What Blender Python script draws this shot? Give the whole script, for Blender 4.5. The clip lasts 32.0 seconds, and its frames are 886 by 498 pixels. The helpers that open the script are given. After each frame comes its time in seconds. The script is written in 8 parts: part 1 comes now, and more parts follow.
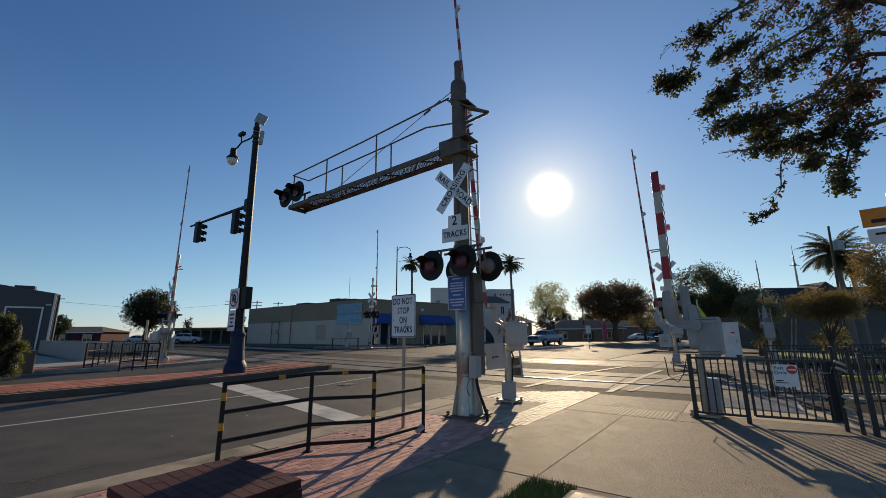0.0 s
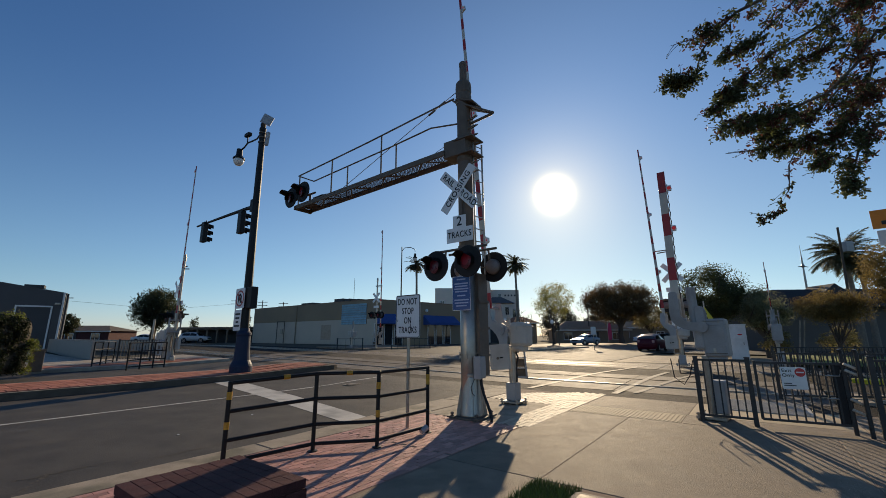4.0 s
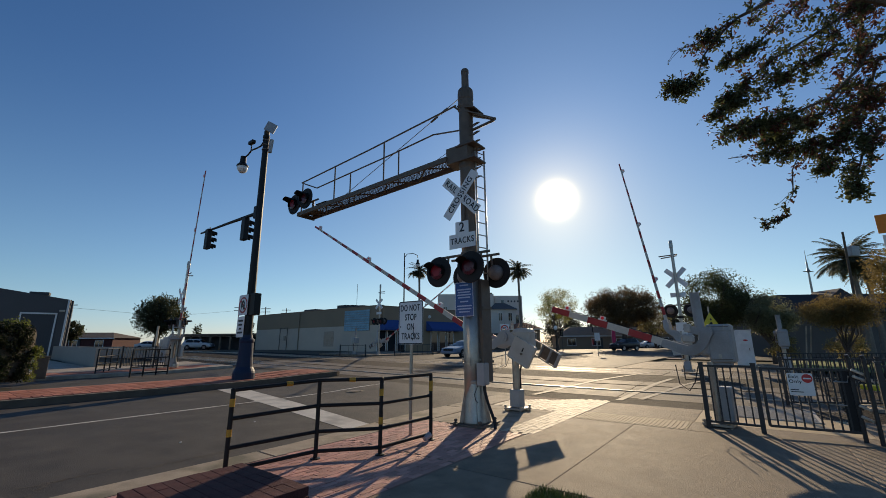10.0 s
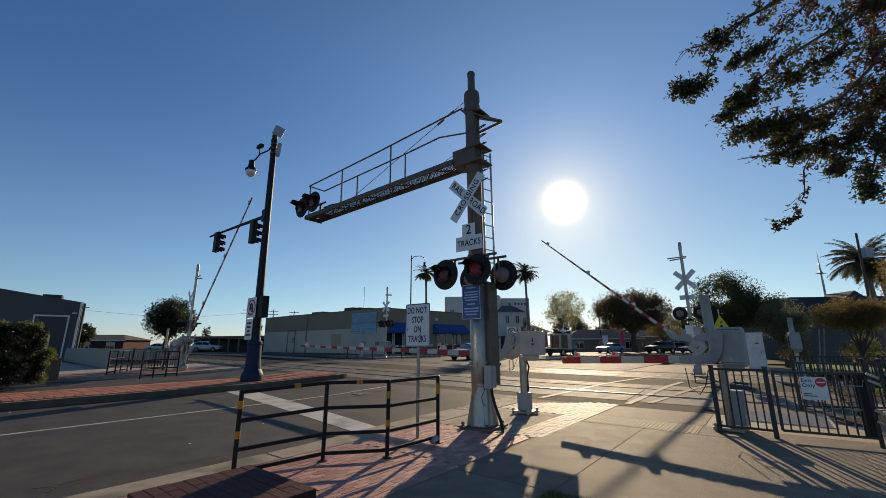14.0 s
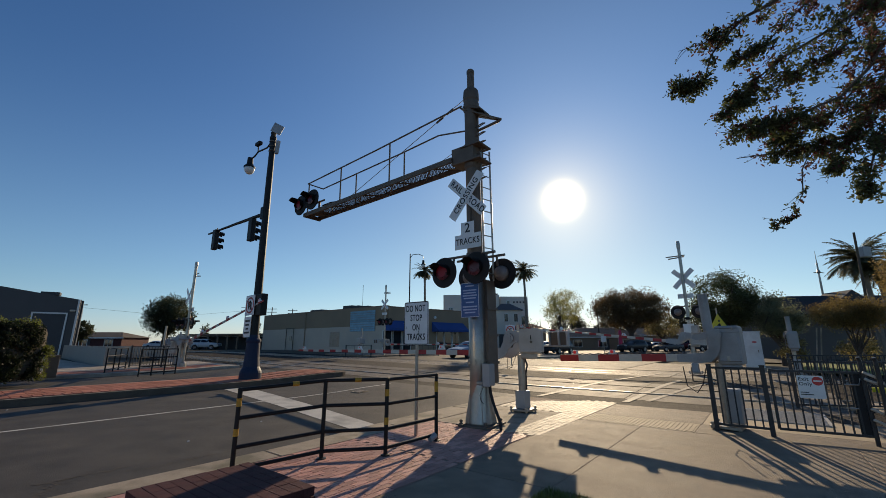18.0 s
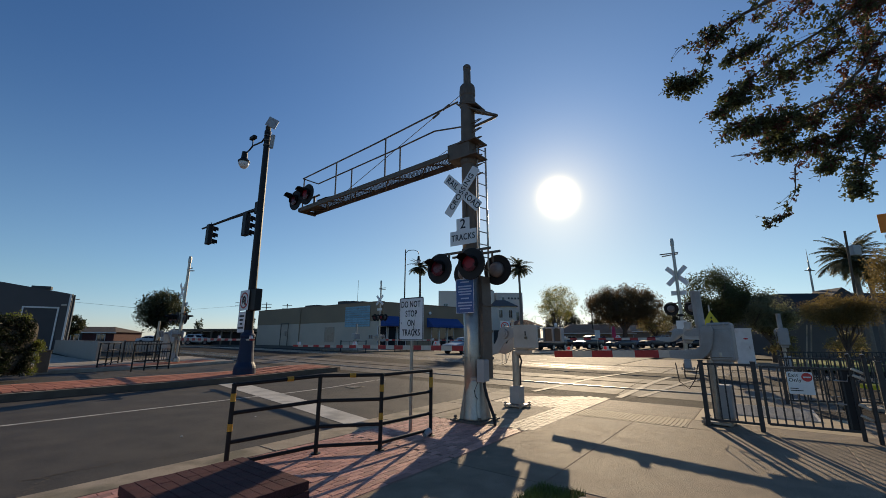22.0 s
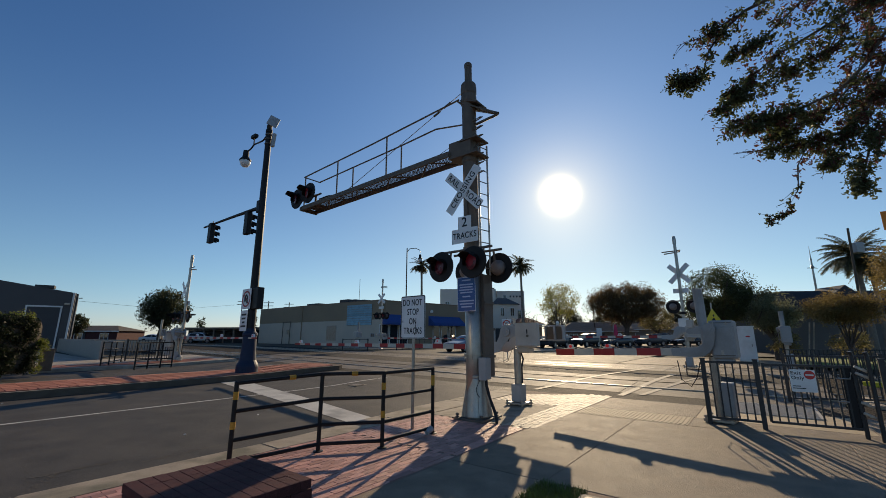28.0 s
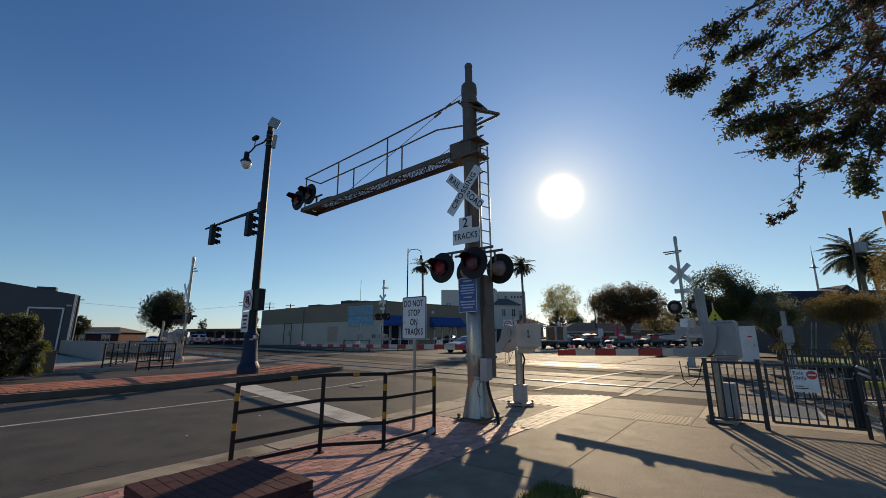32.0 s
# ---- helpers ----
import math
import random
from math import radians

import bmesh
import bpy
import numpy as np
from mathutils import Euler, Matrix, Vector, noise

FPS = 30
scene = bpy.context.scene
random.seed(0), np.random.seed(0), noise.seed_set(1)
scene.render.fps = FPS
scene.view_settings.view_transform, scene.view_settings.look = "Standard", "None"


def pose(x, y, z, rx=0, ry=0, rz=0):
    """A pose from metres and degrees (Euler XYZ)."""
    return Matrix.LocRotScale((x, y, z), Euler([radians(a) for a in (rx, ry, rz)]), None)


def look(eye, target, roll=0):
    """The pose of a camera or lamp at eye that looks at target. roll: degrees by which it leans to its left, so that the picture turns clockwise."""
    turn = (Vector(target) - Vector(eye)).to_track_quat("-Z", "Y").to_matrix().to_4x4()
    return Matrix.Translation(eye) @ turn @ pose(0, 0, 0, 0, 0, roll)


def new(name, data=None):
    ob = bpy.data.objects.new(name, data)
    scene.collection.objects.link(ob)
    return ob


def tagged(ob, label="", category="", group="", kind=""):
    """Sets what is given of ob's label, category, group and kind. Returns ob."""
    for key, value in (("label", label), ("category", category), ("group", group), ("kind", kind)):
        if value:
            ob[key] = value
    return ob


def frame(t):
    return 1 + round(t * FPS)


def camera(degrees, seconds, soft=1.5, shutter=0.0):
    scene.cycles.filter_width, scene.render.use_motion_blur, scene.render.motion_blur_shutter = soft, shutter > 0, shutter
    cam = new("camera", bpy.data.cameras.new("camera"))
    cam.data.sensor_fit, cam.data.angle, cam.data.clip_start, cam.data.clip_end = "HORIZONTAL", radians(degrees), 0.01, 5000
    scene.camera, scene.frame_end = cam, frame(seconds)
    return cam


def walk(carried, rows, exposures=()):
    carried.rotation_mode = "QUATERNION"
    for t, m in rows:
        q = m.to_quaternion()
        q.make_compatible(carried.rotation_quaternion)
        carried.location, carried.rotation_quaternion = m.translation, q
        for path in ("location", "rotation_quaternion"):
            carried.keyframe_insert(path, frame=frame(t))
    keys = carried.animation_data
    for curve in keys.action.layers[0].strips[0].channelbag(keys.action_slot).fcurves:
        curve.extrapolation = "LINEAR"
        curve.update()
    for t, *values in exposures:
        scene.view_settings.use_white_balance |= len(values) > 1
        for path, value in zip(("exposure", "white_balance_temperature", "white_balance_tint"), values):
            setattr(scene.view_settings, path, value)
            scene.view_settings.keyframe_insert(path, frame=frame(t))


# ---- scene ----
# ---------- camera ----------
cam = camera(96.15, 32.0, soft=0.8)


def eye(rx, ry, rz):
    return pose(0, 0, 1.6, rx, ry, rz)


walk(cam, [(t, eye(*a)) for t, *a in (
    (0, 102.24, 0.45, 0.10), (0.5, 102.18, 0.45, 0.11), (1, 102.19, 0.39, 0.18), (1.5, 102.22, 0.35, 0.33),
    (2, 102.27, 0.26, 0.52), (2.5, 102.31, 0.24, 0.67), (3, 102.32, 0.20, 0.74), (3.5, 102.31, 0.18, 0.73),
    (5.5, 102.39, 0.15, 0.75), (6, 102.43, 0.14, 0.85), (6.5, 102.52, 0.11, 0.92), (7, 102.62, 0.09, 0.96),
    (7.5, 102.74, 0.08, 0.95), (8, 102.88, 0.10, 0.92), (8.5, 102.98, 0.16, 0.91), (9, 103.07, 0.21, 0.93),
    (9.5, 103.14, 0.27, 1.01), (10, 103.18, 0.29, 1.15), (10.5, 103.21, 0.28, 1.31), (11, 103.26, 0.25, 1.47),
    (11.5, 103.33, 0.24, 1.63), (12, 103.43, 0.26, 1.79), (12.5, 103.53, 0.27, 1.90), (13, 103.61, 0.27, 2.00),
    (13.5, 103.61, 0.24, 2.08), (14, 103.54, 0.20, 2.12), (14.5, 103.46, 0.18, 2.12), (16.5, 103.44, 0.19, 2.02),
    (17, 103.42, 0.17, 1.99), (17.5, 103.36, 0.14, 1.96), (18, 103.28, 0.09, 1.92), (18.5, 103.21, 0.06, 1.87),
    (19, 103.15, 0.03, 1.78), (19.5, 103.09, 0.00, 1.66), (20, 103.02, -0.01, 1.52), (20.5, 102.94, -0.02, 1.42),
    (21, 102.85, -0.03, 1.35), (21.5, 102.76, -0.05, 1.28), (22, 102.70, -0.08, 1.20), (22.5, 102.66, -0.11, 1.13),
    (23, 102.59, -0.14, 1.06), (23.5, 102.49, -0.18, 1.01), (24, 102.40, -0.22, 1.00), (24.5, 102.33, -0.22, 1.04),
    (25, 102.30, -0.22, 1.09), (25.5, 102.31, -0.20, 1.16), (27.5, 102.42, -0.05, 1.39), (28, 102.45, 0.00, 1.44),
    (28.5, 102.46, 0.06, 1.48), (29, 102.44, 0.08, 1.49), (29.5, 102.40, 0.07, 1.47), (30, 102.39, 0.06, 1.47),
    (30.5, 102.41, 0.07, 1.50), (31, 102.46, 0.11, 1.54), (31.5, 102.52, 0.13, 1.57), (32, 102.56, 0.13, 1.61))])

# ---------- sky and sun ----------
SUN_DIR = Vector((0.2565, 0.908, 0.3316)).normalized()
SUN_EL = math.asin(SUN_DIR.z)
SUN_AZ = math.atan2(SUN_DIR.x, SUN_DIR.y)
world = bpy.data.worlds.new("sky")
scene.world = world
world.use_nodes = True
_nt = world.node_tree
_nt.nodes.clear()
_sky = _nt.nodes.new("ShaderNodeTexSky")
_sky.sky_type = "NISHITA"
_sky.sun_disc = False
_sky.sun_elevation, _sky.sun_rotation = SUN_EL, SUN_AZ
_sky.air_density, _sky.dust_density, _sky.ozone_density = 1.0, 0.10, 4.3
_bg = _nt.nodes.new("ShaderNodeBackground")
_bg.inputs["Strength"].default_value = 0.102
_out = _nt.nodes.new("ShaderNodeOutputWorld")
# bright aureole close round the sun
_co = _nt.nodes.new("ShaderNodeTexCoord")
_nz = _nt.nodes.new("ShaderNodeVectorMath")
_nz.operation = "NORMALIZE"
_dt = _nt.nodes.new("ShaderNodeVectorMath")
_dt.operation = "DOT_PRODUCT"
_dt.inputs[1].default_value = SUN_DIR
_nt.links.new(_co.outputs["Generated"], _nz.inputs[0])
_nt.links.new(_nz.outputs[0], _dt.inputs[0])


def aureole(lobes, tint):
    """Light scattered round the sun, as a sum of cosine lobes in one tint."""
    total = None
    for k, amp in lobes:
        top = _nt.nodes.new("ShaderNodeMath")
        top.operation = "MAXIMUM"
        top.inputs[1].default_value = 0.0
        _nt.links.new(_dt.outputs["Value"], top.inputs[0])
        pw = _nt.nodes.new("ShaderNodeMath")
        pw.operation = "POWER"
        pw.inputs[1].default_value = k
        _nt.links.new(top.outputs[0], pw.inputs[0])
        ml = _nt.nodes.new("ShaderNodeMath")
        ml.operation = "MULTIPLY_ADD"
        ml.inputs[1].default_value = amp
        ml.inputs[2].default_value = 0.0
        _nt.links.new(pw.outputs[0], ml.inputs[0])
        if total is not None:
            _nt.links.new(total, ml.inputs[2])
        total = ml.outputs[0]
    sc = _nt.nodes.new("ShaderNodeVectorMath")
    sc.operation = "SCALE"
    sc.inputs[0].default_value = tint
    _nt.links.new(total, sc.inputs["Scale"])
    return sc.outputs[0]


def add_light(a, b):
    v = _nt.nodes.new("ShaderNodeVectorMath")
    v.operation = "ADD"
    _nt.links.new(a, v.inputs[0])
    _nt.links.new(b, v.inputs[1])
    return v.outputs[0]


_warm = aureole(((2600.0, 60.0), (300.0, 2.4), (90.0, 1.6), (38.0, 0.65)), (1.0, 0.74, 0.30))
_broad = aureole(((9.0, 0.82), (3.0, 0.60)), (0.80, 0.98, 0.95))
# low haze takes blue from the sky under the sun
_haze = aureole(((5.0, 1.0),), (0.03, 0.16, 0.27))
_low = _nt.nodes.new("ShaderNodeVectorMath")
_low.operation = "SUBTRACT"
_low.inputs[0].default_value = (0.94, 0.99, 1.0)
_nt.links.new(_haze, _low.inputs[1])
# the clear sky deepens towards the zenith
_sep = _nt.nodes.new("ShaderNodeSeparateXYZ")
_nt.links.new(_nz.outputs[0], _sep.inputs[0])
_up = _nt.nodes.new("ShaderNodeMapRange")
_up.interpolation_type = "SMOOTHSTEP"
_up.inputs["From Min"].default_value, _up.inputs["From Max"].default_value = 0.16, 0.58
_nt.links.new(_sep.outputs["Z"], _up.inputs["Value"])
_deep = _nt.nodes.new("ShaderNodeMix")
_deep.data_type = "RGBA"
_nt.links.new(_low.outputs[0], _deep.inputs["A"])
_deep.inputs["B"].default_value = (0.57, 0.78, 0.96, 1)
_nt.links.new(_up.outputs[0], _deep.inputs["Factor"])
# pale, cooler air just above the horizon
_air = _nt.nodes.new("ShaderNodeMapRange")
_air.interpolation_type = "SMOOTHSTEP"
_air.inputs["From Min"].default_value, _air.inputs["From Max"].default_value = 0.13, 0.0
_nt.links.new(_sep.outputs["Z"], _air.inputs["Value"])
_cool = _nt.nodes.new("ShaderNodeMix")
_cool.data_type = "RGBA"
_cool.inputs["A"].default_value = (1, 1, 1, 1)
_cool.inputs["B"].default_value = (1.0, 0.98, 1.16, 1)
_nt.links.new(_air.outputs[0], _cool.inputs["Factor"])
_pale = _nt.nodes.new("ShaderNodeVectorMath")
_pale.operation = "MULTIPLY"
_nt.links.new(_sky.outputs[0], _pale.inputs[0])
_nt.links.new(_cool.outputs["Result"], _pale.inputs[1])
_blue = _nt.nodes.new("ShaderNodeVectorMath")
_blue.operation = "MULTIPLY"
_nt.links.new(_pale.outputs[0], _blue.inputs[0])
_nt.links.new(_deep.outputs["Result"], _blue.inputs[1])
# and dims overhead
_over = _nt.nodes.new("ShaderNodeMapRange")
_over.interpolation_type = "SMOOTHSTEP"
_over.inputs["From Min"].default_value, _over.inputs["From Max"].default_value = 0.62, 0.98
_nt.links.new(_sep.outputs["Z"], _over.inputs["Value"])
_dim = _nt.nodes.new("ShaderNodeMix")
_dim.data_type = "RGBA"
_dim.inputs["A"].default_value = (1, 1, 1, 1)
_dim.inputs["B"].default_value = (0.74, 0.70, 0.66, 1)
_nt.links.new(_over.outputs[0], _dim.inputs["Factor"])
_roof = _nt.nodes.new("ShaderNodeVectorMath")
_roof.operation = "MULTIPLY"
_nt.links.new(_blue.outputs[0], _roof.inputs[0])
_nt.links.new(_dim.outputs["Result"], _roof.inputs[1])
_nt.links.new(add_light(add_light(_roof.outputs[0], _broad), _warm), _bg.inputs["Color"])
_nt.links.new(_bg.outputs[0], _out.inputs["Surface"])
_sun = bpy.data.lights.new("sun", "SUN")
_sun.energy, _sun.angle, _sun.color = 4.4, radians(0.55), (1.0, 0.78, 0.51)
sun = new("sun", _sun)
sun.matrix_world = look((SUN_DIR.x * 50, SUN_DIR.y * 50, SUN_DIR.z * 47.2), (0, 0, 0))
scene.view_settings.exposure = 0.0

# ---------- the plan: s runs along the street, n across it ----------
TURN = 53.83
UX, UY = math.cos(radians(TURN)), math.sin(radians(TURN))


def st(s, n, z=0.0):
    return (UX * s - UY * n, UY * s + UX * n, z)


def sn_of(x, y):
    return UX * x + UY * y, -UY * x + UX * y


def smooth(a, b, x):
    k = min(max((x - a) / (b - a), 0), 1)
    return k * k * (3 - 2 * k)


def lift(s, n):
    """Height of the carriageway, which rises gently across the street and up to the tracks."""
    hump = 0.15 * smooth(11.5, 17, s)
    if n < 6.5:
        return hump
    return -0.1 + 0.1 * smooth(8, 11.5, s) + 0.012 * (min(n, 45) - 6.5) + hump


def street(s, n):
    """A place on the street, which bends to the right beyond the crossing, and the street's heading there."""
    if s <= 40:
        return st(s, n)[0], st(s, n)[1], TURN
    a = radians(TURN)
    th = min(s - 40, 34) / 54
    x, y, _ = st(40, 21.2)
    r, e = 54 + n - 21.2, max(s - 74, 0)
    return (x + 54 * math.sin(a) - r * math.sin(a - th) + e * math.cos(a - th), y - 54 * math.cos(a) + r * math.cos(a - th) + e * math.sin(a - th), math.degrees(a - th))


def at(s, n, z=0.0, turn=0.0):
    x, y, _ = st(s, n)
    return pose(x, y, z, 0, 0, TURN + turn)


# ---------- materials ----------
def mat(name, base, rough=0.6, metal=0.0, vary=0.15, scale=6.0, fine=60.0, bump=0.15, stain=None, stain_amt=0.0, spec=0.5, island=0.0, obj_rand=0.0, coat=0.0, bump_dist=0.01, spots=0.0):
    m = bpy.data.materials.new(name)
    m.use_nodes = True
    t = m.node_tree
    n, l = t.nodes, t.links
    p = n["Principled BSDF"]
    p.inputs["Roughness"].default_value, p.inputs["Metallic"].default_value = rough, metal
    p.inputs["Specular IOR Level"].default_value = spec
    if coat:
        p.inputs["Coat Weight"].default_value, p.inputs["Coat Roughness"].default_value = coat, 0.05
    co = n.new("ShaderNodeTexCoord")
    a = n.new("ShaderNodeTexNoise")
    a.inputs["Scale"].default_value, a.inputs["Detail"].default_value = scale, 5
    b = n.new("ShaderNodeTexNoise")
    b.inputs["Scale"].default_value, b.inputs["Detail"].default_value = fine, 3
    l.new(co.outputs["Object"], a.inputs["Vector"])
    l.new(co.outputs["Object"], b.inputs["Vector"])
    add = n.new("ShaderNodeMath")
    add.operation = "ADD"
    l.new(a.outputs["Fac"], add.inputs[0])
    l.new(b.outputs["Fac"], add.inputs[1])
    mr = n.new("ShaderNodeMapRange")
    mr.inputs["From Min"].default_value, mr.inputs["From Max"].default_value = 0.6, 1.4
    mr.inputs["To Min"].default_value, mr.inputs["To Max"].default_value = 1 - vary, 1 + vary
    l.new(add.outputs[0], mr.inputs["Value"])
    val = mr.outputs[0]
    if island or obj_rand:
        g = n.new("ShaderNodeNewGeometry") if island else n.new("ShaderNodeObjectInfo")
        r = n.new("ShaderNodeMapRange")
        k = island or obj_rand
        r.inputs["To Min"].default_value, r.inputs["To Max"].default_value = 1 - k, 1 + k
        l.new(g.outputs["Random Per Island" if island else "Random"], r.inputs["Value"])
        mu = n.new("ShaderNodeMath")
        mu.operation = "MULTIPLY"
        l.new(val, mu.inputs[0])
        l.new(r.outputs[0], mu.inputs[1])
        val = mu.outputs[0]
    mix = n.new("ShaderNodeVectorMath")
    mix.operation = "SCALE"
    mix.inputs[0].default_value = base
    l.new(val, mix.inputs["Scale"])
    col = mix.outputs[0]
    if stain:
        sn = n.new("ShaderNodeTexNoise")
        sn.inputs["Scale"].default_value, sn.inputs["Detail"].default_value = scale * 0.35, 6
        l.new(co.outputs["Object"], sn.inputs["Vector"])
        rp = n.new("ShaderNodeMapRange")
        rp.inputs["From Min"].default_value, rp.inputs["From Max"].default_value = 0.48, 0.68
        rp.inputs["To Max"].default_value = stain_amt
        l.new(sn.outputs["Fac"], rp.inputs["Value"])
        mc = n.new("ShaderNodeMix")
        mc.data_type = "RGBA"
        mc.inputs["B"].default_value = (*stain, 1)
        l.new(rp.outputs[0], mc.inputs["Factor"])
        l.new(col, mc.inputs["A"])
        col = mc.outputs["Result"]
    if spots:
        # scattered small dark specks, trodden into the surface
        vo = n.new("ShaderNodeTexVoronoi")
        vo.inputs["Scale"].default_value = spots
        l.new(co.outputs["Object"], vo.inputs["Vector"])
        vr = n.new("ShaderNodeMapRange")
        vr.inputs["From Min"].default_value, vr.inputs["From Max"].default_value = 0.07, 0.12
        vr.inputs["To Min"].default_value, vr.inputs["To Max"].default_value = 0.35, 1.0
        l.new(vo.outputs["Distance"], vr.inputs["Value"])
        # pale grains of the aggregate between them
        vp = n.new("ShaderNodeTexVoronoi")
        vp.inputs["Scale"].default_value = spots * 4
        l.new(co.outputs["Object"], vp.inputs["Vector"])
        vq = n.new("ShaderNodeMapRange")
        vq.inputs["From Min"].default_value, vq.inputs["From Max"].default_value = 0.1, 0.2
        vq.inputs["To Min"].default_value, vq.inputs["To Max"].default_value = 2.0, 1.0
        l.new(vp.outputs["Distance"], vq.inputs["Value"])
        mq = n.new("ShaderNodeMath")
        mq.operation = "MULTIPLY"
        l.new(vr.outputs[0], mq.inputs[0])
        l.new(vq.outputs[0], mq.inputs[1])
        ms = n.new("ShaderNodeVectorMath")
        ms.operation = "SCALE"
        l.new(col, ms.inputs[0])
        l.new(mq.outputs[0], ms.inputs["Scale"])
        col = ms.outputs[0]
    l.new(col, p.inputs["Base Color"])
    rr = n.new("ShaderNodeMapRange")
    rr.inputs["To Min"].default_value, rr.inputs["To Max"].default_value = max(rough - 0.12, 0.02), min(rough + 0.12, 1)
    l.new(a.outputs["Fac"], rr.inputs["Value"])
    l.new(rr.outputs[0], p.inputs["Roughness"])
    if bump:
        bp = n.new("ShaderNodeBump")
        bp.inputs["Strength"].default_value, bp.inputs["Distance"].default_value = bump, bump_dist
        l.new(b.outputs["Fac"], bp.inputs["Height"])
        l.new(bp.outputs[0], p.inputs["Normal"])
    return m


def glow(name, color, strength):
    m = bpy.data.materials.new(name)
    m.use_nodes = True
    p = m.node_tree.nodes["Principled BSDF"]
    p.inputs["Base Color"].default_value = (*color, 1)
    p.inputs["Emission Color"].default_value = (*color, 1)
    p.inputs["Emission Strength"].default_value = strength
    return m


def glass(name, color=(0.02, 0.025, 0.03), rough=0.03):
    m = bpy.data.materials.new(name)
    m.use_nodes = True
    p = m.node_tree.nodes["Principled BSDF"]
    p.inputs["Base Color"].default_value = (*color, 1)
    p.inputs["Roughness"].default_value = rough
    p.inputs["IOR"].default_value = 1.5
    p.inputs["Coat Weight"].default_value = 0.5
    return m


M = {}
M["asphalt"] = mat("asphalt", (0.074, 0.067, 0.059), 0.76, spec=0.22, vary=0.55, scale=1.6, fine=70, bump=0.7, stain=(0.03, 0.03, 0.03), stain_amt=0.5)
M["asphalt_rough"] = mat("asphalt_rough", (0.055, 0.048, 0.041), 0.85, spec=0.12, vary=0.6, scale=4, fine=40, bump=0.9, bump_dist=0.02)
M["concrete"] = mat("concrete", (0.238, 0.188, 0.134), 0.74, spec=0.23, vary=0.55, scale=2.6, fine=95, bump=0.9, spots=11.0, stain=(0.19, 0.16, 0.125), stain_amt=0.55, obj_rand=0.06)
# paler variant of the concrete for the far pavements
M["concrete_pale"] = mat("paler_concrete", (0.40, 0.345, 0.275), 0.74, spec=0.25, vary=0.4, scale=2.6, fine=95, bump=0.6, stain=(0.26, 0.22, 0.18), stain_amt=0.5)
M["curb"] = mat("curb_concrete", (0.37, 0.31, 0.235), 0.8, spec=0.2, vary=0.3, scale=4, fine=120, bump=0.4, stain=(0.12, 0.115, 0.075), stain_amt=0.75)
M["curb_dark"] = mat("dark_curb_concrete", (0.135, 0.105, 0.08), 0.9, spec=0.1, vary=0.3, scale=3, fine=80, bump=0.4)
M["panel"] = mat("crossing_panel", (0.18, 0.155, 0.126), 0.72, spec=0.14, vary=0.5, scale=2, fine=60, bump=0.6, stain=(0.14, 0.12, 0.1), stain_amt=0.6, obj_rand=0.12)
M["rail_steel"] = mat("worn_rail_steel", (0.36, 0.33, 0.30), 0.34, 0.85, vary=0.3, scale=3, fine=40, bump=0.1)
M["ballast_dark"] = mat("dark_ballast", (0.03, 0.027, 0.025), 0.95, spec=0.1, vary=0.5, scale=8, fine=30, bump=0.9, bump_dist=0.03)
M["joint"] = mat("joint_dirt", (0.09, 0.075, 0.06), 0.9, vary=0.3, scale=8, fine=150, bump=0.5)
M["joint_sand"] = mat("joint_sand", (0.22, 0.15, 0.105), 0.95, vary=0.3, scale=8, fine=150, bump=0.4)
M["mortar"] = mat("dark_mortar", (0.13, 0.06, 0.05), 0.95, vary=0.3, scale=8, fine=100, bump=0.4)
M["brick"] = mat("paver_brick", (0.49, 0.25, 0.20), 0.62, spec=0.3, vary=0.22, scale=9, fine=180, bump=0.4, obj_rand=0.28)
M["brick_stuff"] = mat("paver_brick_joined", (0.49, 0.25, 0.20), 0.62, spec=0.3, vary=0.22, scale=9, fine=180, bump=0.4, island=0.28)
M["brick_median"] = mat("median_paver", (0.43, 0.175, 0.115), 0.8, spec=0.15, vary=0.2, scale=9, fine=120, bump=0.4, obj_rand=0.22)
M["brick_far"] = mat("far_paver", (0.40, 0.165, 0.11), 0.8, spec=0.15, vary=0.25, scale=6, fine=60, bump=0.4)
M["brick_tan"] = mat("paver_brick_tan", (0.45, 0.38, 0.285), 0.66, spec=0.25, vary=0.2, scale=9, fine=180, bump=0.4, island=0.22)
M["brick_wall"] = mat("dark_red_brick", (0.085, 0.033, 0.032), 0.75, spec=0.15, vary=0.45, scale=9, fine=120, bump=0.6, obj_rand=0.1)
M["tactile"] = mat("tactile_tile", (0.46, 0.37, 0.24), 0.75, spec=0.2, vary=0.15, scale=5, fine=120, bump=0.3)
M["paint_white"] = mat("road_paint_white", (0.55, 0.53, 0.48), 0.75, spec=0.2, vary=0.2, scale=4, fine=70, bump=0.25, stain=(0.2, 0.2, 0.19), stain_amt=0.6)
M["paint_faded"] = mat("road_paint_faded", (0.31, 0.275, 0.225), 0.7, spec=0.2, vary=0.3, scale=5, fine=40, bump=0.25, stain=(0.16, 0.14, 0.12), stain_amt=0.95)
M["grass"] = mat("grass_blade", (0.12, 0.155, 0.03), 0.6, vary=0.4, scale=8, fine=60, bump=0, island=0.4)
M["soil"] = mat("soil", (0.07, 0.055, 0.035), 0.95, vary=0.3, scale=6, fine=60, bump=0.8)
M["dry"] = mat("dry_ground", (0.105, 0.09, 0.068), 0.95, spec=0.1, vary=0.35, scale=0.5, fine=20, bump=0.3, stain=(0.09, 0.1, 0.05), stain_amt=0.6)
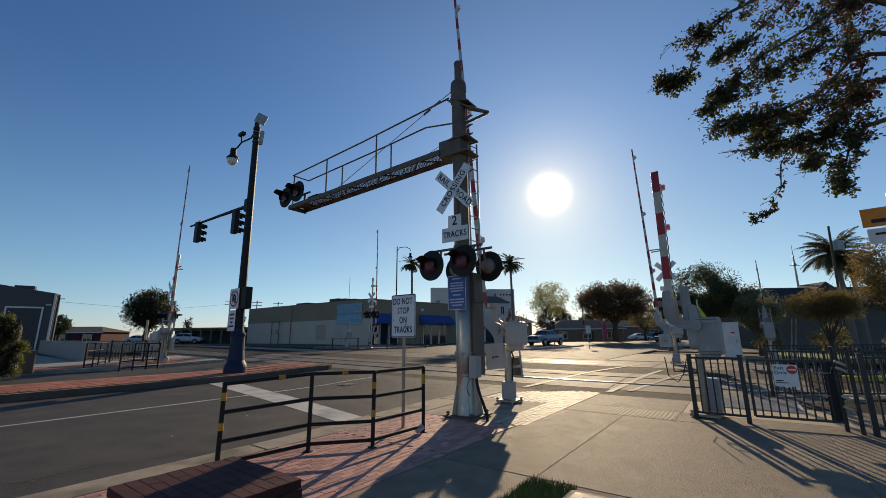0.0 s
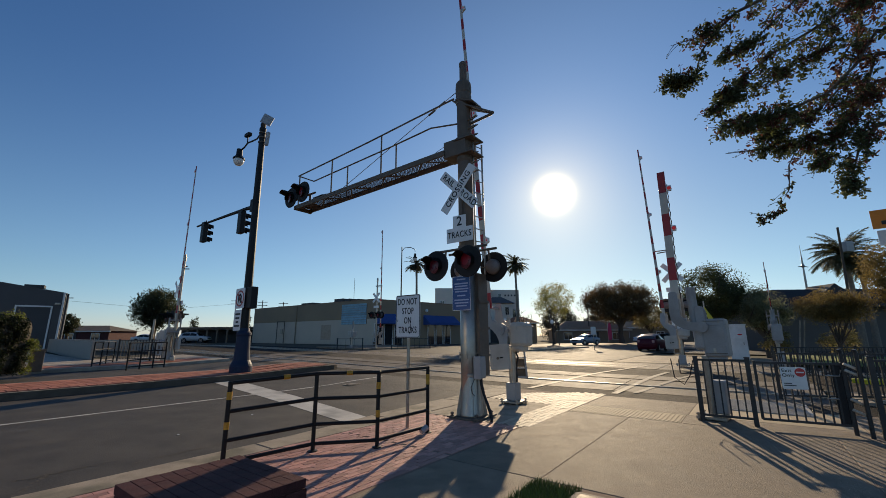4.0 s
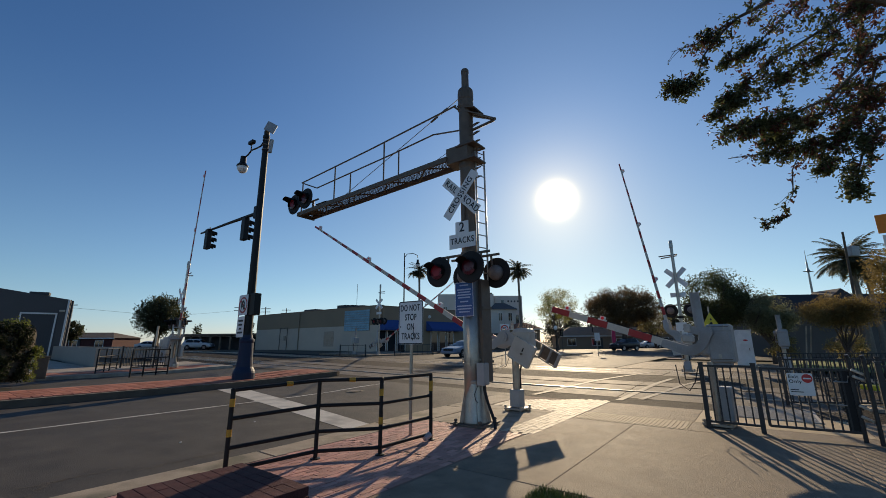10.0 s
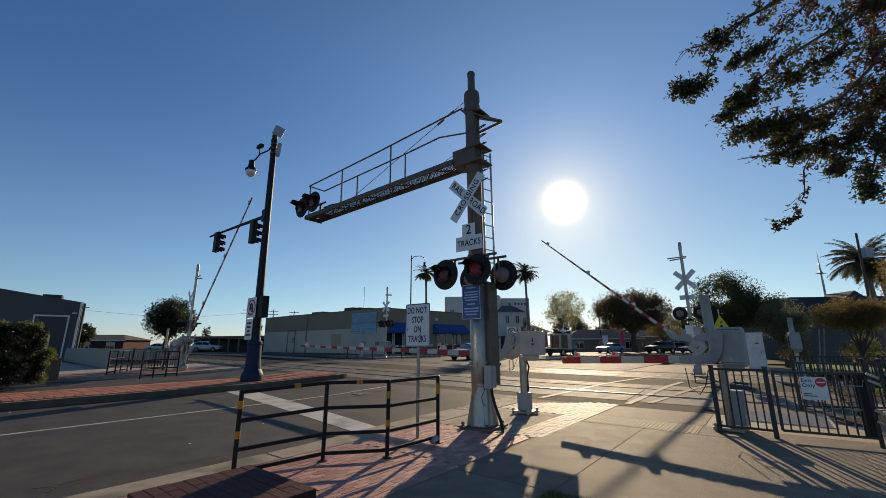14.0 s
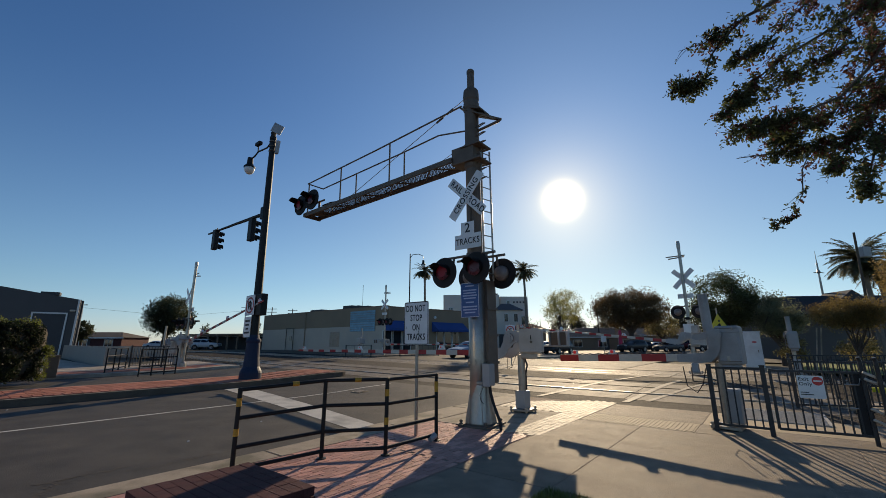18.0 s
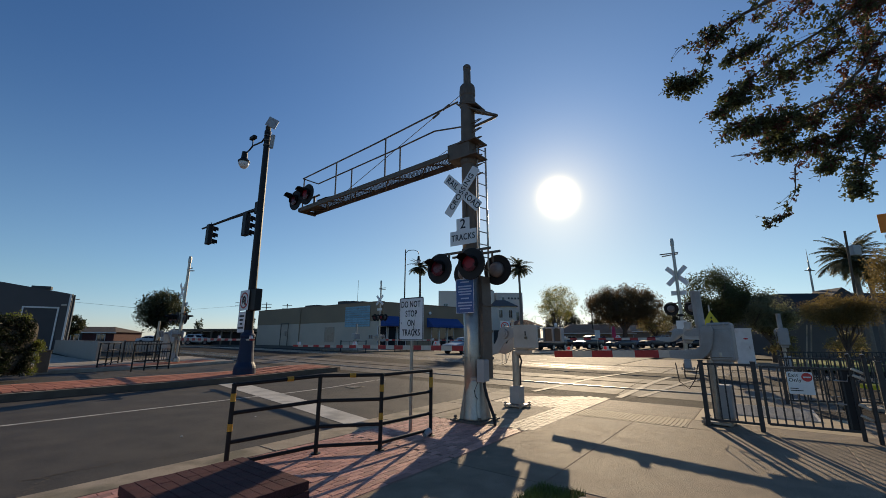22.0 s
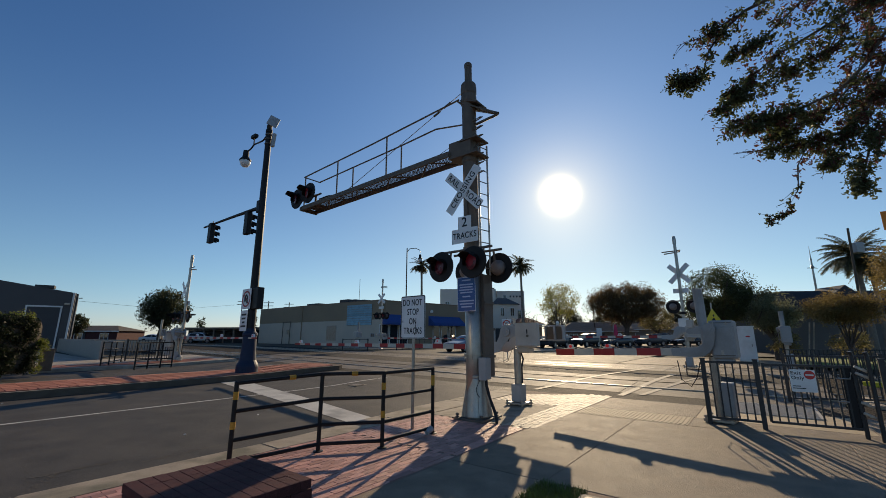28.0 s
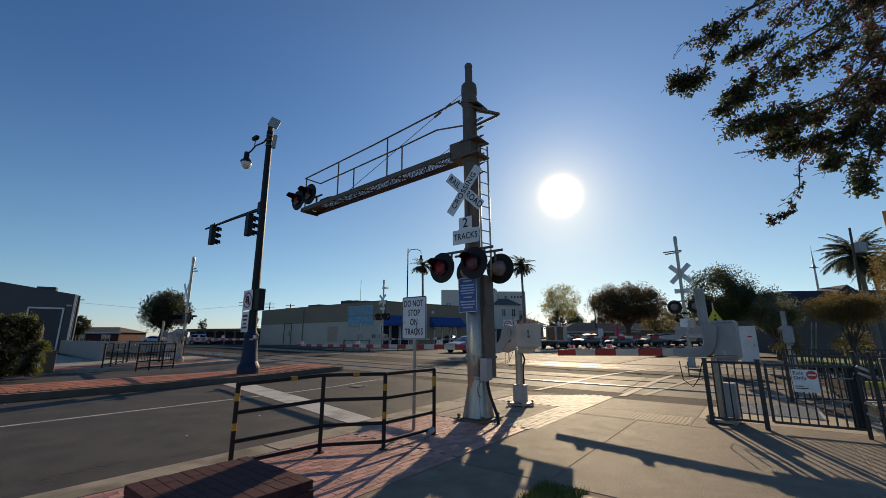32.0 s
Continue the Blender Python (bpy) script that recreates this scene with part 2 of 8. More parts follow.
M["galv"] = mat("galvanised_steel", (0.40, 0.365, 0.32), 0.38, 0.8, vary=0.2, scale=7, fine=60, bump=0.08, stain=(0.25, 0.22, 0.19), stain_amt=0.4)
M["galv_dark"] = mat("weathered_steel", (0.15, 0.118, 0.09), 0.65, 0.15, vary=0.25, scale=7, fine=60, bump=0.1, stain=(0.1, 0.08, 0.06), stain_amt=0.5)
M["alu_paint"] = mat("aluminium_paint", (0.36, 0.365, 0.37), 0.5, 0.3, vary=0.12, scale=5, fine=70, bump=0.08, stain=(0.3, 0.28, 0.25), stain_amt=0.35)
M["white_metal"] = mat("white_sheet_metal", (0.74, 0.74, 0.72), 0.5, 0.0, vary=0.08, scale=5, fine=70, bump=0.05, stain=(0.45, 0.42, 0.38), stain_amt=0.35)
M["cast_white"] = mat("cast_off_white_paint", (0.50, 0.47, 0.42), 0.5, 0.1, vary=0.1, scale=5, fine=70, bump=0.1, stain=(0.3, 0.26, 0.21), stain_amt=0.45)
M["black"] = mat("black_paint", (0.012, 0.012, 0.012), 0.5, 0.0, spec=0.28, vary=0.3, scale=9, fine=70, bump=0.08)
# fence black lifted, with paler patches, to stand for veiling glare
M["fence_black"] = mat("glare_lifted_black_powder_coat", (0.03, 0.03, 0.031), 0.42, 0.0, spec=0.4, vary=0.3, scale=9, fine=70, bump=0.08, stain=(0.06, 0.055, 0.05), stain_amt=0.5)
M["black_flat"] = mat("black_matte", (0.012, 0.011, 0.011), 0.75, 0.0, vary=0.3, scale=9, fine=70, bump=0.05)
M["rubber"] = mat("black_rubber", (0.02, 0.02, 0.02), 0.8, vary=0.3, scale=12, fine=80, bump=0.1)
M["yellow"] = mat("yellow_tape", (0.50, 0.26, 0.02), 0.45, vary=0.35, scale=12, fine=80, bump=0.03)
M["red"] = mat("reflective_red", (0.55, 0.035, 0.03), 0.4, vary=0.12, scale=12, fine=80, bump=0.03)
M["stripe_white"] = mat("stripe_white", (0.55, 0.52, 0.45), 0.45, vary=0.12, scale=6, fine=60, bump=0.02, stain=(0.35, 0.31, 0.26), stain_amt=0.4)
M["stripe_red"] = mat("stripe_red", (0.36, 0.018, 0.02), 0.4, vary=0.15, scale=8, fine=60, bump=0.02)
M["white"] = mat("sign_white", (0.78, 0.78, 0.76), 0.42, vary=0.06, scale=6, fine=60, bump=0.02, stain=(0.5, 0.48, 0.44), stain_amt=0.3)
M["line_pale"] = mat("pale_blue_print", (0.32, 0.40, 0.58), 0.5, vary=0.1, bump=0)
M["ink"] = mat("sign_black", (0.015, 0.015, 0.015), 0.5, vary=0.1, bump=0)
M["sign_blue"] = mat("sign_blue", (0.012, 0.065, 0.24), 0.4, vary=0.1, scale=9, bump=0.02)
M["sign_yellow"] = mat("sign_fluorescent_yellow", (0.75, 0.62, 0.02), 0.45, vary=0.08, bump=0.02)
M["sign_orange"] = mat("sign_orange", (0.80, 0.26, 0.02), 0.45, vary=0.08, bump=0.02)
M["navy"] = mat("navy_blue_paint", (0.011, 0.022, 0.055), 0.55, 0.0, vary=0.2, scale=6, fine=50, bump=0.05, spec=0.3)
M["lens_dark"] = mat("red_lens_unlit", (0.085, 0.008, 0.018), 0.3, vary=0.1, scale=20, fine=200, bump=0.1)
M["lamp_grey"] = mat("lamp_housing_grey", (0.22, 0.19, 0.175), 0.5, 0.2, vary=0.2, scale=8, fine=60, bump=0.15)
M["lens_on"] = glow("red_lens_lit", (0.2, 0.006, 0.018), 0.02)
M["lamp_red"] = glow("gate_lamp_red", (0.6, 0.03, 0.03), 0.2)
M["glass"] = glass("dark_glass")
M["car_glass"] = glass("black_car_glass", (0.004, 0.004, 0.005), 0.06)
M["car_glass"].node_tree.nodes["Principled BSDF"].inputs["Coat Weight"].default_value = 0.0
M["car_glass"].node_tree.nodes["Principled BSDF"].inputs["Specular IOR Level"].default_value = 0.3
M["globe"] = mat("frosted_globe", (0.75, 0.75, 0.72), 0.25, vary=0.05, bump=0)
M["bark"] = mat("bark", (0.10, 0.075, 0.055), 0.9, vary=0.35, scale=8, fine=50, bump=0.8, bump_dist=0.03)


def leaf_mat(name, base, k=0.35):
    m = mat(name, base, 0.5, vary=0.25, scale=1.5, fine=20, bump=0, island=k)
    t = m.node_tree
    p = t.nodes["Principled BSDF"]
    tr = t.nodes.new("ShaderNodeBsdfTranslucent")
    mx = t.nodes.new("ShaderNodeMixShader")
    mx.inputs[0].default_value = 0.5
    src = p.inputs["Base Color"].links[0].from_socket
    t.links.new(src, tr.inputs["Color"])
    t.links.new(p.outputs[0], mx.inputs[1])
    t.links.new(tr.outputs[0], mx.inputs[2])
    t.links.new(mx.outputs[0], t.nodes["Material Output"].inputs["Surface"])
    return m


M["leaf"] = leaf_mat("leaf_green", (0.078, 0.092, 0.038))
M["leaf_dark"] = leaf_mat("leaf_dark_green", (0.058, 0.066, 0.030))
M["leaf_red"] = leaf_mat("leaf_bronze", (0.10, 0.045, 0.03))
M["leaf_yellow"] = leaf_mat("leaf_yellow_green", (0.42, 0.37, 0.08))
M["leaf_olive"] = leaf_mat("leaf_olive", (0.25, 0.21, 0.085))
M["leaf_sage"] = leaf_mat("leaf_sage_green", (0.20, 0.21, 0.12))
M["leaf_gold"] = leaf_mat("leaf_golden_olive", (0.23, 0.17, 0.058))
M["palm"] = leaf_mat("palm_frond", (0.115, 0.115, 0.062))
# shade and sun on the hedge are put into two leaf colours
M["leaf_hedge_shade"] = leaf_mat("leaf_hedge_shaded_green", (0.013, 0.02, 0.006), 0.5)
M["leaf_lime_and_sunlit"] = leaf_mat("leaf_lime_and_sunlit_green", (0.17, 0.19, 0.035), 0.6)
M["leaf_brown"] = leaf_mat("leaf_brown_green", (0.15, 0.10, 0.045))
M["leaf_far"] = leaf_mat("leaf_far_green", (0.075, 0.072, 0.045))
M["palm_bark"] = mat("palm_bark", (0.22, 0.18, 0.14), 0.9, vary=0.3, scale=6, fine=40, bump=0.8, bump_dist=0.03)


# ---------- mesh helpers ----------
def part(name, bm, material, parent=None, label="", m=None, smooth_faces=False):
    me = bpy.data.meshes.new(name)
    bm.normal_update()
    bm.to_mesh(me)
    bm.free()
    if smooth_faces:
        me.polygons.foreach_set("use_smooth", [True] * len(me.polygons))
    me.materials.append(M[material] if isinstance(material, str) else material)
    ob = new(name, me)
    if parent is not None:
        ob.parent = parent
    if m is not None:
        ob.matrix_basis = m
    if label:
        ob["label"] = label
    return ob


def thing(name, m, label, category, group="", kind=""):
    ob = new(name)
    ob.empty_display_size = 0.2
    ob.matrix_basis = m
    return tagged(ob, label, category, group, kind)


def B():
    return bmesh.new()


def box(bm, c, size, rot=None, bevel=0.0):
    r = bmesh.ops.create_cube(bm, size=1.0)["verts"]
    mt = Matrix.Translation(c) @ (rot.to_4x4() if rot is not None else Matrix()) @ Matrix.Diagonal((*size, 1))
    bmesh.ops.transform(bm, matrix=mt, verts=r)
    if bevel:
        es = list({e for v in r for e in v.link_edges})
        bmesh.ops.bevel(bm, geom=es, offset=bevel, segments=2, affect="EDGES", profile=0.5)
    return bm


def cyl(bm, a, b, r0, r1=None, seg=14, cap=True):
    a, b = Vector(a), Vector(b)
    r1 = r0 if r1 is None else r1
    d = b - a
    q = d.to_track_quat("Z", "Y").to_matrix().to_4x4()
    mt = Matrix.Translation((a + b) / 2) @ q
    bmesh.ops.create_cone(bm, cap_ends=cap, segments=seg, radius1=r0, radius2=max(r1, 1e-4), depth=d.length, matrix=mt)
    return bm


def lathe(bm, prof, axis_m=None, seg=20):
    """Turned body: prof is (radius, height) from bottom to top."""
    rings = []
    for r, z in prof:
        rings.append([bm.verts.new((r * math.cos(2 * math.pi * i / seg), r * math.sin(2 * math.pi * i / seg), z)) for i in range(seg)])
    for a, b in zip(rings, rings[1:]):
        for i in range(seg):
            j = (i + 1) % seg
            bm.faces.new((a[i], a[j], b[j], b[i]))
    bm.faces.new(list(reversed(rings[0])))
    bm.faces.new(rings[-1])
    if axis_m is not None:
        bmesh.ops.transform(bm, matrix=axis_m, verts=[v for r in rings for v in r])
    return bm


def tube(bm, pts, r, seg=8):
    pts = [Vector(p) for p in pts]
    rings = []
    for i, p in enumerate(pts):
        d = (pts[min(i + 1, len(pts) - 1)] - pts[max(i - 1, 0)]).normalized()
        up = Vector((0, 0, 1)) if abs(d.z) < 0.9 else Vector((1, 0, 0))
        x = d.cross(up).normalized()
        y = d.cross(x)
        rr = r[i] if isinstance(r, (list, tuple)) else r
        rings.append([bm.verts.new(p + rr * (math.cos(2 * math.pi * k / seg) * x + math.sin(2 * math.pi * k / seg) * y)) for k in range(seg)])
    for a, b in zip(rings, rings[1:]):
        for k in range(seg):
            j = (k + 1) % seg
            bm.faces.new((a[k], a[j], b[j], b[k]))
    bm.faces.new(list(reversed(rings[0])))
    bm.faces.new(rings[-1])
    return bm


def prism(bm, pts, h, mt=None):
    """A flat outline (x, y) given a thickness h along z."""
    lo = [bm.verts.new((x, y, 0)) for x, y in pts]
    hi = [bm.verts.new((x, y, h)) for x, y in pts]
    n = len(pts)
    for i in range(n):
        j = (i + 1) % n
        bm.faces.new((lo[i], lo[j], hi[j], hi[i]))
    bm.faces.new(list(reversed(lo)))
    bm.faces.new(hi)
    if mt is not None:
        bmesh.ops.transform(bm, matrix=mt, verts=lo + hi)
    return bm


def rounded(w, h, r, k=4):
    out = []
    for cx, cy, a0 in ((w / 2 - r, h / 2 - r, 0), (-w / 2 + r, h / 2 - r, 90), (-w / 2 + r, -h / 2 + r, 180), (w / 2 - r, -h / 2 + r, 270)):
        out += [(cx + r * math.cos(radians(a0 + 90 * i / k)), cy + r * math.sin(radians(a0 + 90 * i / k))) for i in range(k + 1)]
    return out


def words(name, text, size, material, parent, m, align="CENTER", depth=0.002, wide=1.0):
    cu = bpy.data.curves.new(name, "FONT")
    cu.body, cu.size, cu.align_x, cu.align_y, cu.extrude = text, size, align, "CENTER", depth
    cu.space_character = 1.12
    cu.offset = size * 0.012
    tmp = bpy.data.objects.new(name + "_text", cu)
    me = bpy.data.meshes.new_from_object(tmp)
    bpy.data.objects.remove(tmp)
    bpy.data.curves.remove(cu)
    if wide != 1.0:
        me.transform(Matrix.Diagonal((wide, 1, 1, 1)))
    me.materials.append(M[material])
    ob = new(name, me)
    ob.parent, ob.matrix_basis = parent, m
    return ob


# a board that faces back down the street: its x runs to the reader's right, its y up, its z towards the reader
FACE = Matrix(((0, 0, -1), (-1, 0, 0), (0, 1, 0))).to_4x4()


def face_at(x, y, z, turn=0.0):
    return Matrix.Translation((x, y, z)) @ Matrix.Rotation(radians(turn), 4, "Z") @ FACE
# ---------- ground ----------
def sheet(name, ss, ns, height, material, label, dz=0.0):
    bm = B()
    rows = [[bm.verts.new(st(s, n, height(s, n) + dz)) for n in ns] for s in ss]
    for a, b in zip(rows, rows[1:]):
        for i in range(len(ns) - 1):
            bm.faces.new((a[i], b[i], b[i + 1], a[i + 1]))
    bmesh.ops.recalc_face_normals(bm, faces=bm.faces)
    if bm.faces[0].normal.z < 0:
        bmesh.ops.reverse_faces(bm, faces=bm.faces)
    return tagged(part(name, bm, material), label, name.split("_")[0], kind="structure")


def ground_height(s, n):
    if n < 6.5:
        return lift(s, n) - 0.16
    return lift(s, n) - 0.06


_far = [-2500, -800, -300, -120, -60, -30, -15, -5, 0, 4, 8, 9, 10, 11, 12, 16, 22, 30, 45, 60, 90, 130, 200, 400, 900, 2500]
sheet("ground", _far, [-2500, -900, -300, -120, -60, -30, -12, 0, 6.4, 6.6, 12, 18, 24, 30, 45, 70, 120, 300, 900, 2500], ground_height, "dry", "dry sandy ground reaching to the horizon")


def road_height(s, n):
    return lift(s, max(n, 6.5))


_ss = [-60, -30, -15, -8, -4, 0, 3, 6, 7, 8, 8.6, 9.2, 9.8, 10.4, 11, 11.6, 12.0]
sheet("road", _ss, [6.0, 6.5, 8, 10, 12, 14, 15.5, 17, 18, 20, 22, 24], road_height, "asphalt", "worn dark grey asphalt carriageway")
bm = B()
_rows = []
for s in [24.2, 26, 30, 35] + [40 + 2.0 * i for i in range(18)] + [80, 100, 160]:
    _rows.append([bm.verts.new((*street(s, n)[:2], road_height(s, n))) for n in (6.5, 9, 12, 15, 18, 21, 24, 27)])
for a, b in zip(_rows, _rows[1:]):
    for i in range(7):
        bm.faces.new((a[i], b[i], b[i + 1], a[i + 1]))
bmesh.ops.recalc_face_normals(bm, faces=bm.faces)
tagged(part("road_far", bm, "asphalt"), "asphalt street that bends away beyond the tracks", "road", kind="structure")
sheet("road_cross", [36, 40, 46, 52], [27, 35, 50, 80, 140], road_height, "asphalt", "asphalt side street beyond the tracks", 0.004)
M["lawn"] = mat("sunlit_lawn", (0.17, 0.21, 0.035), 0.8, vary=0.35, scale=2, fine=30, bump=0.8, bump_dist=0.03)
sheet("lawn", [27.5, 30, 33, 36, 40.4], [-60, -30, -12, -5, -1.6], lambda s, n: 0.12, "lawn", "bright green lawn strip beside the station")
sheet("road_cross_right", [40.5, 46, 54], [-120, -60, -20, 0, 6.4], lambda s, n: 0.09, "asphalt", "asphalt side street beyond the tracks", 0.004)


def slab(name, s0, s1, n0, n1, z, h, material, parent=None, bevel=0.012, follow=False):
    bm = B()
    cs, cn = (s0 + s1) / 2, (n0 + n1) / 2
    box(bm, (0, 0, -h / 2), (s1 - s0, n1 - n0, h), bevel=bevel)
    ob = part(name, bm, material, parent)
    ob.matrix_basis = at(cs, cn, z)
    return ob


# markings on the carriageway
def marking(name, pts, label):
    bm = B()
    vs = [bm.verts.new(st(s, n, road_height(s, n) + 0.006)) for s, n in pts]
    half = len(vs) // 2
    for i in range(half - 1):
        bm.faces.new((vs[i], vs[i + 1], vs[-2 - i], vs[-1 - i]))
    bmesh.ops.recalc_face_normals(bm, faces=bm.faces)
    if bm.faces[0].normal.z < 0:
        bmesh.ops.reverse_faces(bm, faces=bm.faces)
    return tagged(part(name, bm, "paint_white"), label, "road marking", kind="structure")


def strip(s0, s1, n, w, k=10):
    a = [(s0 + (s1 - s0) * i / k, n - w / 2) for i in range(k + 1)]
    return a + [(s, n + w / 2) for s, _ in reversed(a)]


marking("marking", strip(-40, 11.5, 11.62, 0.11, 40), "thin white lane line on asphalt")
marking("marking", [(5.62, 6.55), (6.25, 10.5), (6.92, 15.3), (7.75, 15.3), (7.0, 10.5), (6.25, 6.55)], "wide white stop line across the lanes")
for k in range(2):
    marking("marking", strip(24 + k * 9, 27 + k * 9, 11.6, 0.11), "white lane dash")

# raised slabs that follow the carriageway
def raised(name, outline, h, material, label, category):
    """outline: for each s, the span of n that is raised by h."""
    bm = B()
    rows = []
    for s, n0, n1 in outline:
        rows.append([bm.verts.new(st(s, n, road_height(s, n) + d)) for n, d in ((n0, -0.06), (n0, h), ((n0 + n1) / 2, h), (n1, h), (n1, -0.06))])
    for a, b in zip(rows, rows[1:]):
        for i in range(4):
            bm.faces.new((a[i], b[i], b[i + 1], a[i + 1]))
    bm.faces.new(rows[0])
    bm.faces.new(rows[-1])
    bmesh.ops.recalc_face_normals(bm, faces=bm.faces)
    return tagged(part(name, bm, material), label, category, kind="structure")


def even(s0, s1, n0, n1, step=1.0):
    k = max(int((s1 - s0) / step), 1)
    return [(s0 + (s1 - s0) * i / k, n0, n1) for i in range(k + 1)]


# median body in the darker curb colour, its edge strips in the pale one
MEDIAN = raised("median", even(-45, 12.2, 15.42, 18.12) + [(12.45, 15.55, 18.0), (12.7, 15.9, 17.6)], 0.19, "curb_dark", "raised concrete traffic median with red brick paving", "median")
for n0, n1 in ((15.43, 15.53), (18.02, 18.11)):
    raised("median_edge", even(-45, 12.2, n0, n1), 0.194, "curb", "pale concrete edge of the median", "kerb")
# ---------- cantilever signal mast ----------
def bolt_foot(bm, x, y):
    cyl(bm, (x, y, 0.0), (x, y, 0.13), 0.022, seg=8)
    cyl(bm, (x, y, 0.03), (x, y, 0.07), 0.045, seg=6)
    cyl(bm, (x, y, 0.09), (x, y, 0.12), 0.04, seg=6)


FLASH = []


def flasher(parent, x, y, z, flip, lit=False):
    """One crossing light: round black target, hood, lens and lamp housing; faces -x, or +x when flipped."""
    m = Matrix.Translation((x, y, z)) @ Matrix.Rotation(math.pi if flip else 0, 4, "Z")
    R = Matrix.Rotation(radians(-90), 4, "Y")
    bm = lathe(B(), [(0.33, -0.012), (0.33, 0.0), (0.32, 0.012), (0.16, 0.014)], R, 32)
    f = part("target_disc", bm, "black_flat", parent, "round matt black background disc", m)
    bm = B()
    ring = []
    for i in range(17):
        a = radians(-25 + 230 * i / 16)
        for d, rr in ((0.0, 0.176), (0.33 if 3 < i < 13 else 0.12, 0.172)):
            ring.append(bm.verts.new((-d - 0.01, rr * math.cos(a), rr * math.sin(a))))
    for i in range(16):
        bm.faces.new((ring[2 * i], ring[2 * i + 2], ring[2 * i + 3], ring[2 * i + 1]))
    bmesh.ops.solidify(bm, geom=bm.faces[:], thickness=0.006)
    part("hood", bm, "black_flat", f)
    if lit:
        # flashing imitated by a turn: one glowing face and one dark, unlit face
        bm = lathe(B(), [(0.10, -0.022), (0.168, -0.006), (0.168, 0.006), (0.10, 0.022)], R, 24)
        ln = part("turning_lamp", bm, "lens_dark", f, "red flashing lamp imitated by turning a lit and a dark face", Matrix.Translation((-0.06, 0, 0)))
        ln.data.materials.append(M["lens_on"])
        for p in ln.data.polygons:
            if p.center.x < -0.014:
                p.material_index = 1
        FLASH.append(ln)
    else:
        bm = lathe(B(), [(0.15, 0.0), (0.15, 0.02), (0.11, 0.045), (0.05, 0.058)], R, 24)
        part("lens", bm, "lens_dark", f, "red roundel lens", Matrix.Translation((-0.012, 0, 0)), True)
    bm = lathe(B(), [(0.17, 0.0), (0.165, 0.06), (0.14, 0.11), (0.06, 0.14)], Matrix.Rotation(radians(90), 4, "Y"), 24)
    part("lamp_housing", bm, "lamp_grey", f, "grey cast lamp housing", Matrix.Translation((0.012, 0, 0)), True)
    return f


def cantilever():
    x, y = 0.437, 8.51
    T = thing("cantilever_signal_mast", pose(x, y, 0, 0, -0.55, TURN) , "tall galvanised railway crossing mast with cantilever walkway over the road", "crossing signal")
    # footing
    bm = B()
    box(bm, (0, 0, 0.02), (0.66, 0.66, 0.04), bevel=0.006)
    for i in range(4):
        a = radians(45 + 90 * i)
        bolt_foot(bm, 0.40 * math.cos(a), 0.40 * math.sin(a))
        box(bm, (0.40 * math.cos(a), 0.40 * math.sin(a), 0.04), (0.16, 0.16, 0.03))
    off = Matrix.Translation((0.019, -0.027, 0))
    part("base_plate", bm, "galv_dark", T, "weathered base plate with anchor bolts", off)
    # four fins round a conical foot
    for i in range(4):
        a = radians(45 + 90 * i)
        fin = prism(B(), [(0.13, 0.04), (0.315, 0.04), (0.31, 0.1), (0.195, 0.72), (0.13, 0.78)], 0.02, Matrix.Rotation(a, 4, "Z") @ Matrix.Rotation(radians(90), 4, "X"))
        part("base_fin", fin, "galv", T, "tapered steel base fin", off)
    part("base_cone", lathe(B(), [(0.25, 0.03), (0.25, 0.07), (0.238, 0.1), (0.186, 0.76), (0.182, 0.80)], off, 28), "galv", T, "conical galvanised foot of the pole", smooth_faces=True)
    part("base_collar", lathe(B(), [(0.178, 0.78), (0.188, 0.80), (0.188, 0.84), (0.174, 0.86)], off, 24), "galv", T)
    bm = lathe(B(), [(0.175, 0.04), (0.172, 1.2), (0.170, 3.3)], None, 28)
    part("lower_pole", bm, "galv", T, "brushed galvanised pole", smooth_faces=True)
    bm = lathe(B(), [(0.170, 3.3), (0.165, 5.45), (0.19, 5.5), (0.185, 6.0), (0.165, 6.1), (0.165, 6.95), (0.185, 7.0), (0.185, 7.12), (0.172, 7.18), (0.188, 7.22), (0.188, 7.36), (0.178, 7.46), (0.15, 7.50), (0.088, 7.52), (0.086, 7.94), (0.094, 7.95), (0.094, 8.02), (0.075, 8.05), (0.03, 8.06)], None, 24)
    part("upper_pole", bm, "galv_dark", T, "dark weathered upper pole with cap")
    bm = B()
    for z in (1.17, 1.25):
        bmesh.ops.create_cone(bm, cap_ends=True, segments=24, radius1=0.2, radius2=0.2, depth=0.03, matrix=Matrix.Translation((0, 0, z)))
    for a in range(4):
        an = radians(a * 90 + 20)
        cyl(bm, (0.2 * math.cos(an), 0.2 * math.sin(an), 1.14), (0.2 * math.cos(an), 0.2 * math.sin(an), 1.28), 0.014, seg=6)
    part("flange", bm, "galv", T)
    # stiffened clamp box where the arm starts
    bm = box(B(), (0, 0.14, 5.80), (0.44, 0.60, 0.40), bevel=0.01)
    box(bm, (0, -0.1, 5.6), (0.5, 0.5, 0.03))
    box(bm, (0, -0.1, 5.96), (0.5, 0.5, 0.03))
    part("arm_clamp", bm, "galv_dark", T, "boxed steel arm clamp")
    # the walkway
    L, w, z0 = 6.25, 0.52, 5.58
    rise = 0.024
    def zz(y, h=0.0):
        return z0 + h + rise * (L - y)

    tilt = Matrix.Rotation(-math.atan(rise), 3, "X")
    mid = L / 2 + 0.2
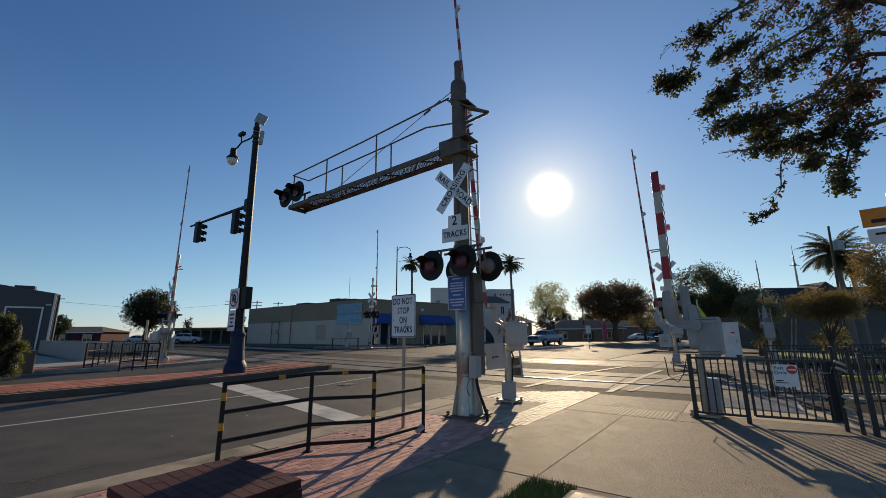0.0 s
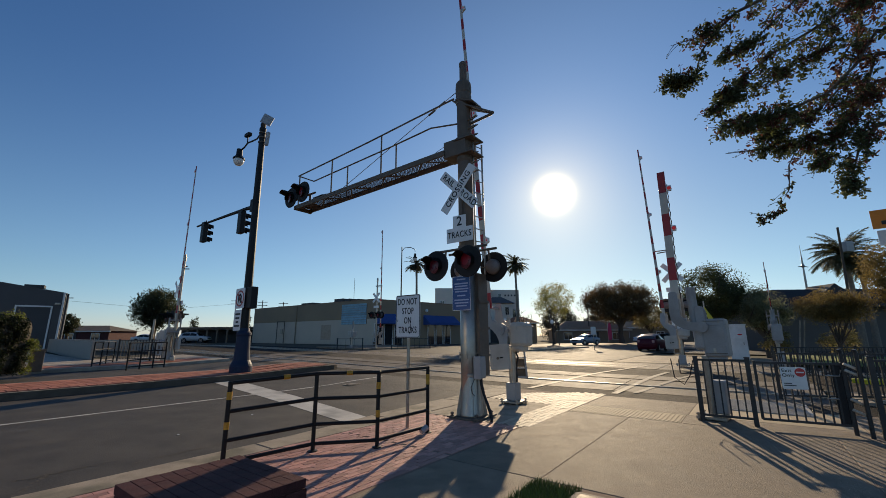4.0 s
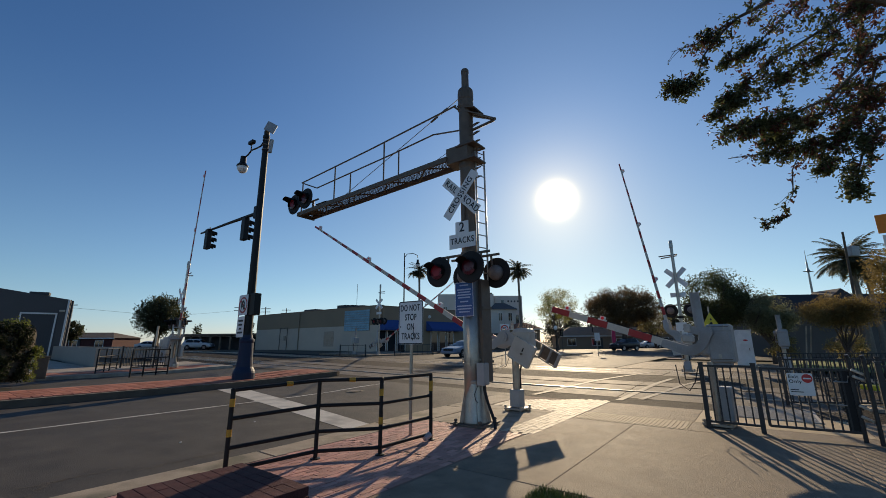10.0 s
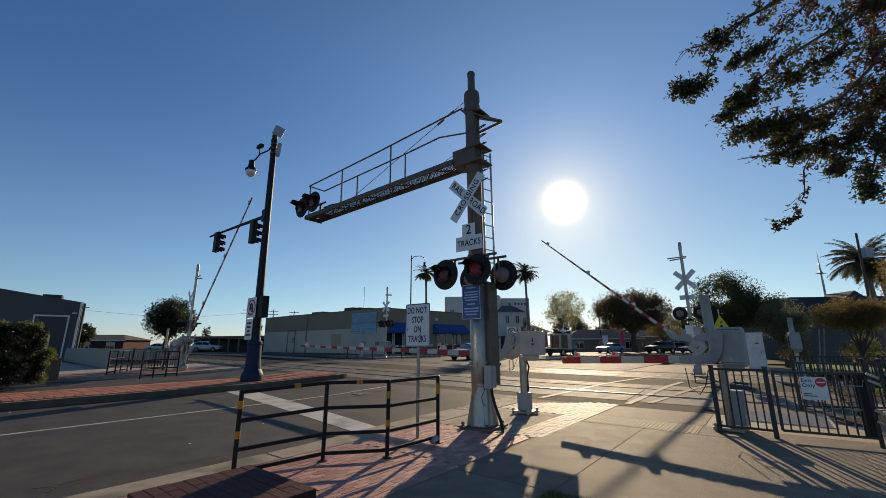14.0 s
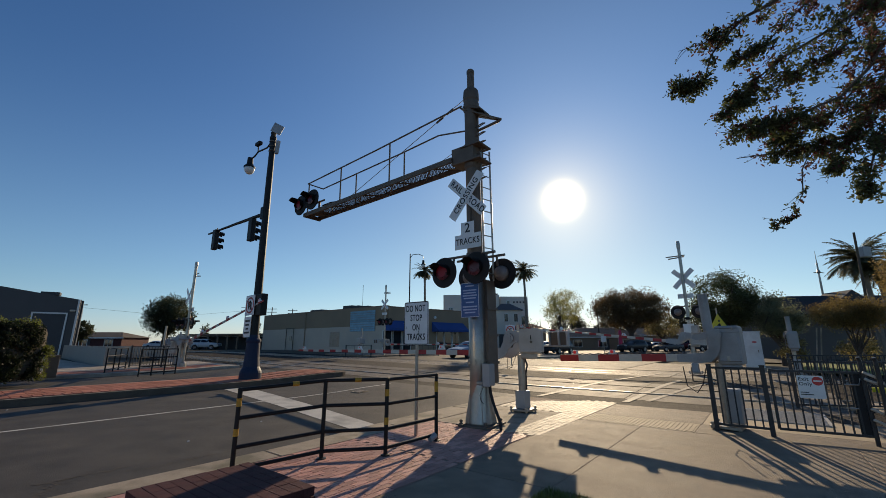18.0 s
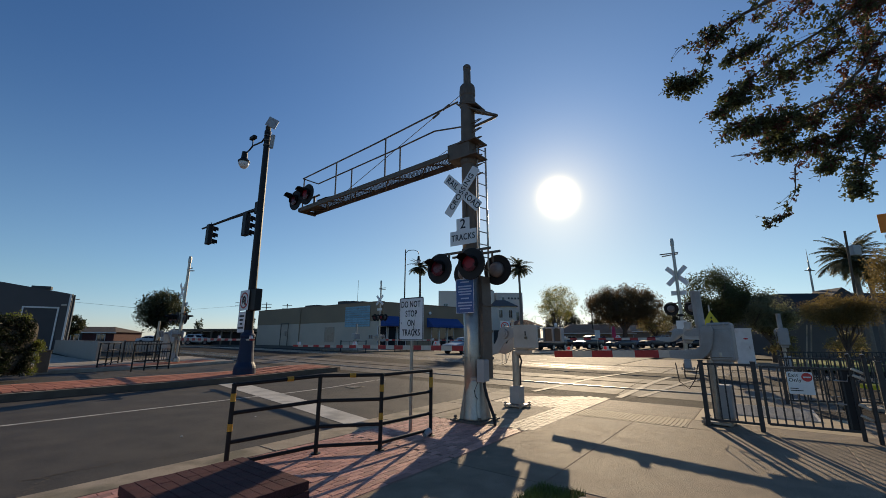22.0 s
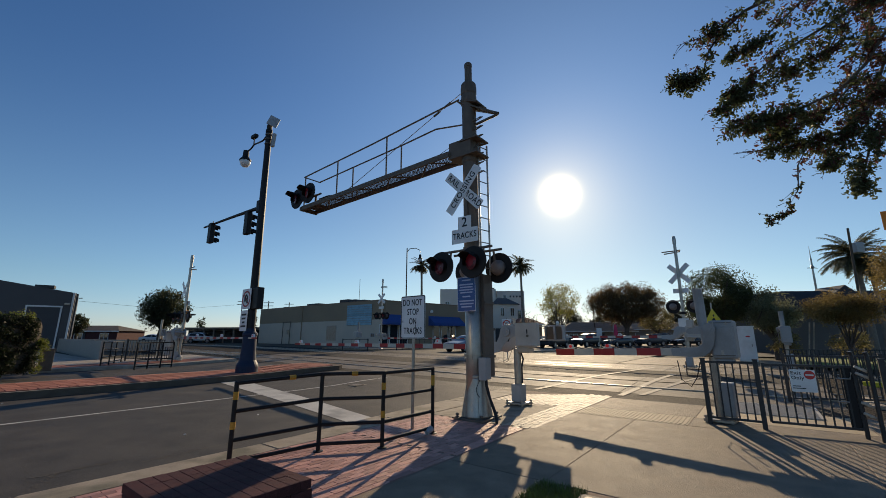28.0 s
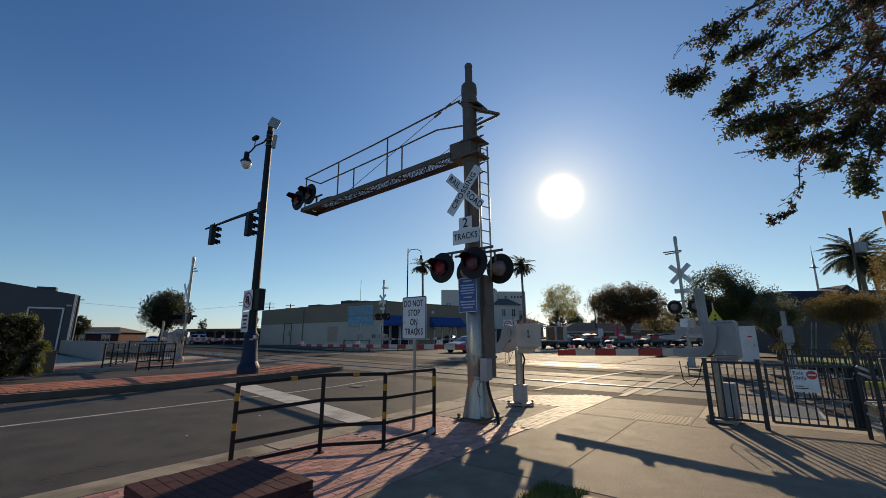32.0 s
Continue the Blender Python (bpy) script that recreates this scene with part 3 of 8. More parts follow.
    for sx in (-w / 2, w / 2):
        bm = box(B(), (sx, mid, zz(mid)), (0.05, L - 0.4, 0.13), tilt, 0.006)
        part("chord", bm, "galv_dark", T, "steel side chord of the walkway")
    bm = box(B(), (0, L, zz(L, -0.02)), (w + 0.1, 0.06, 0.12))
    part("end_beam", bm, "galv_dark", T)
    n_b = 9
    bm = B()
    for i in range(n_b):
        y0, y1 = 0.4 + (L - 0.5) * i / n_b, 0.4 + (L - 0.5) * (i + 1) / n_b
        s0, s1 = (-w / 2, w / 2) if i % 2 else (w / 2, -w / 2)
        cyl(bm, (s0, y0, zz(y0, -0.04)), (s1, y1, zz(y1, -0.04)), 0.02, seg=6)
    part("lattice", bm, "galv_dark", T, "zigzag lattice under the walkway")
    bm = B()
    for i in range(120):
        yy = 0.42 + (L - 0.9) * i / 120
        box(bm, (0, yy, zz(yy, 0.05)), (w - 0.04, 0.013, 0.01))
    for i in range(9):
        box(bm, (-w / 2 + 0.04 + (w - 0.08) * i / 8, mid - 0.15, zz(mid - 0.15, 0.05)), (0.008, L - 0.8, 0.012), tilt)
    part("grating", bm, "galv_dark", T, "open bar grating deck")
    bm = box(B(), (0, L - 0.3, zz(L - 0.3, 0.06)), (w, 0.6, 0.012))
    part("end_plate", bm, "galv_dark", T)
    # handrails
    for sx, tag in ((-w / 2, 0), (w / 2, 1)):
        bm = B()
        top = 6.62
        if tag == 0:
            tube(bm, [(sx, L - 0.05, top), (sx, 3.0, top + 0.17), (sx, 0.1, top + 0.37)], 0.021)
            ys = (L - 0.12, 4.51, 2.46)
        else:
            tube(bm, [(-w / 2, L - 0.05, top), (sx, L - 0.12, top - 0.03), (sx, 2.6, top + 0.13), (sx, 1.2, top + 0.22), (0.14, 0.12, top - 0.06)], 0.021)
            ys = (4.44, 2.42)
        part("handrail", bm, "galv_dark", T)
        for yy in ys:
            tz = top + (0.36 if tag == 0 else 0.2) * (1 - yy / L)
            part("handrail_post", cyl(B(), (sx, yy, zz(yy, 0.05)), (sx, yy, tz), 0.021, seg=8), "galv_dark", T)
    # stay rods with turnbuckle
    bm = B()
    cyl(bm, (0, 0.15, 7.36), (0, 4.68, zz(4.68, 0.1)), 0.009, seg=6)
    for u in (0.085, 0.155):
        p0 = Vector((0, 0.15, 7.36)).lerp(Vector((0, 4.68, zz(4.68, 0.1))), u)
        p1 = Vector((0, 0.15, 7.36)).lerp(Vector((0, 4.68, zz(4.68, 0.1))), u + 0.045)
        cyl(bm, p0, p1, 0.026, seg=8)
    part("stay_cable", bm, "galv_dark", T)
    part("stay_cable", cyl(B(), (0.2, 0.12, 6.34), (0.2, 1.95, zz(1.95, 0.1)), 0.007, seg=6), "galv_dark", T)
    # signals at the arm's end
    bm = B()
    cyl(bm, (0, L - 0.35, z0 + 0.05), (0, L - 0.35, z0 + 0.46), 0.035)
    cyl(bm, (-0.1, L - 0.75, z0 + 0.38), (-0.1, L + 0.4, z0 + 0.34), 0.03)
    box(bm, (0.06, L - 0.35, z0 + 0.14), (0.14, 0.2, 0.16), bevel=0.01)
    part("lamp_bracket", bm, "galv_dark", T)
    bm = tube(B(), [(0.05, L - 0.45, z0 + 0.3), (0.1, L - 0.8, z0 + 0.34), (0.12, L - 1.2, z0 + 0.3), (0.15, L - 1.6, z0 + 0.12)], 0.02, 6)
    part("conduit", bm, "rubber", T)
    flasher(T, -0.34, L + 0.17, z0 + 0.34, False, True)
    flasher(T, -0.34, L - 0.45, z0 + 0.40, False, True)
    # triangular platform at the top and steps
    bm = B()
    for a, b in (((0, 0.2, 7.02), (0.08, -0.73, 6.50)), ((0.25, 0.1, 7.0), (0.08, -0.73, 6.50)), ((0, 0.1, 6.36), (0.08, -0.70, 6.48))):
        d = Vector(b) - Vector(a)
        cyl(bm, a, b, 0.035, seg=6)
    box(bm, (0.04, -0.10, 6.94), (0.42, 0.5, 0.03), Matrix.Rotation(radians(22), 3, "X"))
    lo = [bm.verts.new(p) for p in ((-0.2, 0.2, 7.0), (0.24, 0.18, 6.99), (0.12, -0.71, 6.48), (-0.02, -0.71, 6.48))]
    hi = [bm.verts.new(v.co + Vector((0, 0, 0.035))) for v in lo]
    bm.faces.new(lo)
    bm.faces.new(hi[::-1])
    for k in range(4):
        bm.faces.new((lo[k], hi[k], hi[(k + 1) % 4], lo[(k + 1) % 4]))
    part("top_bracket", bm, "galv_dark", T)
    bm = B()
    for i in range(7):
        z = 5.2 + i * 0.22
        tube(bm, [(0.08, -0.13, z), (0.04, -0.34, z + 0.02), (-0.06, -0.34, z - 0.03), (-0.08, -0.14, z - 0.08)], 0.013, 6)
    part("climbing_step", bm, "galv_dark", T)
    # ladder
    lx, ly = 0.19, -0.225
    bm = B()
    for o in (-0.14, 0.14):
        cyl(bm, (lx + o, ly - o * 0.2, 2.9), (lx + o, ly - o * 0.2, 5.95), 0.022, seg=8)
    for i in range(11):
        cyl(bm, (lx - 0.14, ly + 0.03, 3.05 + 0.28 * i), (lx + 0.14, ly - 0.03, 3.05 + 0.28 * i), 0.013, seg=6)
    part("ladder", bm, "galv", T, "galvanised climbing ladder")
    bm = box(B(), (lx + 0.02, ly + 0.02, 1.85), (0.36, 0.10, 2.1), bevel=0.01)
    for z in (1.2, 1.75, 2.3):
        box(bm, (lx + 0.02, ly - 0.04, z), (0.38, 0.03, 0.05))
    part("ladder_guard", bm, "galv_dark", T, "locked sheet-steel ladder guard")
    # sign blades
    xs = -0.24
    bl = part("crossbuck_bracket", box(B(), (-0.2, 0, 4.3), (0.05, 0.07, 1.2)), "galv_dark", T)
    a = part("blade", prism(B(), rounded(1.22, 0.229, 0.02), 0.006), "white", T, "white crossing blade with black letters", face_at(xs - 0.012, 0.03, 4.76) @ Matrix.Rotation(radians(50), 4, "Z"))
    words("lettering", "CROSSING", 0.19, "ink", a, Matrix.Translation((0, 0, 0.009)), wide=0.92)
    b = part("blade", prism(B(), rounded(1.22, 0.229, 0.02), 0.006), "white", T, "white crossing blade with black letters", face_at(xs, 0.03, 4.76) @ Matrix.Rotation(radians(-45), 4, "Z"))
    words("lettering", "RAIL", 0.19, "ink", b, Matrix.Translation((-0.36, 0, 0.009)), wide=0.92)
    words("lettering", "ROAD", 0.19, "ink", b, Matrix.Translation((0.35, 0, 0.009)), wide=0.92)
    c = part("number_plate", prism(B(), [(-0.17, 0.29), (-0.17, 0.02), (-0.34, 0.02), (-0.34, -0.30), (0.34, -0.30), (0.34, 0.02), (0.17, 0.02), (0.17, 0.29)][::-1], 0.005), "white", T, "white inverted-T plate reading 2 tracks", face_at(xs, 0.02, 3.87))
    words("lettering", "2", 0.29, "ink", c, Matrix.Translation((0, 0.15, 0.008)))
    words("lettering", "TRACKS", 0.19, "ink", c, Matrix.Translation((0, -0.14, 0.008)), wide=0.8)
    # lights on their crossarm
    bm = B()
    cyl(bm, (-0.20, -0.62, 3.42), (-0.20, 0.62, 3.42), 0.028)
    cyl(bm, (0.2, -0.62, 3.42), (0.2, 0.62, 3.42), 0.028)
    box(bm, (0, 0, 3.42), (0.46, 0.16, 0.14), bevel=0.02)
    for sx in (-0.2, 0.2):
        for yy in (-0.42, 0.42):
            cyl(bm, (sx, yy, 3.42), (sx * 1.2, yy, 3.2), 0.025)
    part("crossarm", bm, "galv_dark", T)
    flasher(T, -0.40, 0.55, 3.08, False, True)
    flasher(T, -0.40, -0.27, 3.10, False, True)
    flasher(T, 0.36, 0.37, 3.05, True)
    flasher(T, 0.36, -0.45, 3.05, True)
    bl = part("notice_sign", prism(B(), rounded(0.46, 0.72, 0.03), 0.004), "sign_blue", T, "blue emergency notice with unreadable white lines", face_at(-0.24, 0.0, 2.47))
    for r, ww in ((0.29, 0.22), (0.20, 0.34), (0.145, 0.31), (0.09, 0.35), (0.035, 0.3), (-0.05, 0.2), (-0.14, 0.36), (-0.2, 0.34), (-0.26, 0.26)):
        part("line", box(B(), (0, r, 0.006), (ww, 0.026, 0.003)), "line_pale", bl)
    brd = B()
    for cx, cy, sx, sy in ((0, 0.35, 0.44, 0.008), (0, -0.35, 0.44, 0.008), (-0.22, 0, 0.008, 0.7), (0.22, 0, 0.008, 0.7)):
        box(brd, (cx, cy, 0.006), (sx, sy, 0.003))
    part("sign_border", brd, "white", bl)
    # junction box and cable
    bm = box(B(), (-0.02, -0.27, 0.98), (0.2, 0.16, 0.42), bevel=0.02)
    box(bm, (-0.13, -0.27, 0.98), (0.02, 0.17, 0.44), bevel=0.01)
    part("junction_box", bm, "alu_paint", T, "grey junction box")
    bm = B()
    tube(bm, [(0, -0.27, 0.78), (-0.02, -0.29, 0.66), (-0.03, -0.34, 0.5), (-0.05, -0.42, 0.33), (-0.07, -0.50, 0.17), (-0.1, -0.55, 0.05), (-0.16, -0.58, 0.02)], 0.03)
    part("conduit", bm, "rubber", T, "black flexible conduit")
    bm = B()
    tube(bm, [(-0.13, -0.2, 0.76), (-0.2, -0.16, 0.6), (-0.22, -0.2, 0.5), (-0.2, -0.24, 0.45)], 0.008, 6)
    part("cable", bm, "rubber", T)
    return T


cantilever()


# ---------- no-stopping sign on its post ----------
def stop_sign():
    T = thing("road_sign", pose(-0.74, 7.61, 0, 0, 0, TURN), "white regulatory sign on a steel post beside the railing", "sign")
    bm = B()
    box(bm, (0, 0, 1.17), (0.045, 0.045, 2.34), bevel=0.006)
    part("post", bm, "galv", T)
    b = part("sign_panel", prism(B(), rounded(0.61, 0.80, 0.04), 0.004), "white", T, "white panel with black border and letters", face_at(-0.03, 0, 1.965))
    for tx, x, z in (("DO", -0.168, 0.265), ("NOT", 0.095, 0.265), ("STOP", 0, 0.09), ("ON", 0, -0.085), ("TRACKS", 0, -0.26)):
        words("lettering", tx, 0.165, "ink", b, Matrix.Translation((x, z, 0.006)), wide=0.68)
    bm = B()
    o, i = rounded(0.60, 0.79, 0.036), rounded(0.568, 0.758, 0.026)
    lo = [bm.verts.new((x, y, 0.0065)) for x, y in o]
    hi = [bm.verts.new((x, y, 0.0065)) for x, y in i]
    for k in range(len(o)):
        j = (k + 1) % len(o)
        bm.faces.new((lo[k], lo[j], hi[j], hi[k]))
    part("border", bm, "ink", b)
    bm = B()
    tube(bm, [(0.07, -0.14, 0.007), (0.08, -0.24, 0.007), (0.05, -0.33, 0.007)], 0.006, 5)
    tube(bm, [(0.11, -0.2, 0.007), (0.06, -0.29, 0.007)], 0.005, 5)
    tube(bm, [(-0.25, -0.06, 0.007), (-0.25, -0.1, 0.007)], 0.006, 5)
    part("scratch", bm, "ink", b, "dark scratches on the sign face")
    return T


stop_sign()


# ---------- black tube railing with yellow bands ----------
def railing(name, pts, zs, label, bands=(), h=1.07, r=0.026, parent_z=0.0, group="", drops=()):
    x0, y0 = pts[0]
    T = thing(name, pose(x0, y0, parent_z), label, "railing", group)
    loc = [(x - x0, y - y0) for x, y in pts]
    drops = drops or (0.0,) * len(pts)
    for (x, y), dz in zip(loc, drops):
        bm = cyl(B(), (x, y, -0.02), (x, y, h + dz), r + 0.004, seg=12)
        part("post", bm, "black", T)
        part("post_cap", lathe(B(), [(r + 0.006, h + dz - 0.01), (r + 0.008, h + dz), (r * 0.7, h + dz + 0.014), (0.004, h + dz + 0.018)], Matrix.Translation((x, y, 0)), 12), "black", T)
        if parent_z == 0.0:
            part("foot_plate", lathe(B(), [(0.07, 0.0), (0.07, 0.012), (0.04, 0.02)], Matrix.Translation((x, y, 0)), 14), "black", T)
    for z in zs:
        for (ax, ay), (bx, by), da, db in zip(loc, loc[1:], drops, drops[1:]):
            bm = B()
            cyl(bm, (ax, ay, z + da), (bx, by, z + db), r, seg=10)
            part("rail", bm, "black", T)
    for i, z0, z1 in bands:
        x, y = loc[i]
        part("reflective_band", cyl(B(), (x, y, z0), (x, y, z1), r + 0.0075, seg=12, cap=False), "yellow", T, "yellow reflective tape band")
    return T


R1 = railing("railing", [(-2.845, 5.42), (-1.94, 6.12), (-1.06, 6.33), (-0.36, 7.25)], (1.06, 0.71, 0.36, 0.10),
             "black pipe railing with yellow reflective bands on the brick pavement",
             ((0, 0.80, 0.90), (0, 0.44, 0.53), (2, 0.82, 0.92), (2, 0.42, 0.52), (3, 0.78, 0.95)), drops=(-0.055, 0, 0, 0))
for a, b, k, da in (((-2.845, 5.42), (-1.94, 6.12), 0.62, -0.021), ((-1.94, 6.12), (-1.06, 6.33), 0.52, 0.0)):
    d = Vector((b[0] - a[0], b[1] - a[1], 0))
    p = Vector((a[0] + 2.845, a[1] - 5.42, 1.06 + da)) + d * k
    dd = d.normalized() * 0.045
    part("reflective_band", cyl(B(), p - dd, p + dd, 0.0335, seg=12, cap=False), "yellow", R1, "yellow reflective tape band")
bm = B()
cyl(bm, (2.385, 1.68, 0.05), (2.475, 1.76, 0.10), 0.05)
part("anchor_stub", bm, "alu_paint", R1, "grey pipe stub at the foot of the railing")
# ---------- crossing gates ----------
M["gate_grey"] = mat("weathered_grey_paint", (0.33, 0.33, 0.325), 0.55, 0.2, vary=0.15, scale=4, fine=70, bump=0.1, stain=(0.16, 0.15, 0.13), stain_amt=0.5)
def gate_arm(T, L, e, py, pz, wide, t0, t1, band, lamps, thick=0.04, weights=True, side=0.0):
    """Striped arm with its bracket and counterweights; its origin is the pivot. At rest it points along +y."""
    bm = B()
    for sx in (-wide, wide):
        pts = [(-0.55, -0.06), (-0.55, 0.1), (-0.12, 0.17), (0.0, 0.19), (0.11, 0.15), (0.18, 0.04), (0.21, -0.1), (0.29, -0.24), (0.44, -e + 0.11), (0.75, -e + 0.09), (0.75, -e - 0.09), (0.36, -e - 0.14), (0.16, -e - 0.06), (0.04, -0.26), (-0.06, -0.17), (-0.2, -0.1)]
        prism(bm, pts, 0.02, Matrix.Translation((sx - 0.01, 0, 0)) @ Matrix(((0, 0, 1, 0), (1, 0, 0, 0), (0, 1, 0, 0), (0, 0, 0, 1))))
    cyl(bm, (-wide - 0.03, 0, 0), (wide + 0.03, 0, 0), 0.05, seg=14)
    cyl(bm, (-wide - 0.05, 0, 0), (-wide - 0.02, 0, 0), 0.115, seg=20)
    cyl(bm, (-wide - 0.065, 0, 0), (-wide - 0.04, 0, 0), 0.06, seg=14)
    for q in range(6):
        cyl(bm, (-wide - 0.06, 0.09 * math.cos(q * 1.047), 0.09 * math.sin(q * 1.047)), (-wide - 0.04, 0.09 * math.cos(q * 1.047), 0.09 * math.sin(q * 1.047)), 0.013, seg=6)
    cyl(bm, (-wide, 0.62, -e), (wide, 0.62, -e), 0.03)
    arm = part("arm", bm, "alu_paint", T, "pivoting gate arm with red and white stripes", pose(0, py, pz))
    n = int(round((L - 0.6) / band))
    for i in range(n):
        a, b = 0.6 + (L - 0.6) * i / n, 0.6 + (L - 0.6) * (i + 1) / n
        ha, hb = t0 + (t1 - t0) * i / n, t0 + (t1 - t0) * (i + 1) / n
        bm = B()
        prism(bm, [(a, -ha / 2), (b, -hb / 2), (b, hb / 2), (a, ha / 2)], thick, Matrix.Translation((side - thick / 2, 0, -e)) @ Matrix(((0, 0, 1, 0), (1, 0, 0, 0), (0, 1, 0, 0), (0, 0, 0, 1))))
        part("stripe", bm, "stripe_red" if (n - i) % 2 else "stripe_white", arm, "red reflective stripe" if (n - i) % 2 else "white reflective stripe")
    for d in lamps:
        z = -e + (t0 + (t1 - t0) * d / L) / 2
        bm = B()
        box(bm, (side, d, z + 0.02), (0.05, 0.26, 0.035), bevel=0.008)
        prism(bm, [(-0.1, 0.03), (0.1, 0.03), (0.06, 0.125), (-0.06, 0.125)], 0.07, Matrix.Translation((side - 0.035, d, z)) @ Matrix(((0, 0, 1, 0), (1, 0, 0, 0), (0, 1, 0, 0), (0, 0, 0, 1))))
        lp = part("gate_lamp", bm, "white_metal", arm, "small lamp on the gate arm")
        for sx in (-1, 1):
            part("lamp_lens", cyl(B(), (side + sx * 0.034, d, z + 0.075), (side + sx * 0.042, d, z + 0.075), 0.022, seg=12), "lamp_red", lp)
    if weights:
        sx = -wide - 0.06
        bm = prism(B(), rounded(0.60, 0.54, 0.035), 0.09, Matrix.Translation((sx - 0.045, -0.62, -0.07)) @ Matrix(((0, 0, 1, 0), (1, 0, 0, 0), (0, 1, 0, 0), (0, 0, 0, 1))))
        box(bm, (sx, -0.62, -0.31), (0.12, 0.52, 0.05), bevel=0.015)
        cw = part("counterweight", bm, "cast_white", arm, "off-white counterweight plate")
        part("slot", box(B(), (sx - 0.047, -0.64, 0.0), (0.006, 0.03, 0.1), bevel=0.002), "black_flat", cw)
        part("slot_bolt", cyl(B(), (sx - 0.04, -0.65, -0.1), (sx - 0.07, -0.65, -0.1), 0.03, seg=8), "galv_dark", cw)
        # open weight frame on the other side
        fx = wide + 0.2
        bm = B()
        for z in (0.14, -0.2):
            box(bm, (fx, -0.76, z), (0.05, 0.8, 0.03), bevel=0.006)
        for y, w in ((-0.68, 0.03), (-0.93, 0.05), (-1.15, 0.05)):
            box(bm, (fx, y, -0.03), (0.12, w, 0.36), bevel=0.01)
        cyl(bm, (wide, -0.45, 0.0), (fx, -0.45, 0.0), 0.04)
        fr = part("weight_frame", bm, "alu_paint", arm, "open grey counterweight frame")
        for y in (-0.80, -1.04):
            part("weight_plate", box(B(), (fx + 0.02, y, -0.03), (0.05, 0.2, 0.3), bevel=0.01), "galv_dark", fr)
    return arm


def gate_stand(T, h, box_size, low=True, box_y=-0.16):
    bm = B()
    box(bm, (0, 0, 0.05), (0.46, 0.46, 0.05), bevel=0.008)
    for i in range(4):
        a = radians(45 + 90 * i)
        bolt_foot(bm, 0.29 * math.cos(a), 0.29 * math.sin(a))
    part("base_plate", bm, "galv", T)
    if low:
        part("cable_box", box(B(), (0, 0, 0.28), (0.26, 0.26, 0.40), bevel=0.015), "alu_paint", T, "grey cable entry box")
    part("post", cyl(B(), (0, 0, 0.05), (0, 0, h), 0.088, seg=18), "galv", T, "galvanised steel post")
    oy, zc, hb = box_y, h + box_size[2] / 2 - 0.1, box_size[2]
    bm = box(B(), (0, oy, zc + 0.06), (box_size[0], box_size[1], hb - 0.12), bevel=0.085)
    box(bm, (0, oy + 0.04, zc - hb / 2 + 0.08), (box_size[0] - 0.08, box_size[1] - 0.14, 0.16), bevel=0.06)
    m = part("mechanism_box", bm, "cast_white", T, "rounded off-white gate mechanism housing", smooth_faces=False)
    bm = box(B(), (0, oy, zc + hb / 2 - 0.1), (box_size[0] + 0.025, box_size[1] + 0.025, 0.025), bevel=0.01)
    box(bm, (-box_size[0] / 2 - 0.01, oy + 0.02, zc + hb / 2 - 0.13), (0.02, 0.06, 0.12), bevel=0.005)
    part("lid", bm, "cast_white", m, "lid rim with latch")
    for yy in (-0.14, 0.1):
        part("hinge", cyl(B(), (0.06, oy + yy, zc + hb / 2 - 0.02), (0.06, oy + yy, zc + hb / 2 + 0.03), 0.03, seg=8), "galv", m)
    part("vent_tube", lathe(B(), [(0.04, zc + hb / 2 - 0.02), (0.04, zc + hb / 2 + 0.1), (0.055, zc + hb / 2 + 0.11), (0.05, zc + hb / 2 + 0.16)], Matrix.Translation((0.1, 0.12, 0)), 12), "cast_white", m)
    bm = B()
    tube(bm, [(0.05, -0.05, h - 0.05), (0.12, -0.09, h - 0.25), (0.08, -0.06, h - 0.45), (0.02, -0.1, 0.5)], 0.022)
    tube(bm, [(-0.05, 0.1, h), (-0.12, 0.2, h - 0.3), (-0.1, 0.34, h - 0.36), (-0.05, 0.36, h - 0.1)], 0.008, 6)
    part("conduit", bm, "rubber", T, "black flexible conduit")


# near road gate, across the lanes that lead to the tracks
G1 = thing("road_gate", pose(1.58, 10.2, 0, 0, 0, 49), "grey crossing gate with long striped arm beside the mast", "crossing gate", "crossing gates")
gate_stand(G1, 1.32, (0.36, 0.50, 0.70), box_y=-0.27)
ARM1 = gate_arm(G1, 10.7, 0.37, 0.12, 1.72, 0.27, 0.15, 0.07, 0.41, (10.25, 6.35, 2.42), side=-0.15)


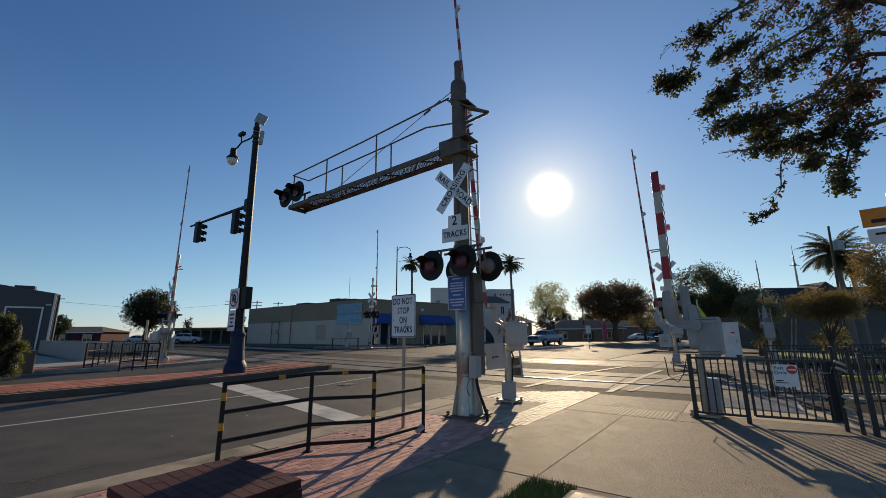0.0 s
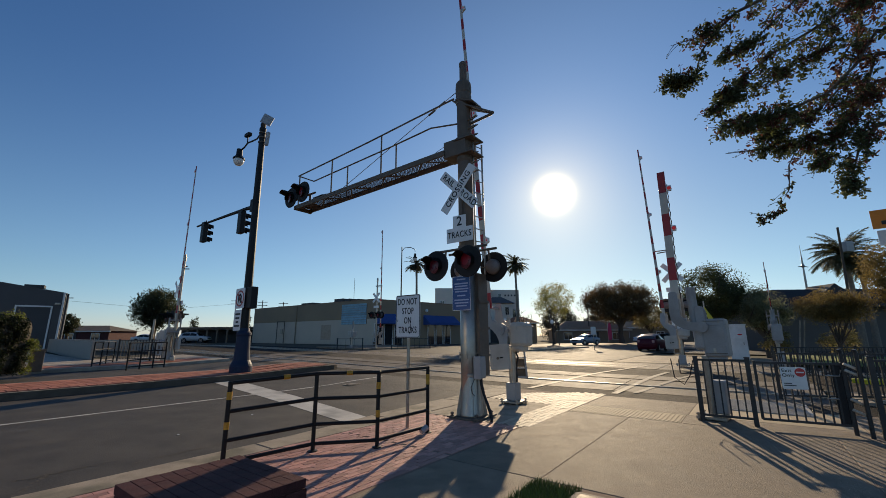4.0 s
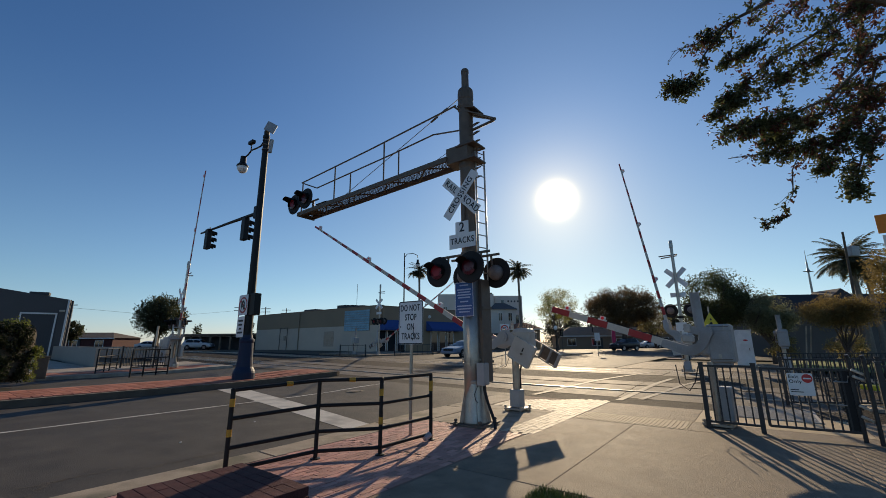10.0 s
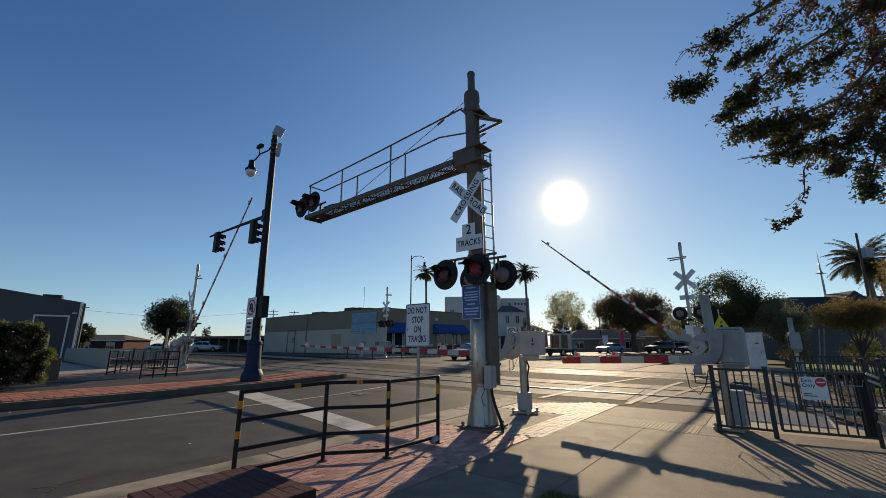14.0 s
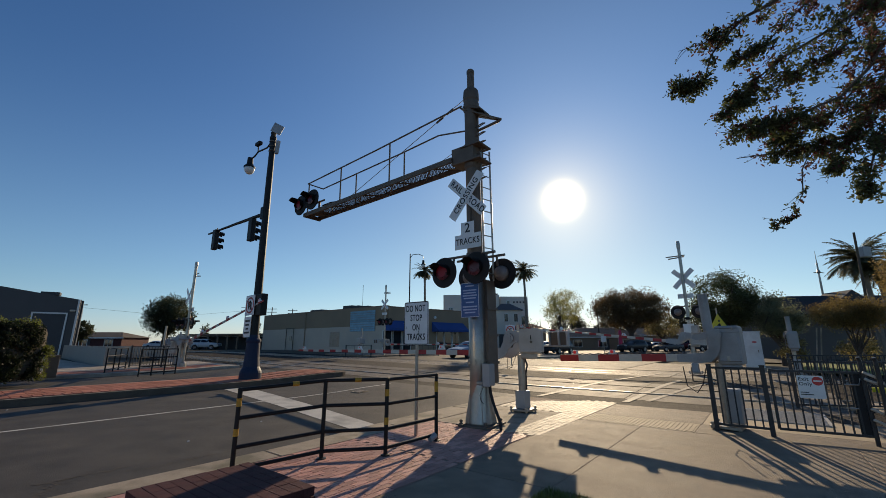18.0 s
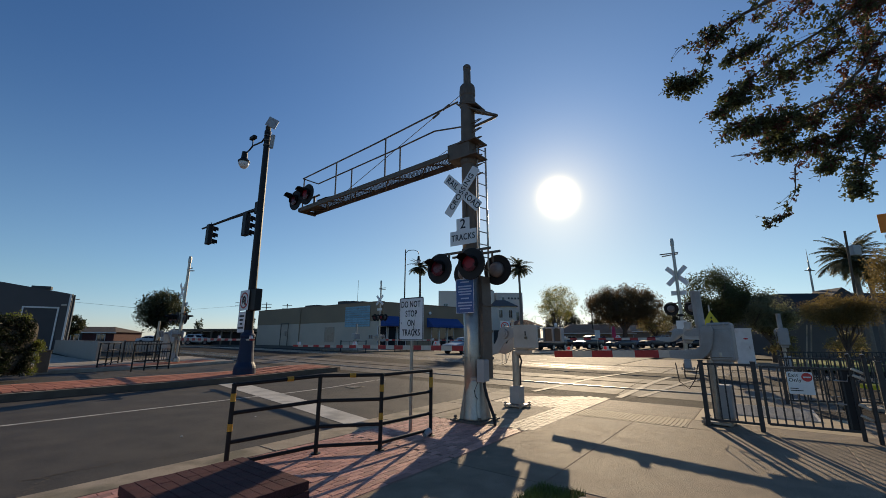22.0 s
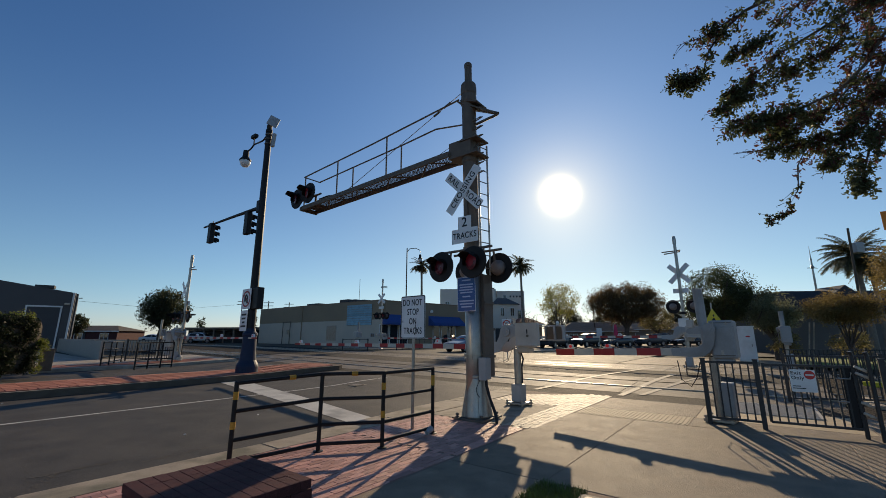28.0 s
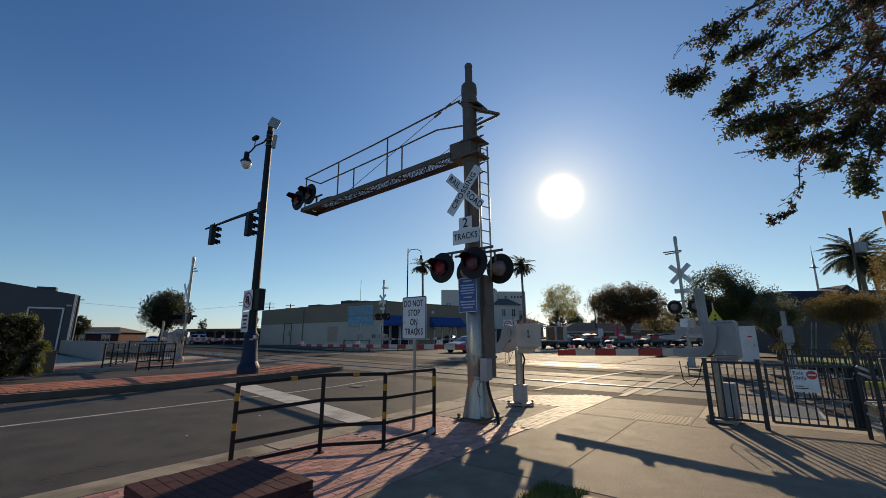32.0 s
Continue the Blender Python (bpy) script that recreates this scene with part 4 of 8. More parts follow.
# walkway gate on the pavement, behind the black fence
def ped_gate(m, label, L):
    T = thing("walkway_gate", m, label, "crossing gate", "crossing gates")
    bm = B()
    box(bm, (0, 0, 0.04), (0.5, 0.5, 0.05), bevel=0.008)
    for i in range(4):
        a = radians(45 + 90 * i)
        bolt_foot(bm, 0.30 * math.cos(a), 0.30 * math.sin(a))
    part("base_plate", bm, "galv", T, "bolted steel base plate")
    part("cable_box", box(B(), (0.05, -0.16, 0.42), (0.3, 0.22, 0.62), bevel=0.03), "alu_paint", T, "grey cable entry box")
    part("post", cyl(B(), (0, 0, 0.05), (0, 0, 1.2), 0.075, seg=18), "galv", T, "galvanised steel post")
    bm = box(B(), (0.05, -0.22, 1.55), (0.38, 0.42, 0.74), bevel=0.05)
    box(bm, (0.05, -0.22, 1.80), (0.395, 0.435, 0.03), bevel=0.01)
    box(bm, (0.05, -0.2, 1.14), (0.26, 0.3, 0.12), bevel=0.04)
    b = part("mechanism_box", bm, "gate_grey", T, "large rounded grey mechanism housing")
    part("door_plate", box(B(), (-0.145, -0.22, 1.5), (0.012, 0.34, 0.52), bevel=0.004), "gate_grey", b)
    part("service_box", box(B(), (-0.1, 0.3, 1.86), (0.16, 0.12, 0.16), bevel=0.012), "cast_white", T, "small pale terminal box")
    for z in (1.25, 1.87):
        part("seam", box(B(), (-0.146, -0.22, z), (0.012, 0.36, 0.012)), "galv_dark", b)
    for yy in (-0.32, -0.1):
        part("hinge", cyl(B(), (-0.14, yy, 1.83), (-0.14, yy, 1.9), 0.014, seg=8), "galv", b)
    part("latch", box(B(), (-0.14, -0.2, 1.3), (0.03, 0.05, 0.09), bevel=0.006), "galv", b)
    part("gear_case", box(B(), (0.0, 0.04, 1.56), (0.3, 0.2, 0.5), bevel=0.05), "gate_grey", T, "cast gear case")
    bm = cyl(B(), (0.0, 0.10, 1.8), (0.0, 0.12, 2.56), 0.09, seg=18)
    cyl(bm, (0.0, 0.12, 2.56), (0.0, 0.12, 2.58), 0.1, seg=18)
    part("sounder_tube", bm, "gate_grey", T, "grey bell tube on the mechanism")
    # arm with its curved cast brackets
    bm = B()
    flat = Matrix(((0, 0, 1, 0), (1, 0, 0, 0), (0, 1, 0, 0), (0, 0, 0, 1)))
    neck = [(-0.1, 0.0), (-0.07, 0.08), (0.0, 0.11), (0.08, 0.07), (0.1, -0.02), (0.09, -0.14), (0.13, -0.27), (0.25, -0.355), (0.70, -0.37), (0.73, -0.40), (0.73, -0.50), (0.70, -0.53), (0.32, -0.55), (0.14, -0.53), (0.04, -0.45), (-0.04, -0.32), (-0.08, -0.16)]
    horn = [(0.02, 0.07), (0.34, 0.04), (0.42, -0.01), (0.43, -0.07), (0.36, -0.1), (0.02, -0.09)]
    for sx in (-0.21, 0.21):
        prism(bm, neck, 0.03, Matrix.Translation((sx - 0.015, 0, 0)) @ flat)
        prism(bm, horn, 0.03, Matrix.Translation((sx * 0.55 - 0.015, 0, 0)) @ flat)
        cyl(bm, (sx - 0.03, 0, 0), (sx + 0.03, 0, 0), 0.11, seg=20)
        cyl(bm, (sx - 0.045, 0, 0), (sx + 0.045, 0, 0), 0.05, seg=10)
        for q in range(6):
            cyl(bm, (sx - 0.04, 0.08 * math.cos(q * 1.047), 0.08 * math.sin(q * 1.047)), (sx + 0.04, 0.08 * math.cos(q * 1.047), 0.08 * math.sin(q * 1.047)), 0.013, seg=6)
        for q in (0.34, 0.46, 0.58):
            cyl(bm, (sx - 0.03, q, -0.45), (sx + 0.03, q, -0.45), 0.022, seg=6)
    cyl(bm, (-0.21, 0.5, -0.45), (0.21, 0.5, -0.45), 0.035)
    cyl(bm, (-0.12, 0.36, -0.03), (0.12, 0.36, -0.03), 0.025)
    box(bm, (0, 0.36, -0.45), (0.14, 0.46, 0.15), bevel=0.02)
    arm = part("arm", bm, "gate_grey", T, "pivoting gate arm with cast brackets and stripes", pose(0, -0.04, 1.76))
    n = 6
    for i in range(n):
        a, c = 0.5 + (L - 0.5) * i / n, 0.5 + (L - 0.5) * (i + 1) / n
        h = 0.155
        part("stripe", box(B(), (0, (a + c) / 2, -0.45), (0.03, c - a, h), bevel=0.003), "stripe_red" if i % 2 else "stripe_white", arm, "red reflective stripe" if i % 2 else "white reflective stripe")
    for d in (L - 0.42, L - 1.35):
        bm = box(B(), (0, d, -0.355), (0.05, 0.2, 0.03), bevel=0.008)
        box(bm, (0, d, -0.31), (0.06, 0.13, 0.08), bevel=0.015)
        lp = part("gate_lamp", bm, "white_metal", arm, "small lamp on the gate arm")
        for sx in (-1, 1):
            part("lamp_lens", cyl(B(), (sx * 0.028, d, -0.31), (sx * 0.037, d, -0.31), 0.04, seg=12), "lamp_red", lp)
    bm = tube(B(), [(0.02, 0.6 + i * 0.1, -0.37 + 0.02 * (i % 2)) for i in range(int((L - 0.9) / 0.1))], 0.01, 5)
    part("arm_cable", bm, "rubber", arm, "looped cable along the arm")
    bm = tube(B(), [(-0.1, 0.62, 1.12), (-0.12, 0.58, 0.75), (-0.1, 0.42, 0.62), (-0.1, 0.3, 0.8), (-0.08, 0.22, 1.1)], 0.01, 6)
    part("cable", bm, "rubber", T, "slack black cable under the arm")
    bm = B()
    for yy in (0.2, 0.52):
        cyl(bm, (0.1, yy, 0.82), (0.1, yy, 1.1), 0.012, seg=6)
    for z in (0.82, 0.95):
        cyl(bm, (0.1, 0.2, z), (0.1, 0.52, z), 0.012, seg=6)
    part("cable_guard", bm, "galv_dark", T, "small wire guard")
    return T, arm


G2, ARM2 = ped_gate(pose(5.18, 8.35, 0, 0, 0, 47), "grey walkway gate with short striped arm behind the fence", 3.49)
G7, ARM7 = ped_gate(pose(14.75, 18.5, 0.15, 0, 0, -38), "grey walkway gate beyond the near track", 3.0)


# road gates with signal masts on the far side and across the street
def signal_mast(T, x, y, h, flip=False, lights=True, lit=False, off=0.0, up=0.0, front=True, side=0.0):
    bm = lathe(B(), [(0.18, 0.0), (0.17, 0.2), (0.075, 0.3), (0.07, h - 0.25), (0.085, h - 0.24), (0.085, h - 0.05), (0.04, h)], Matrix.Translation((x, y, 0)), 14)
    p = part("signal_pole", bm, "galv", T, "slim steel signal pole")
    for dz, y0, y1 in ((0.0, -0.22, 0.62), (-0.13, -0.2, 0.5)):
        part("top_bar", cyl(B(), (x, y + y0, h - 0.62 + dz * 0.5), (x + dz, y + y1, h - 0.62 + dz), 0.03, seg=8), "galv", T)
    part("pole_cap", cyl(B(), (x, y, h - 0.05), (x, y, h + 0.12), 0.09, 0.07, seg=10), "galv", T)
    sg = 1 if flip else -1
    for a in (45, -45):
        m = Matrix.Translation((x + sg * 0.1 + a * 0.0003, y + off, h - 1.75 + up)) @ (Matrix.Rotation(math.pi, 4, "Z") if flip else Matrix()) @ FACE @ Matrix.Rotation(radians(a), 4, "Z")
        part("blade", prism(B(), rounded(1.22, 0.229, 0.02), 0.006), "white", T, "white crossing blade", m)
    part("number_plate", box(B(), (x + sg * 0.09, y, h - 2.6), (0.01, 0.68, 0.22)), "white", T)
    if lights:
        bm = cyl(B(), (x, y - 0.55 + side, h - 3.1), (x, y + 0.55, h - 3.1), 0.03, seg=8)
        part("crossarm", bm, "galv_dark", T)
        for yy in (-0.45, 0.45):
            if front:
                flasher(T, x - 0.22, y + yy + side, h - 3.35, False)
            flasher(T, x + 0.22, y + yy + side, h - 3.35, True, lit)


G3 = thing("road_gate", pose(10.95, 19.4, 0.2, 0, 0, 48), "grey exit gate with signal mast beyond the tracks", "crossing gate", "crossing gates")
gate_stand(G3, 1.3, (0.36, 0.5, 0.5))
signal_mast(G3, 0.26, 0.07, 6.2, True, front=False)
part("lower_sign", box(B(), (0.13, 0.07, 1.95), (0.012, 0.46, 0.62), bevel=0.004), "white", G3, "small white sign on the signal pole")
part("bell", lathe(B(), [(0.02, 0.0), (0.16, 0.03), (0.17, 0.09), (0.05, 0.14)], Matrix.Translation((0.2, 0.07, 2.45)), 16), "black_flat", G3, "dark bell under the lights")
ARM3 = gate_arm(G3, 9.5, 0.3, 0.25, 1.7, 0.27, 0.14, 0.06, 0.41, (9.0, 5.8, 2.8))
G4 = thing("road_gate", pose(-15.1, 21.9, 0.35, 0, 0, 230), "grey exit gate with signal mast across the street", "crossing gate", "crossing gates")
gate_stand(G4, 1.3, (0.36, 0.5, 0.5))
signal_mast(G4, -0.2, 0.05, 5.7, False, off=-0.95, up=0.0, side=-0.55)
part("relay_box", box(B(), (-0.05, -0.75, 1.15), (0.5, 0.8, 0.9), bevel=0.04), "cast_white", G4, "pale relay box beside the post")
part("relay_post", cyl(B(), (-0.05, -0.75, 0), (-0.05, -0.75, 0.8), 0.08), "galv", G4)
ARM4 = gate_arm(G4, 9.5, 0.3, 0.25, 1.5, 0.27, 0.14, 0.06, 0.41, (9.2, 6.0, 2.9))
G5 = thing("road_gate", pose(-6.75, 38, 0.28, 0, 0, TURN + 180), "grey gate with crossing signal on the far corner", "crossing gate", "crossing gates")
gate_stand(G5, 1.3, (0.36, 0.5, 0.5))
signal_mast(G5, 0.3, 0.3, 6.6, True, True, True)
G6 = thing("gate_mechanism", pose(-9.15, 38.6, 0.3, 0, 0, TURN + 180), "grey walkway gate mechanism on the far corner", "crossing gate", "crossing gates")
gate_stand(G6, 1.3, (0.36, 0.5, 0.6))
part("bell_tube", cyl(B(), (0.0, 0.1, 1.8), (0.0, 0.1, 2.7), 0.08, seg=14), "gate_grey", G6, "grey bell tube")
part("bracket", box(B(), (0.0, 0.25, 1.5), (0.5, 0.3, 0.5), bevel=0.06), "gate_grey", G6)
ARM5 = gate_arm(G5, 10.0, 0.3, 0.25, 1.5, 0.27, 0.14, 0.06, 0.41, (9.8, 6.2, 3.0))


# ---------- black steel fence at the walkway ----------
def fence_panel(T, a, b, h, z0=0.12, bar=0.012, gap=0.1, name="bar"):
    a, b = Vector((*a, 0)), Vector((*b, 0))
    d = b - a
    for z in (z0, h - 0.03):
        bm = B()
        rot = Matrix.Rotation(math.atan2(d.y, d.x), 3, "Z")
        box(bm, (a + b) / 2 + Vector((0, 0, z)), (d.length, 0.035, 0.04), rot, 0.004)
        part("rail", bm, "fence_black", T)
    n = max(int(d.length / gap), 1)
    for i in range(1, n):
        p = a + d * i / n
        bm = box(B(), p + Vector((0, 0, (z0 + h) / 2)), (0.024, 0.024, h - z0 - 0.04), Matrix.Rotation(math.atan2(d.y, d.x), 3, "Z"))
        part(name, bm, "fence_black", T)


def fence(name, label, pts, h=1.16, posts=True, group="fences", z=0.0, gap=0.115):
    x0, y0 = pts[0]
    T = thing(name, pose(x0, y0, z), label, "fence", group)
    loc = [(x - x0, y - y0) for x, y in pts]
    for a, b in zip(loc, loc[1:]):
        fence_panel(T, a, b, h, gap=gap)
    for x, y in loc:
        bm = box(B(), (x, y, h / 2 + 0.01), (0.075, 0.075, h + 0.02), Matrix.Rotation(radians(TURN), 3, "Z"), 0.006)
        box(bm, (x, y, h + 0.03), (0.09, 0.09, 0.02), Matrix.Rotation(radians(TURN), 3, "Z"), 0.004)
        part("post", bm, "fence_black", T)
    return T


fence("fence", "low black steel fence panel beside the walkway gate", [(4.86, 8.18), (5.52, 7.70)])
SW = thing("swing_gate", pose(5.60, 7.64, 0, 0, 0, 0), "black steel swing gate with a white exit sign", "gate")
fence_panel(SW, (0.0, 0.0), (1.02, -0.60), 1.14, 0.14, gap=0.115)
for x, y in ((0.0, 0.0), (1.02, -0.60)):
    part("stile", box(B(), (x, y, 0.64), (0.045, 0.045, 1.0), Matrix.Rotation(radians(-30.5), 3, "Z"), 0.004), "fence_black", SW)
part("mesh_panel", box(B(), (0.95, -0.558, 0.64), (0.15, 0.012, 0.98), Matrix.Rotation(radians(-30.5), 3, "Z")), "black_flat", SW, "dark sheet infill at the latch side")
_a = radians(-30.5)
sg = part("sign_panel", prism(B(), rounded(0.345, 0.37, 0.02), 0.004), "white", SW, "white exit sign with red no-entry disc",
          Matrix.Translation((0.44, -0.275, 0.86)) @ Matrix.Rotation(_a, 4, "Z") @ Matrix.Rotation(radians(90), 4, "X") @ Matrix.Translation((0, 0, 0.03)))
words("lettering", "Exit", 0.08, "ink", sg, Matrix.Translation((-0.155, 0.125, 0.006)), "LEFT")
words("lettering", "Only", 0.08, "ink", sg, Matrix.Translation((-0.155, 0.045, 0.006)), "LEFT")
part("red_disc", lathe(B(), [(0.072, 0.0), (0.072, 0.004)], Matrix.Translation((0.095, 0.10, 0.003)), 28), "red", sg)
part("white_bar", box(B(), (0.095, 0.10, 0.009), (0.105, 0.022, 0.003)), "white", sg)
bm = B()
part("line", box(bm, (-0.095, -0.09, 0.006), (0.11, 0.014, 0.002)), "ink", sg)
part("line", box(B(), (-0.065, -0.125, 0.006), (0.17, 0.014, 0.002)), "ink", sg)
part("latch_bar", tube(B(), [(0.80, -0.48, 0.55), (0.9, -0.56, 0.55)], 0.012), "galv", SW)
bm = tube(B(), [(0.80, -0.50, 0.92), (0.86, -0.56, 0.92), (0.94, -0.6, 0.92), (0.98, -0.60, 1.02)], 0.012)
part("latch_handle", bm, "galv", SW, "bent steel latch handle")

GP = thing("gate_posts", pose(6.68, 7.0, 0, 0, 0, TURN), "pair of black gate posts with bright steel closer plates", "gate post")
for dx, dy, h in ((0.0, 0.06, 1.36), (-0.16, -0.1, 1.36)):
    bm = tube(B(), [(dx, dy, 0.0), (dx, dy, h - 0.06), (dx - 0.01, dy + 0.015, h)], 0.030, 10)
    part("post", bm, "fence_black", GP)
for z0, z1 in ((0.98, 1.14), (0.36, 0.62)):
    bm = B()
    for k in range(2):
        box(bm, (-0.10 + 0.012 * k, -0.02, z0 + (z1 - z0) * k / 1.6), (0.03, 0.2, 0.045), Matrix.Rotation(radians(28), 3, "X"), 0.01)
    part("closer_plate", bm, "galv", GP, "shiny steel self-closer plates")
fence("fence", "black steel fence along the station side", [(6.78, 6.72), (8.2, 6.1), (9.8, 5.4)], 1.22)
fence("fence", "black steel fence beside the tracks", [(8.3, 10.6), (10.4, 10.3), (12.5, 10.0), (14.6, 9.7), (17.0, 9.4)], 1.16, gap=0.13)
fence("fence", "black steel fence beside the far track", [(12.2, 15.6), (15.0, 15.3), (18.0, 15.0), (21.0, 14.7)], 1.16, gap=0.14)
# ---------- street lamp with traffic signals on the median ----------
def street_lamp_head(T, x, y, z, k=1.0):
    bm = lathe(B(), [(0.05, 0.2), (0.13, 0.18), (0.15, -0.14), (0.18, -0.2), (0.27, -0.3), (0.275, -0.36)][::-1], Matrix.Translation((x, y, z)) @ Matrix.Scale(k, 4), 18)
    h = part("lamp_hood", bm, "black", T, "black bell-shaped lamp hood", smooth_faces=False)
    bm = lathe(B(), [(0.02, -0.70), (0.12, -0.67), (0.21, -0.57), (0.25, -0.45), (0.24, -0.36)], Matrix.Translation((x, y, z)) @ Matrix.Scale(k, 4), 20)
    part("globe", bm, "globe", T, "pale frosted glass globe", smooth_faces=True)


def signal_head(T, x, y, z, flip=False):
    m = Matrix.Translation((x, y, z)) @ Matrix.Rotation(math.pi if flip else 0, 4, "Z")
    s = part("signal_head", box(B(), (0, 0, 0), (0.24, 0.36, 1.12), bevel=0.03), "black", T, "black three-light traffic signal head", m)
    for i, zz in enumerate((0.36, 0.0, -0.36)):
        bm = B()
        vs = []
        for k in range(13):
            a = radians(-30 + 240 * k / 12)
            for d in (0.0, 0.28):
                vs.append(bm.verts.new((-0.12 - d, 0.155 * math.cos(a), zz + 0.155 * math.sin(a) - d * 0.1)))
        for k in range(12):
            bm.faces.new((vs[2 * k], vs[2 * k + 2], vs[2 * k + 3], vs[2 * k + 1]))
        bmesh.ops.solidify(bm, geom=bm.faces[:], thickness=0.006)
        part("visor", bm, "black", s)
        part("signal_lens", cyl(B(), (-0.122, 0, zz), (-0.135, 0, zz), 0.14, seg=20), "lens_dark" if i == 0 else "glass", s)


def lamp_pole():
    x, y, z0 = -8.23, 16.31, 0.225
    T = thing("street_lamp", pose(x, y, z0, -0.9, 0, TURN) @ Matrix.Scale(0.922, 4), "tall dark navy street lamp with traffic signal arm on the median", "street lamp")
    bm = lathe(B(), [(0.45, 0.0), (0.45, 0.24), (0.43, 0.32), (0.34, 0.5), (0.30, 0.9), (0.28, 1.5), (0.31, 1.56), (0.31, 1.64), (0.23, 1.72), (0.21, 1.85)], None, 24)
    part("pole_base", bm, "navy", T, "tapered navy blue pole base")
    bm = lathe(B(), [(0.185, 1.8), (0.165, 6.0), (0.135, 11.35), (0.16, 11.37), (0.16, 11.5), (0.12, 11.55), (0.13, 11.75), (0.05, 11.85)], None, 16)
    part("shaft", bm, "black", T, "tapered dark pole shaft", smooth_faces=False)
    for z in (10.75, 11.0, 11.25):
        bm = B()
        bmesh.ops.create_cone(bm, cap_ends=True, segments=16, radius1=0.165, radius2=0.165, depth=0.05, matrix=Matrix.Translation((0, 0, z)))
        part("band", bm, "galv_dark", T)
    bm = tube(B(), [(0, 0.1, 11.35), (0, 0.5, 11.12), (0, 0.95, 11.15), (0, 1.4, 11.2), (0, 1.75, 11.05), (0, 2.15, 11.0), (0, 2.2, 10.95)], 0.04)
    part("lamp_arm", bm, "black", T)
    street_lamp_head(T, 0, 2.2, 10.9, 1.05)
    bm = box(B(), (0.0, 1.45, 11.66), (0.2, 0.45, 0.18), bevel=0.03)
    cyl(bm, (0, 1.45, 11.15), (0, 1.45, 11.6), 0.03)
    part("camera_housing", bm, "black", T)
    bm = box(B(), (0.0, -0.33, 11.86), (0.48, 0.05, 0.52), Matrix.Rotation(radians(-27), 3, "Z") @ Matrix.Rotation(radians(20), 3, "Y"), 0.01)
    part("solar_panel", bm, "alu_paint", T, "small grey panel at the pole top")
    bm = box(B(), (0.1, -0.3, 10.9), (0.16, 0.2, 0.7), Matrix.Rotation(radians(10), 3, "X"), 0.05)
    part("antenna", bm, "alu_paint", T)
    # signal arm
    bm = tube(B(), [(0, 0.1, 7.5), (0, 0.9, 7.54), (0, 3.0, 7.6), (0, 6.3, 7.66)], [0.1, 0.085, 0.07, 0.05], 10)
    box(bm, (0, 0.1, 7.52), (0.34, 0.3, 0.6), bevel=0.03)
    part("signal_arm", bm, "black", T, "black traffic signal mast arm")
    signal_head(T, -0.05, 1.15, 6.9, True)
    signal_head(T, -0.05, 5.2, 7.12, True)
    bm = cyl(B(), (0, 1.15, 7.4), (0, 1.15, 7.55), 0.03)
    cyl(bm, (0, 5.2, 7.6), (0, 5.2, 7.8), 0.03)
    part("hanger", bm, "black", T)
    # signs on the pole
    u = part("no_u_turn_sign", prism(B(), rounded(0.80, 0.90, 0.05), 0.006), "white", T, "white sign with a barred turning arrow", face_at(-0.22, 0.19, 3.15))
    bm = B()
    for k in range(32):
        a0, a1 = 2 * math.pi * k / 32, 2 * math.pi * (k + 1) / 32
        vs = [bm.verts.new((r * math.cos(a), r * math.sin(a), 0.009)) for r, a in ((0.36, a0), (0.36, a1), (0.29, a1), (0.29, a0))]
        bm.faces.new(vs)
    box(bm, (0, 0, 0.010), (0.62, 0.06, 0.002), Matrix.Rotation(radians(-45), 3, "Z"))
    part("prohibition_ring", bm, "stripe_red", u)
    bm = tube(B(), [(0.11, -0.2, 0.012), (0.11, 0.08, 0.012), (0.02, 0.18, 0.012), (-0.09, 0.1, 0.012), (-0.09, -0.04, 0.012)], 0.035, 6)
    prism(bm, [(-0.2, -0.02), (-0.09, -0.18), (0.02, -0.02)], 0.004, Matrix.Translation((0, 0, 0.01)))
    part("turn_arrow", bm, "ink", u)
    d = part("lower_sign", prism(B(), rounded(0.61, 0.90, 0.04), 0.006), "white", T, "small white sign with unreadable black lines", face_at(-0.22, 0.26, 2.2))
    bm = B()
    for yy, ww in ((0.26, 0.42), (0.09, 0.34), (-0.08, 0.22), (-0.25, 0.44)):
        box(bm, (0, yy, 0.008), (ww, 0.08, 0.002))
    part("line", bm, "ink", d)
    bm = box(B(), (-0.02, -0.42, 3.15), (0.3, 0.5, 0.95), bevel=0.03)
    part("pedestrian_signal", bm, "black", T, "black signal housing on the pole")
    part("clamp", box(box(B(), (0, 0.1, 3.2), (0.42, 0.3, 0.06)), (0, 0.1, 2.3), (0.42, 0.3, 0.06)), "galv_dark", T)
    return T


lamp_pole()


def small_lamp(m, h, label):
    T = thing("street_lamp", m, label, "street lamp", "distant street lamps")
    part("shaft", lathe(B(), [(0.2, 0), (0.2, 0.5), (0.09, 0.6), (0.06, h)], None, 10), "black", T)
    part("lamp_arm", tube(B(), [(0, 0, h - 0.5), (0.3, 0, h - 0.1), (1.0, 0, h), (1.5, 0, h - 0.2), (1.55, 0, h - 0.5)], 0.04), "black", T)
    street_lamp_head(T, 1.55, 0, h - 0.9)
    return T


small_lamp(pose(-5.3, 45, 0.3, 0, 0, 15), 11.4, "slim dark street lamp on the far corner")
